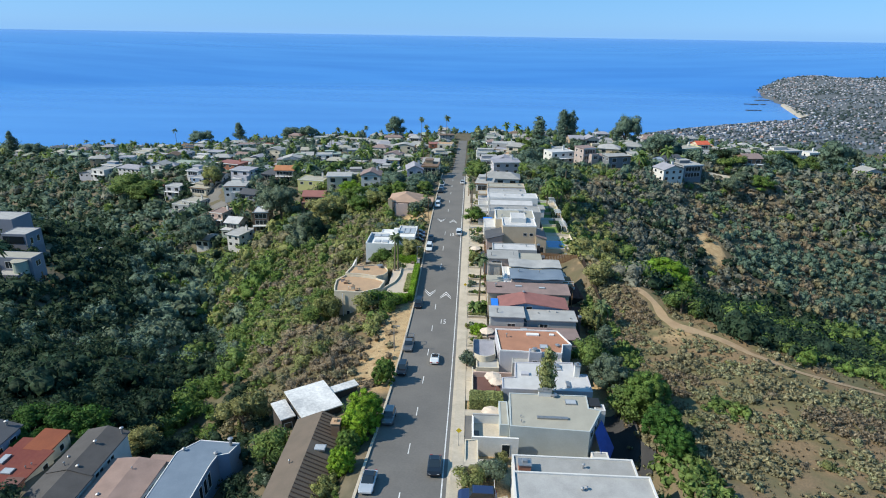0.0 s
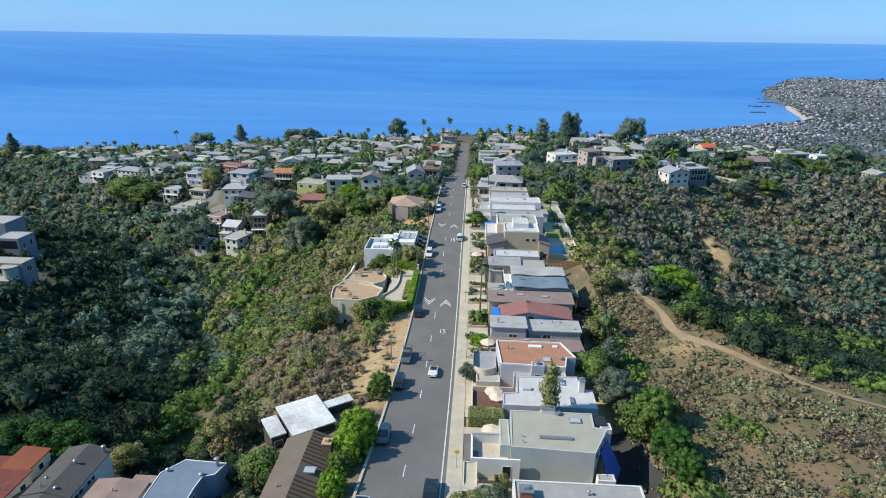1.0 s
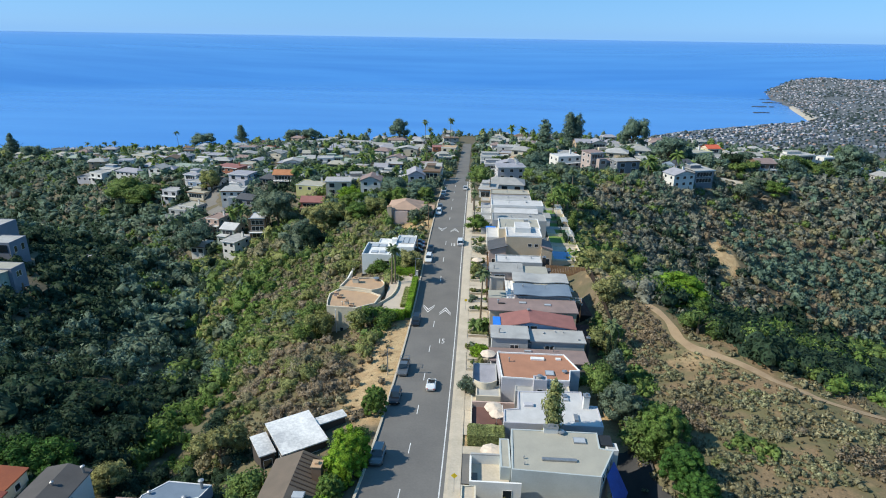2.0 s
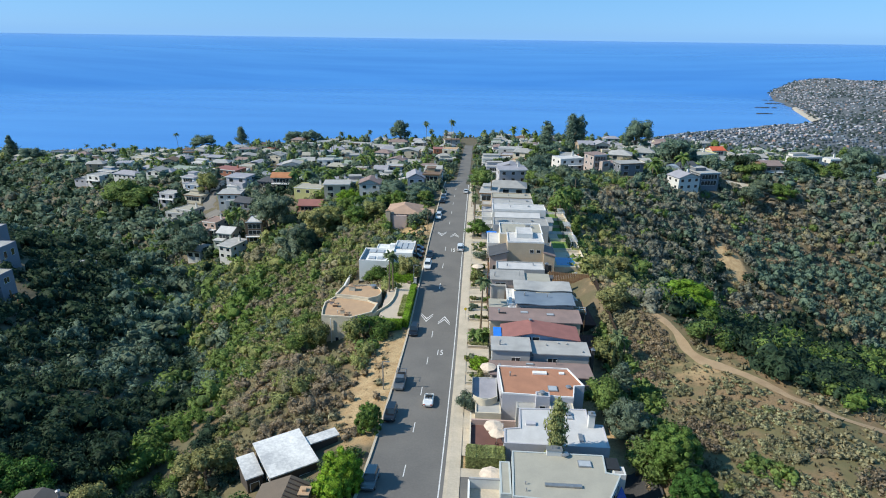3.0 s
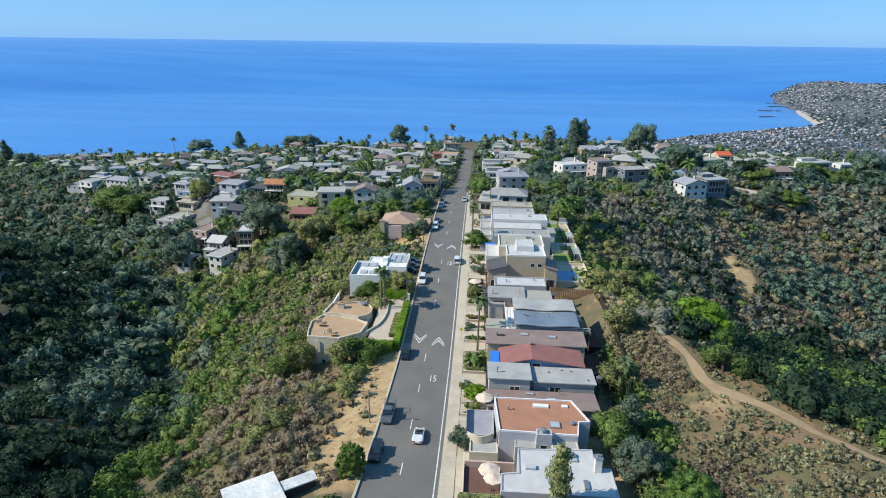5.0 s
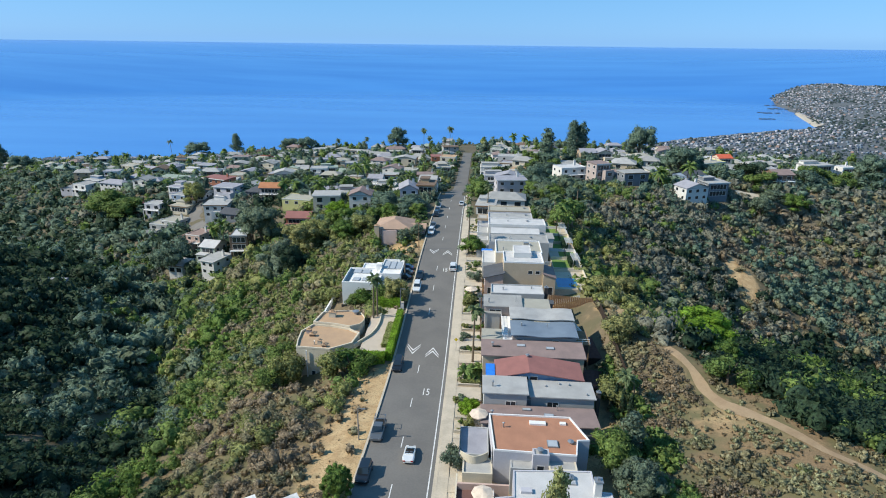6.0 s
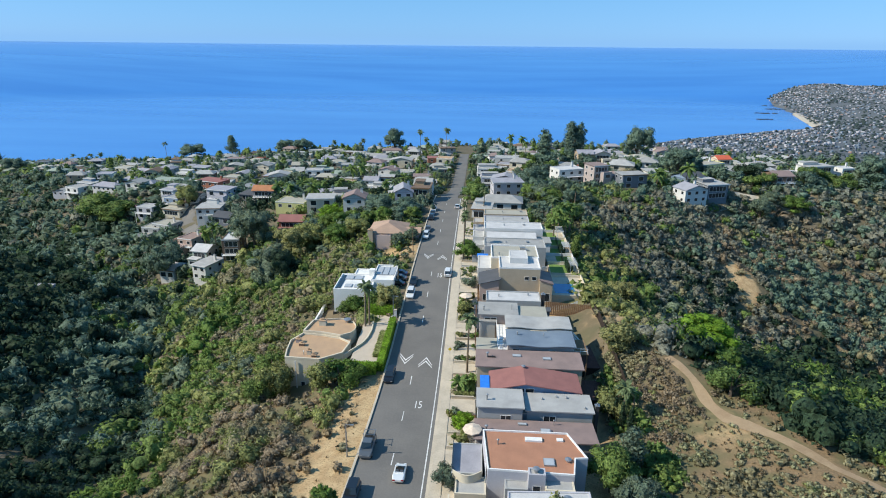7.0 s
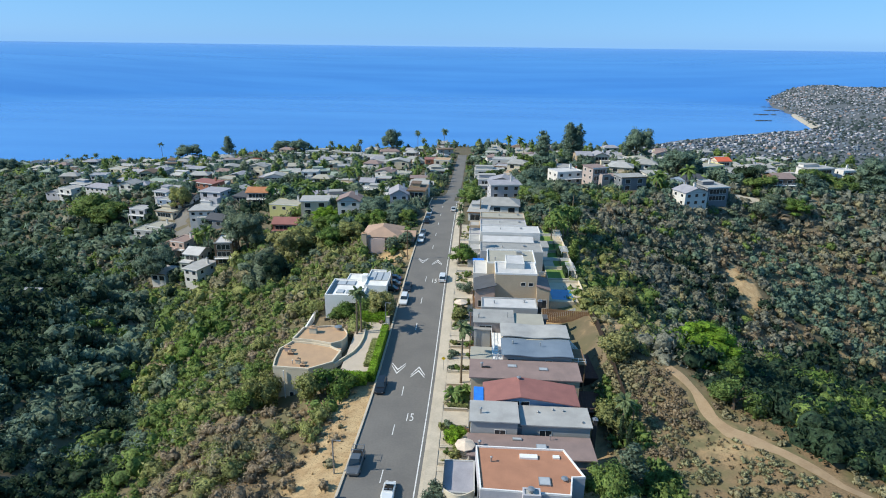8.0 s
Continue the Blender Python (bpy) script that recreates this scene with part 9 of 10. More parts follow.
palm(7.5, 225.1, 7.0, "tall slender fan palm with shaggy crown", 8, True, spread=1.2)
palm(8.0, 212.4, 7.2, "tall slender fan palm with shaggy crown", 9, True, spread=1.12)
palm(-306.6, 614.4, 20.0, "tall slender fan palm with shaggy crown", 10, True, spread=2.3)
palm(-374.3, 594.0, 10.5, "tall slender fan palm with shaggy crown", 11, True, spread=2.3)
palm(-364.7, 595.3, 12.0, "tall slender fan palm with shaggy crown", 12, True, spread=2.3)
palm(-35.4, 508.5, 24.9, "tall slender fan palm with shaggy crown", 13, True, spread=2.3)
palm(-13.4, 487.2, 25.5, "tall slender fan palm with shaggy crown", 14, True, spread=2.3)
palm(-35.6, 568.8, 14.4, "tall slender fan palm with shaggy crown", 15, True, spread=2.3)
palm(-96.8, 581.4, 13.8, "tall slender fan palm with shaggy crown", 16, True, spread=2.3)
palm(39.2, 544.1, 15.7, "feathery green palm beside houses", 17, False, spread=2.3)
palm(50.2, 554.0, 13.0, "feathery green palm beside houses", 18, False, spread=2.3)
palm(-319.7, 555.8, 12.8, "feathery green palm beside houses", 19, False, spread=2.3)
palm(-21.1, 552.5, 13.0, "tall slender fan palm with shaggy crown", 20, True, spread=2.3)
palm(-21.4, 261.7, 9.6, "tall slender fan palm with shaggy crown", 21, True, spread=1.64)
palm(-17.7, 264.2, 9.7, "feathery green palm beside houses", 22, False, spread=1.65)
palm(-103.6, 264.1, 10.6, "feathery green palm beside houses", 23, False, spread=1.82)
palm(-98.9, 263.2, 10.5, "feathery green palm beside houses", 24, False, spread=1.8)
palm(-93.6, 257.8, 10.8, "tall slender fan palm with shaggy crown", 25, True, spread=1.75)
palm(42.6, 224.2, 9.2, "feathery green palm beside houses", 26, False, spread=1.42)
palm(39.2, 224.0, 8.3, "feathery green palm beside houses", 27, False, spread=1.42)
palm(48.3, 249.1, 9.2, "tall slender fan palm with shaggy crown", 28, True, spread=1.57)
palm(105.6, 299.7, 10.3, "feathery green palm beside houses", 29, False, spread=1.95)
palm(14.0, 235.2, 9.9, "tall slender fan palm with shaggy crown", 30, True, spread=1.47)
palm(8.4, 365.6, 10.0, "tall slender fan palm with shaggy crown", 31, True, spread=2.27)
palm(-59.5, 384.6, 12.8, "feathery green palm beside houses", 32, False, spread=2.3)
palm(-130.7, 611.7, 10.2, "tall slender fan palm with shaggy crown", 33, True, spread=2.3)
palm(-396.3, 598.6, 10.4, "tall slender fan palm with shaggy crown", 34, True, spread=2.3)
palm(-195.8, 549.1, 11.6, "feathery green palm beside houses", 35, False, spread=2.3)
palm(-65.3, 385.1, 12.1, "feathery green palm beside houses", 36, False, spread=2.3)
palm(38.9, 119.3, 4.0, "feathery green palm beside houses", 37, False, spread=0.62)
palm(36.8, 117.5, 6.3, "tall slender fan palm with shaggy crown", 39, True, spread=1.33)

for k, (sx, sy, sh) in enumerate(((-214.5, 402.7, 9), (-206.1, 394.9, 8), (-84, 303.7, 7.5), (-75, 293.1, 7), (-73.2, 306.4, 8.5), (-61.8, 285.7, 7), (-58, 290, 7.5), (-61.4, 334.5, 9), (-55.5, 335.2, 8),
                                  (-36.4, 332, 9), (35.9, 211, 8), (38, 215.9, 9.5), (39.8, 212.8, 7.5), (42.8, 222.8, 9), (92.6, 298.7, 7), (95.2, 302.1, 7.5), (51.9, 537.9, 10))):
    palm(sx, sy, sh, "feathery green palm among hillside houses", 60 + k, False, spread=(1.5 if sy > 260 else 0.95) + 0.3 * (k % 3), group="village palms")
for k, (sx, sy, sh) in enumerate(((-53.6, 381.4, 13), (-17.7, 262.3, 9), (-27.1, 426.6, 14), (-109.1, 485.6, 13), (36, 220.6, 11), (134.8, 543.9, 12))):
    palm(sx, sy, sh, "slim fan palm among hillside houses", 80 + k, True, spread=1.7 + 0.3 * (k % 2), group="village palms")
for k, (sx, sy, sh) in enumerate(((-57.7, 250, 6.5), (-50.5, 246, 7), (-44, 241, 6.5), (-38.5, 239, 7), (-31.5, 231, 6), (-26, 229, 5.5), (-20.2, 228.7, 6), (-15.2, 228.5, 5.5), (-10.5, 227, 5))):
    tree(sx, sy, sh, "full", (LEAF_MID, LEAF_TEAL, LEAF_GREEN)[k % 3], "dense green tree in a hedge row", k, 1.25, group="hedge row trees")
for k, (sx, sy, sh) in enumerate(((36.9, 272.3, 8), (32.6, 264.6, 7), (46.7, 272.6, 9), (48, 256.4, 7), (38.7, 254.6, 8), (54.1, 258.4, 6), (172.5, 379.6, 9), (149.5, 317.7, 8), (178.6, 345.8, 7), (111.5, 360.7, 9), (-20.3, 254.2, 6), (-13.4, 243.4, 6), (-110.1, 289.9, 6))):
    tree(sx, sy, sh, "round", (LEAF_TEAL, LEAF_GREEN, LEAF_GREY)[k % 3], "leafy garden tree on the ridge", k, 1.15, group="ridge trees")

g = np.random.default_rng(5)
for k in range(52):
    side = (-1, 1)[k % 2]
    sx, sy = (-5.8 if side < 0 else 6.4) + side * g.uniform(0, 2.6), 270 + 5.1 * k + g.uniform(-1.5, 1.5)
    if all(math.hypot(sx - a, sy - b) > r * 0.8 for a, b, r in HOMES):
        tree(sx, sy, g.uniform(2.4, 5.2), "garden", (LEAF_GREEN, LEAF_TEAL, LEAF_MID, LEAF_GREY)[int(g.integers(0, 4))], "leafy verge shrub beside the descending street", k, 1.3, name="shrub", group="verge shrubs")

for k, (sx, sy, sh) in enumerate(((-13.4, 157.6, 4.2), (-16.0, 159.4, 4.6), (-10.2, 161.2, 4.4), (-12.4, 163.4, 3.6), (-19.2, 158.6, 3.8), (-8.6, 160.4, 3.4), (-29.4, 129.0, 5.6))):
    tree(sx, sy, sh, "shrub", (LEAF_GREEN, LEAF_MID)[k % 2], "leafy green shrub against a house front", k, 1.2, name="shrub", group="house front shrubs")

for k, (sx, sy, sh) in enumerate(((-8.2, 56.5, 1.6), (-9.0, 59.6, 2.0), (-7.9, 66.4, 1.5), (-9.6, 66.8, 2.2), (-8.1, 72.6, 1.9), (-10.2, 73.4, 2.3), (-8.4, 79.4, 1.7), (-8.2, 83.2, 1.4))):
    tree(sx, sy, sh, "shrub", (LEAF_MID, LEAF_DARK, LEAF_GREEN)[k % 3], "leafy green kerbside shrub", k, 1.3, name="shrub", group="kerbside shrubs")

for a, b_ in ((36.0, 114.8), (36.7, 112.6), (35.4, 117.4)):
    tree(a, b_, 5.2, "slim", LEAF_DARK, "narrow dark cypress behind the row of houses", int(b_), 0.7)

# ---- scrub ----
rng = np.random.default_rng(11)


def wob(x, y, s, p):
    return np.sin(x / s + p + 1.4 * np.sin(y / s * 0.8 + p)) * np.sin(y / s * 1.1 - p + 1.2 * np.sin(x / s * 0.7))


def jittered(x0, x1, y0, y1, cell):
    gx, gy = np.meshgrid(np.arange(x0, x1, cell), np.arange(y0, y1, cell))
    return (gx + rng.uniform(0, cell, gx.shape)).ravel(), (gy + rng.uniform(0, cell, gx.shape)).ravel()


def clear_of(x, y, spots):
    ok = np.ones(len(x), bool)
    for a, b, r in spots:
        ok &= np.hypot(x - a, y - b) > r
    return ok


near_homes = [(-30.5, 68, 5.5), (-30.5, 60, 7), (-40, 64, 6.5), (-40, 56, 7), (-47.4, 70, 5), (-47.4, 63, 6), (-57, 70, 5), (-57, 63, 6.5), (-66, 69, 6.5), (-66, 62, 6.5), (-13.6, 66, 5), (-13.6, 56, 5), (-13.6, 72, 5), (-17.5, 83.2, 7), (-21, 80, 5), (-12, 86, 4),
              (-20, 138, 8.5), (-19.5, 146, 7), (-9.5, 140, 8), (-9.5, 148, 4), (-18, 167, 7), (-12, 174, 6), (-15, 209, 8), (-8, 209, 4), (-23, 159, 4)]
near_homes += [(-132, 158, 9), (-121, 157, 8), (-124, 151, 6), (-140, 181, 9), (-152, 183, 9), (-166, 195, 10), (-134, 205, 6)]
tx, ty = np.array([p[0] for p in TRAIL_POINTS]), np.array([p[1] for p in TRAIL_POINTS])
path_spots = [(a, b, 6.5) for a, b in ((-119, 285), (-124, 292), (-128, 299), (-131, 305), (-133, 311), (-132, 318), (-131, 325), (-136, 340), (-141, 355))]
path_spots += [(a, b, 3.2) for a, b in ((130, 303), (134, 303), (138, 303), (142, 303), (146, 302), (150, 300.5), (154, 299))]
path_spots += [(a, b, 1.7) for a, b in zip(np.interp(np.linspace(0, len(tx) - 1, 60), np.arange(len(tx)), tx), np.interp(np.linspace(0, len(tx) - 1, 60), np.arange(len(tx)), ty))]

x, y = (np.concatenate(c) for c in zip(jittered(-330, 340, 42, 150, 2.6), jittered(-330, -70, 150, 330, 2.7), jittered(-70, 0, 150, 330, 2.15), jittered(30, 340, 150, 330, 2.6), jittered(-620, -150, 330, 680, 3.7), jittered(-150, 460, 330, 620, 6.0)))
far_off = y > 330
b = bare(x, y)
cover = 0.97 * (1 - np.where((x < -15) & (x > -40), 0.7, 0.95) * b)
cover *= np.where((np.abs(x + 0.3) < 8.2) & (y < 600), 0, 1)
cover *= np.where((x > 5) & (x < 34.5) & (y < 226), 0, 1)
past = ((x - 53) * 29 + (y - 125) * 32) / 43.2
past = np.where(x > 58, np.maximum(past, y - np.interp(x, (58, 62, 68, 74, 83, 130), (118, 109, 102.5, 99.5, 97.5, 95))), past)
spur = (x > 34) & (x < 130) & (y < 150) & (past < 2)
cover = np.where(spur, cover * np.clip(0.12 + 0.2 * wob(x, y, 9, 2), 0.0, 0.3), cover)
mid = (x < -8) & (x > -75) & (y > 85) & (y < 215)
cover = np.where(mid, cover * np.clip(1.2 + 0.35 * wob(x, y, 11, 1), 0.85, 1), cover)
cover = np.where(mid & (x > -24) & (y < 132), cover * np.clip(0.6 + 0.4 * wob(x, y, 6, 2), 0.3, 0.95), cover)
farslope = (x > 36) & ~spur
cover = np.where((x > 31) & (x < 39.5) & (y > 140) & (y < 225), cover * 0.25, cover)
cover = np.where(farslope & (x > 39.5), cover * np.clip(1.3 + 0.5 * wob(x, y, 13, 4), 0.75, 1), cover)
ravine = np.minimum(valley(x, y, LEFT_VALLEY, 0.44), valley(x, y, RIGHT_VALLEY, 0.5)) - height(x, y)
plateau = (ravine > 3) & (y > 240)
cover = np.where(plateau, cover * np.where(x < -150, 0.85, 0.55), cover)
cover = np.where((past > 2) & (x > 46) & (y < 205), np.maximum(cover, 0.97 * (1 - b)), cover)
cover *= np.where((y > 185) & (y < 330) & (x < 0), 0.88, 1)
cover *= np.abs(x - 9) < 0.82 * (y + 6) + 14
keep = (rng.uniform(size=len(x)) < cover) & clear_of(x, y, [(a, b_, r) for a, b_, r in HOMES] + near_homes + path_spots)
x, y, spur, mid, farslope, plateau, far_off = (a[keep] for a in (x, y, spur, mid, farslope, plateau, far_off))
z = height(x, y) - 0.15
u = rng.uniform(size=len(x)) * 0.8 + 0.1 + 0.34 * wob(x, y, 17, 0.5) + 0.25 * wob(x, y, 7, 2.2)


def choose(*edges):
    """Kinds by rising edges of u: (edge, kind) pairs, the last one without an edge."""
    out = np.full(len(x), edges[-1])
    for e, k in reversed(edges[:-1]):
        out = np.where(u < e, k, out)
    return out


# 0 dark, 1 green, 2 olive, 3 sage, 4 dry, 5 grey-green, 6 oak, 7 blue-green, 8 fresh green
kind = choose((0.4, 0), (0.62, 5), (0.9, 1), (1.02, 2), 3)
kind = np.where((x < -60) & (y < 210), choose((0.36, 0), (0.72, 5), (0.95, 1), 2), kind)
kind = np.where(mid, choose((0.1, 5), (0.36, 1), (0.68, 2), (0.86, 3), 4), kind)
# Dark-leaved scrub on the left canyon side, partly put in for its shade.
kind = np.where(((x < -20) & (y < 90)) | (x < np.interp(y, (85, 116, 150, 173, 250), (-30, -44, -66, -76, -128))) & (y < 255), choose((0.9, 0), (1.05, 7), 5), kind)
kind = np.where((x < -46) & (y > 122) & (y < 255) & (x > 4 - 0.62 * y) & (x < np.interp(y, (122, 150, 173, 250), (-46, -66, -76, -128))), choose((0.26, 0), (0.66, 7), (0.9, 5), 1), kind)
kind = np.where(mid & (x > -36) & (y < 150), choose((0.16, 1), (0.42, 2), (0.78, 3), 4), kind)
kind = np.where((x < -8) & (x > -85) & (y >= 185) & (y < 262), choose((0.1, 0), (0.25, 5), (0.5, 1), (0.85, 2), 3), kind)
kind = np.where(spur, choose((0.1, 1), (0.3, 2), (0.62, 3), 4), kind)
kind = np.where(farslope, choose((0.16, 0), (0.6, 6), (0.72, 5), (0.77, 1), (0.9, 3), 4), kind)
kind = np.where(farslope & (y < 205), choose((0.42, 0), (0.62, 6), (0.74, 5), (0.95, 1), 3), kind)
kind = np.where(farslope & (x > 118) & (y < 262) & (bare(x, y) < 0.2) & (u < 0.8), np.where(u < np.where(x > 120, 0.72, 0.5), 0, 7), kind)
kind = np.where(plateau | far_off, choose((0.4, 7), (0.6, 5), (0.86, 1), 2), kind)
# Far dark bushes take the paler blue-green, painting in distance haze.
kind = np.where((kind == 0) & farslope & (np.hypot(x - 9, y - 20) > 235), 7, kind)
kind = np.where((x < -85) & (y > 255) & ~plateau, choose((0.4, 0), (0.72, 7), (0.86, 5), (1.0, 6), 1), kind)
kind = np.where(farslope & (y > 195) & (y < 245) & (x > 85) & (x < 145) & (bare(x, y) > 0.22), choose((0.3, 3), 4), kind)
kind = np.where(mid & (np.abs(x - np.interp(y, (122, 150, 165, 185, 200), (-45, -55, -56, -61, -73)) + 3 * wob(x, y, 8, 1)) < 5) & (u < 0.85), np.where(u < 0.3, 1, 8), kind)
kind = np.where(farslope & (x > 60) & (y < 178) & (bare(x, y) < 0.2), choose((0.7, 0), (0.95, 1), 8), kind)
gardens = (x > 33) & (x < 52) & (y > 138) & (y < 228)
kind = np.where(gardens, choose((0.2, 5), (0.45, 1), (0.85, 2), 3), kind)
kind = np.where((x >= 52) & (x < 60) & (y > 180) & (y < 236) | (x > 39) & (x < 56) & (y >= 226) & (y < 240), choose((0.1, 0), (0.4, 5), (0.6, 1), (0.9, 2), 3), kind)
size = np.clip(rng.lognormal(0.6, 0.44, len(x)), 0.7, 4.6)
for where, k in ((spur, 0.5), (gardens, 0.7), (mid & (y < 135), 1.12), (mid & (y >= 135), 0.88), (kind == 4, 0.72), (kind == 3, 0.85), (far_off, 1.45), ((x < -60) & (y < 260), 1.35), ((x < -90) & (y >= 260) & ~far_off, 1.3), (farslope & ~far_off, 1.4), ((y > 150) & ~far_off, 1.15), ((x > 42) & (x < 140) & (y > 262) & (y < 308), 0.75)):
    size = size * np.where(where, k, 1)
size = np.where(farslope, np.minimum(size, np.where(y > 195, 4.3, 5.2)), size)
tiny_t = [lobes_cloud(np.random.default_rng(s), [(0, 0, 0.4, 0.62, 0.52)], 16, 0.36, core=0.85) for s in range(5)]
near_t = [bush_template(s, 470, 0.078, 0.72) for s in range(7)]
mid_t = [bush_template(30 + s, 160, 0.105, 0.76) for s in range(6)]
far_t = [bush_template(20 + s, 58, 0.155, 0.8) for s in range(7)]
pts = np.column_stack([x, y, z])
dist = np.hypot(x - 9, y - 20)
MAUVE = foliage("leaf_dry_mauve", (0.340, 0.282, 0.198), (0.240, 0.198, 0.140))
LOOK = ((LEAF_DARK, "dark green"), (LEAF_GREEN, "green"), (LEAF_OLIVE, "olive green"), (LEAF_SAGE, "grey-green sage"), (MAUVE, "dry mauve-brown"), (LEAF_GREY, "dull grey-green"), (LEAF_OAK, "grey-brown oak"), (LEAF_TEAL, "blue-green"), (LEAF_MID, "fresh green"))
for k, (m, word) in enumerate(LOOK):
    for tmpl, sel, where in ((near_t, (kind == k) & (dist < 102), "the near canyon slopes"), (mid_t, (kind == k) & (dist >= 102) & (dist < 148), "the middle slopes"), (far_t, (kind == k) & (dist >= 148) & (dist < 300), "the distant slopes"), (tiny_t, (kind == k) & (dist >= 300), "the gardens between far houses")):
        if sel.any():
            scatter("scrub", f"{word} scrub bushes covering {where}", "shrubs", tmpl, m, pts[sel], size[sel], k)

# patches of low growth on the spur: middle, radii, kind
PATCHES = ((37.5, 64.0, 3.5, 8.0, "green"), (39.0, 76.0, 3.5, 6.0, "sage"), (47.6, 122.5, 4.6, 7.0, "dry"), (43.5, 126, 3.5, 6, "dry"), (42.4, 111.5, 2.2, 3.0, "dry"), (42.4, 117.5, 2.0, 3.4, "cactus"), (43.0, 113.6, 1.7, 2.2, "cactus"), (45.3, 107.4, 2.4, 2.6, "cactus"),
           (54.2, 106.4, 4.4, 1.9, "cactus"), (58.5, 103.6, 2.8, 1.6, "cactus"), (48.5, 99.5, 5.0, 3.0, "sage"), (56.5, 96.0, 6.0, 3.0, "cactus"), (45.0, 92.0, 5.0, 4.0, "dry"), (52.0, 88.0, 6.0, 3.0, "cactus"),
           (63.0, 89.5, 6.0, 3.5, "sage"), (46.0, 80.0, 4.0, 3.0, "cactus"), (56.0, 78.0, 5.0, 3.5, "cactus"), (50.0, 83.0, 3.0, 3.0, "green"), (68.0, 80.0, 7.0, 5.0, "dry"), (75.0, 88.0, 8.0, 4.0, "cactus"), (46.0, 69.0, 7.0, 5.0, "sage"),
           (62.0, 68.0, 5.0, 3.0, "cactus"), (39.0, 104.0, 3.0, 6.0, "green"), (37.5, 122.0, 2.6, 12.0, "green"), (40.5, 133.0, 3.0, 6.0, "sage"), (66.0, 99.0, 4.0, 2.0, "sage"), (39.0, 92.0, 3.0, 5.0, "green"))
x, y = jittered(34, 118, 44, 150, 1.15)
inside, sort = np.zeros(len(x)), np.full(len(x), 4)
for cx, cy, rx, ry, word in PATCHES:
    q = ((x - cx) / rx) ** 2 + ((y - cy) / ry) ** 2 + 0.35 * wob(x, y, 2.2, cx)
    sort = np.where(q < 1, ("dry", "cactus", "sage", "green").index(word), sort)
    inside = np.maximum(inside, np.where(q < 1, 0.92, 0))
keep = (rng.uniform(size=len(x)) < np.maximum(inside, 0.16 + 0.22 * (wob(x, y, 7, 3) > 0.2))) & clear_of(x, y, path_spots) & (((x - 53) * 29 + (y - 125) * 32) / 43.2 < 2)
x, y, sort = x[keep], y[keep], sort[keep]
sort = np.where(rng.uniform(size=len(x)) < np.where(sort == 4, 0.55, 0.15), np.where(rng.uniform(size=len(x)) < 0.4, 1, 2), sort)
small = [bush_template(40 + s, 26, 0.3) for s in range(5)]
twiggy = [bush_template(50 + s, 64, 0.2, 0.5) for s in range(5)]
spiny = [bush_template(80 + s, 90, 0.15, 0.7) for s in range(5)]
for k, (m, word, tm, lo, hi) in enumerate(((MAUVE, "dry mauve-brown", twiggy, 0.8, 1.5), (LEAF_CACTUS, "pale yellow-green cactus", spiny, 0.5, 1.15), (LEAF_SAGE, "grey-green sage", small, 0.7, 1.3), (LEAF_GREEN, "leafy green", small, 0.9, 1.8), (LEAF_STRAW, "dry straw-brown", twiggy, 0.3, 0.8))):
    sel = sort == k
    scatter("low_scrub", f"low {word} clumps on the dry spur", "shrubs", tm, m, np.column_stack([x, y, height(x, y) - 0.05])[sel], rng.uniform(lo, hi, int(sel.sum())), 8 + k)

# low ground cover between the shrubs of the slope below the street
x, y = jittered(-80, -8, 88, 216, 1.7)
arid = (x > np.interp(y, (88, 120, 150, 216), (-40, -38, -30, -18))) & (y < 175)
keep = (rng.uniform(size=len(x)) < np.where(arid, 0.42, 0.85) * (1 - 0.95 * bare(x, y))) & clear_of(x, y, near_homes) & (x > np.interp(y, (85, 116, 150, 173, 216), (-30, -44, -66, -76, -108)))
x, y, arid = x[keep], y[keep], arid[keep]
which = rng.integers(0, 3, len(x)) + np.where(arid, 2, 0)
for k, (m, word) in enumerate(((LEAF_GREEN, "green"), (LEAF_OLIVE, "olive"), (LEAF_SAGE, "sage"), (LEAF_STRAW, "straw-coloured"), (MAUVE, "mauve-brown"))):
    sel = which == k
    scatter("ground_cover", f"low {word} undergrowth between the slope shrubs", "shrubs", tiny_t, m, np.column_stack([x, y, height(x, y) - 0.1])[sel], rng.uniform(0.7, 1.5, int(sel.sum())), 40 + k)

# dry grass tufts on the spur and the bare bank
def tuft_template(seed):
    g = np.random.default_rng(seed)
    a = g.uniform(0, 6.283, 9)
    r = g.uniform(0.1, 0.35, 9)
    base = np.stack([r * np.cos(a), r * np.sin(a), np.zeros(9)], -1)
    tip = base * 2.2 + np.stack([np.zeros(9), np.zeros(9), g.uniform(0.5, 1.0, 9)], -1)
    side = np.stack([-np.sin(a), np.cos(a), np.zeros(9)], -1) * 0.16
    return np.stack([base - side, base + side, tip], 1).reshape(-1, 3), np.arange(27).reshape(-1, 3), np.tile((0.0, 0.0, 1.0), (27, 1))


x, y = jittered(36, 118, 40, 150, 0.85)
x2, y2 = jittered(-34, -7, 84, 134, 0.9)
x, y = np.concatenate([x, x2]), np.concatenate([y, y2])
keep = (rng.uniform(size=len(x)) < np.where(x > 0, 0.34, 0.25) + 0.3 * wob(x, y, 5, 1)) & clear_of(x, y, path_spots + near_homes[:18]) & (((x - 53) * 29 + (y - 125) * 32) / 43.2 < 2)
x, y = x[keep], y[keep]
scatter("dry_grass", "tufts of dry straw-coloured grass on bare soil", "grass", [tuft_template(s) for s in range(4)], LEAF_STRAW, np.column_stack([x, y, height(x, y) - 0.03]), rng.uniform(0.25, 0.55, len(x)), 9)

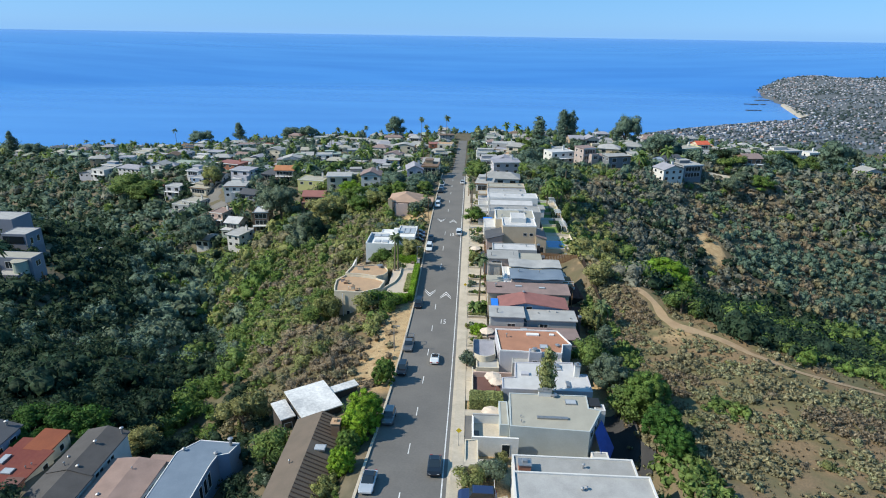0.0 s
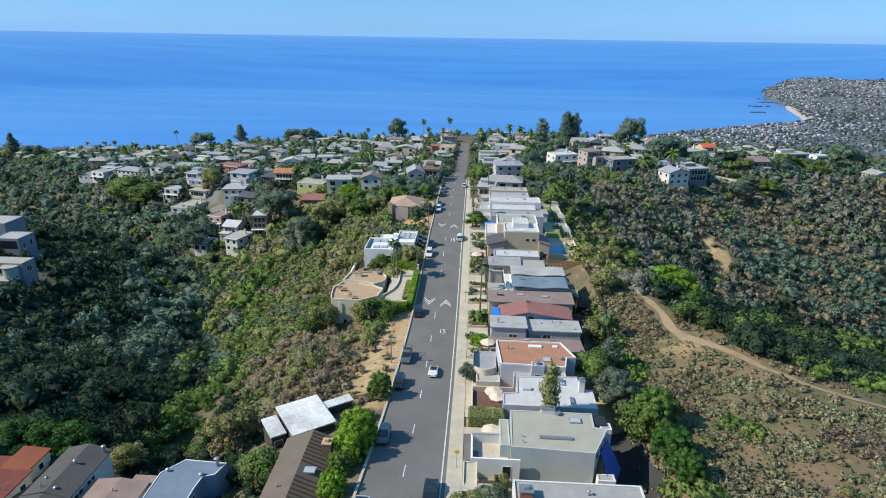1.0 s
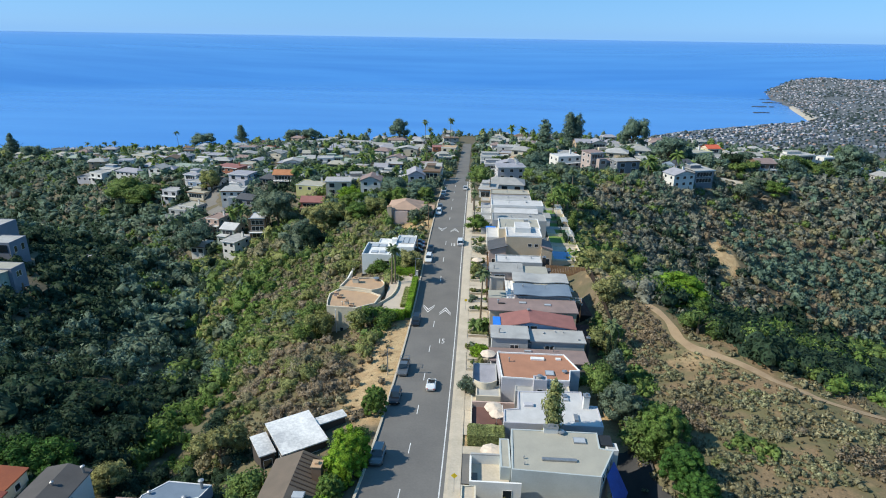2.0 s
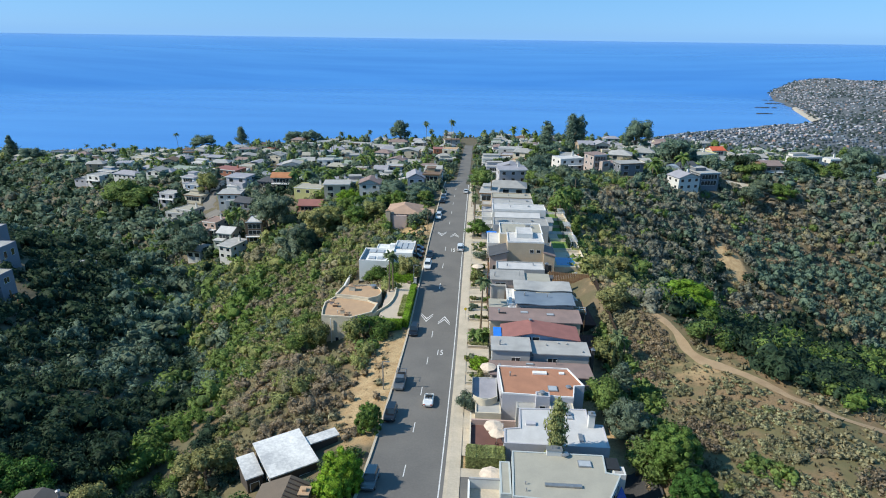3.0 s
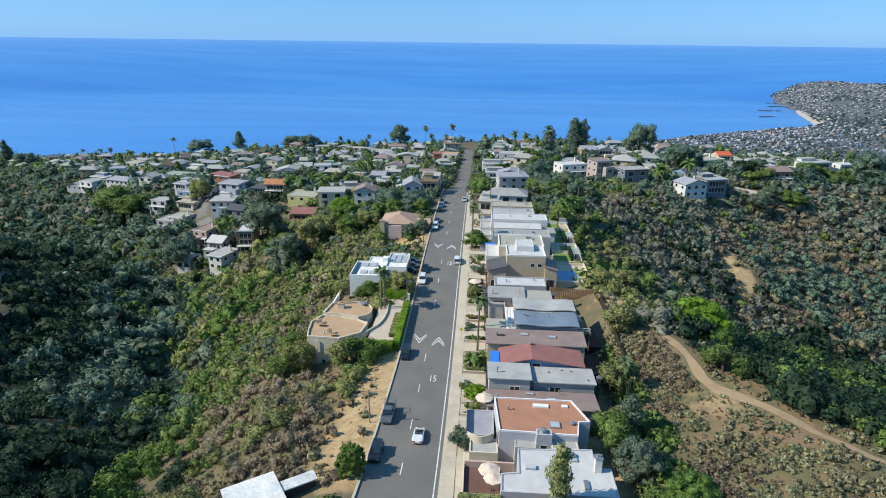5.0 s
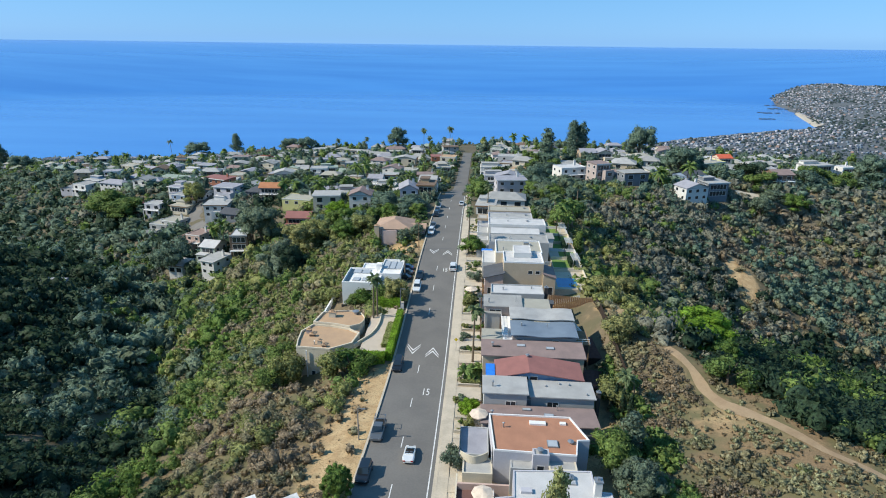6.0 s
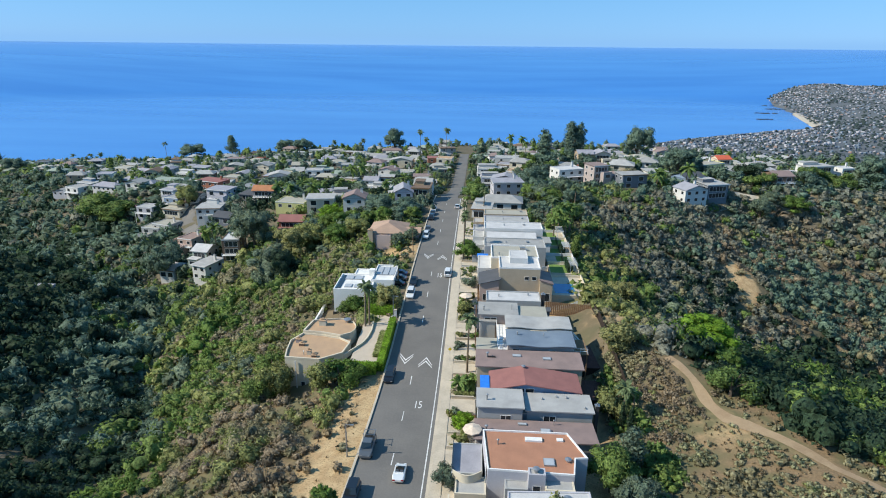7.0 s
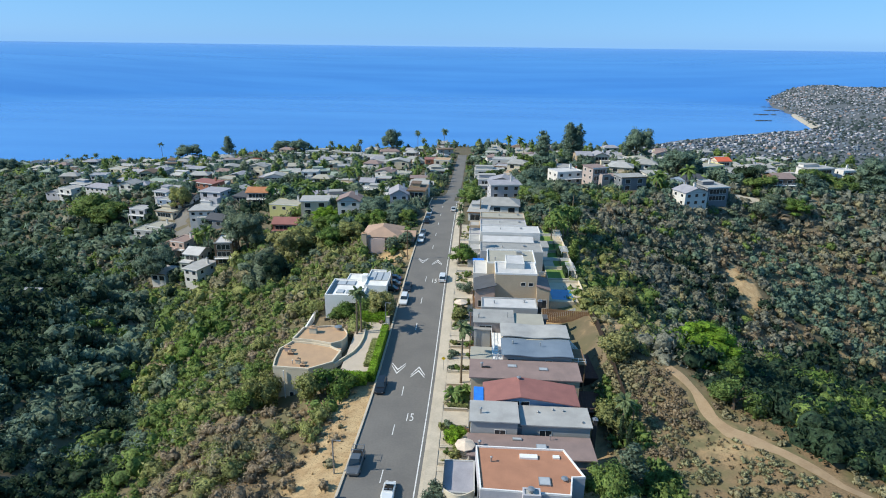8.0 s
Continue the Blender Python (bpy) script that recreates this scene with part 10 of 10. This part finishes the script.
# village trees and garden greenery between the hillside houses
x, y = jittered(-420, 380, 285, 640, 9.5)
keep = (np.abs(x) > 10) & ~((x > 40) & (x < 140) & (y < 306)) & (rng.uniform(size=len(x)) < 0.52) & clear_of(x, y, HOMES + path_spots[:16]) & (valley(x, y, LEFT_VALLEY, 0.44) > height(x, y) + 2) & (valley(x, y, RIGHT_VALLEY, 0.5) > height(x, y) + 2)
x, y = x[keep], y[keep]
order = np.argsort(np.hypot(x, y - 20))
x, y = x[order], y[order]
GARDEN_LEAVES = ((LEAF_TEAL, "blue-green"), (LEAF_GREEN, "green"), (LEAF_TEAL, "blue-green"), (LEAF_GREY, "grey-green"), (LEAF_DARK, "dark green"))
for k, (a, b_) in enumerate(zip(x[:125], y[:125])):
    mt, word = GARDEN_LEAVES[k % 5]
    tree(float(a), float(b_), 5 + 5 * ((k * 37) % 11) / 10, "garden", mt, f"{word} garden tree among hillside houses", k, 1.1 + 0.3 * (k % 3), group="village trees")
tall = [lobes_cloud(np.random.default_rng(s), [(0, 0, 0.6, 0.5, 0.5), (0.3, 0.1, 0.5, 0.3, 0.3), (-0.25, 0.2, 0.7, 0.3, 0.3), (0, -0.3, 0.45, 0.3, 0.35), (0.05, 0.1, 1.05, 0.3, 0.25)], 64, 0.17) for s in range(5)]
for k, (mt, word) in enumerate((GARDEN_LEAVES[0], GARDEN_LEAVES[1], GARDEN_LEAVES[3])):
    gx, gy = x[125 + k::3], y[125 + k::3]
    scatter("garden_trees", f"{word} garden trees between the far houses", "trees", tall, mt, np.column_stack([gx, gy, height(gx, gy) - 0.3]), rng.uniform(3.6, 7.0, len(gx)), 30 + k)

# ---- the far town on the coast ----
def clump_template(seed):
    """A small far-off tree crown: a rough dome."""
    g = np.random.default_rng(seed)
    a = np.arange(6) * 1.0472
    rows = [np.stack([r * np.cos(a), r * np.sin(a), np.full(6, z_)], -1) * g.uniform(0.75, 1.2, (6, 1)) for r, z_ in ((0.7, 0.0), (1.0, 0.55), (0.6, 1.1))]
    v = np.concatenate(rows + [[(0, 0, 1.3)]])
    f = [t for r in (6,) for k in range(6) for t in ((r + k, r + (k + 1) % 6, r + 6 + (k + 1) % 6), (r + k, r + 6 + (k + 1) % 6, r + 6 + k))]
    f += [(12 + k, 12 + (k + 1) % 6, 18) for k in range(6)]
    return v, np.array(f), unit(v - (0, 0, 0.3))


def in_view(x, y):
    return (x < y * 0.83 + 160) & (x > y * 0.24)


x, y = jittered(250, 2700, 720, 3150, 10.8)
inland = np.interp(x, COAST_X, COAST_Y) - y
keep = (inland > 40) & (rng.uniform(size=len(x)) < 0.62 + 0.5 * wob(x, y, 70, 2)) & in_view(x, y)
x, y = x[keep], y[keep]
scatter("far_woods", "distant dark trees among the houses of a coastal town", "trees", [clump_template(s) for s in range(6)], LEAF_HAZED, np.column_stack([x, y, height(x, y) - 1.2]), rng.lognormal(1.0, 0.3, len(x)), 5)


def street_plots(turn, deep):
    """Building plots in double rows between streets that run at an angle."""
    u, v = np.meshgrid(np.arange(-2600, 4200, 9.0), np.arange(-3200, 4200, deep))
    row = np.arange(v.shape[0])[:, None]
    v = v + np.where(row % 2, -0.17, 0.17) * deep + rng.normal(0, 1.3, v.shape)
    u = u + rng.normal(0, 2.4, u.shape)
    c, s = math.cos(radians(turn)), math.sin(radians(turn))
    return (u * c - v * s).ravel(), (u * s + v * c).ravel()


xa, ya = street_plots(34, 12.5)
xb, yb = street_plots(-24, 12)
x, y = np.concatenate([xa[ya < 2050], xb[yb >= 2050]]), np.concatenate([ya[ya < 2050], yb[yb >= 2050]])
turn = np.where(y < 2050, radians(34), radians(-24))
inland = np.interp(x, COAST_X, COAST_Y) - y
chance = np.where(y < 2050, 0.27 + 0.55 * np.exp(-inland / 150), 0.6) + 0.34 * wob(x, y, 95, 1) + 0.2 * wob(x, y, 37, 4)
keep = (y > 720) & (y < 3150) & (x < 2700) & (inland > 42) & in_view(x, y) & (rng.uniform(size=len(x)) < chance)
x, y, turn = x[keep], y[keep], turn[keep]
z = height(x, y)
# Town colours lean blue-grey: distance haze put into the base colours.
FAR_ROOF = mat("far_hazed_roof", (0.105, 0.125, 0.150), (0.080, 0.095, 0.120), 0.05, 0.9, 0.0)
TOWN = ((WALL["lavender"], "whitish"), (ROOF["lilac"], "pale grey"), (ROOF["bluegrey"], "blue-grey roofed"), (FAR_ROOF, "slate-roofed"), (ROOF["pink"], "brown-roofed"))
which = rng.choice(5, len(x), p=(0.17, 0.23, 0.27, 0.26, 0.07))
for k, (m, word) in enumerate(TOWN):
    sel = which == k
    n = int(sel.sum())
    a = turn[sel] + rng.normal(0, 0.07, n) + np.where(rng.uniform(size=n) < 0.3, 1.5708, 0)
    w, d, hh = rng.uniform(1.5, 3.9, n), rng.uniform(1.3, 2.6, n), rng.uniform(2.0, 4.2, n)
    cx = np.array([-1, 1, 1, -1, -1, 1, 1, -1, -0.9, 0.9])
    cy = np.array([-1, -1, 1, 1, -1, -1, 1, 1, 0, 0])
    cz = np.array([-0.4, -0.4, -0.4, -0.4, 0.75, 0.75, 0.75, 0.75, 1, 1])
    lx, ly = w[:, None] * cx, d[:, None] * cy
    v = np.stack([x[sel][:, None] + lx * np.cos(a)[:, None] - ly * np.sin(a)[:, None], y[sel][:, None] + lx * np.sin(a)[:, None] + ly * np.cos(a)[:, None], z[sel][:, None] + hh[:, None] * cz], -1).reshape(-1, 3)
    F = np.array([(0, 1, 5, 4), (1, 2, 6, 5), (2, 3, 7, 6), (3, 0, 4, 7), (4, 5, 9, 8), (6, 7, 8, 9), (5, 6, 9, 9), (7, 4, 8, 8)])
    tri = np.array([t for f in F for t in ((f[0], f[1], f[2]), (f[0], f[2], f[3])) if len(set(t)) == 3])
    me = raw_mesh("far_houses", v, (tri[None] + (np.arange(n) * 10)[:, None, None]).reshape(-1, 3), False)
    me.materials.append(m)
    tagged(new("far_houses", me), f"distant {word} houses of a coastal town", "houses", kind="stuff")

# dark reefs off the headland, and a boat on the bay
REEF = mat("reef_rock", (0.045, 0.050, 0.050), (0.030, 0.034, 0.036), 0.1, 0.7, 0.2)
for k, (rx, ry, ra, rb) in enumerate(((945, 2052, 46, 14), (862, 1870, 34, 9), (1100, 2330, 42, 16), (1030, 2195, 36, 14), (1160, 2560, 40, 20))):
    g = np.random.default_rng(k)
    rock = Shape()
    for j in range(9):
        qx, qy, qr = g.normal(0, 0.45) * ra, g.normal(0, 0.4) * rb, g.uniform(0.18, 0.4) * rb + 2
        ring = [(qx + qr * 1.8 * math.cos(1.0472 * i) * g.uniform(0.7, 1.2), qy + qr * math.sin(1.0472 * i) * g.uniform(0.7, 1.2)) for i in range(6)]
        rock.add([(a, b, -1.2) for a, b in ring] + [(qx + (a - qx) * 0.6, qy + (b - qy) * 0.6, g.uniform(0.5, 1.6)) for a, b in ring], [(i, (i + 1) % 6, 6 + (i + 1) % 6, 6 + i) for i in range(6)] + [tuple(range(6, 12))])
    ob = new("reef", rock.mesh("reef", REEF))
    ob.location = (rx, ry, SEA + 0.4)
    tagged(ob, "low dark rocks breaking the water off the headland", "rocks", kind="structure")
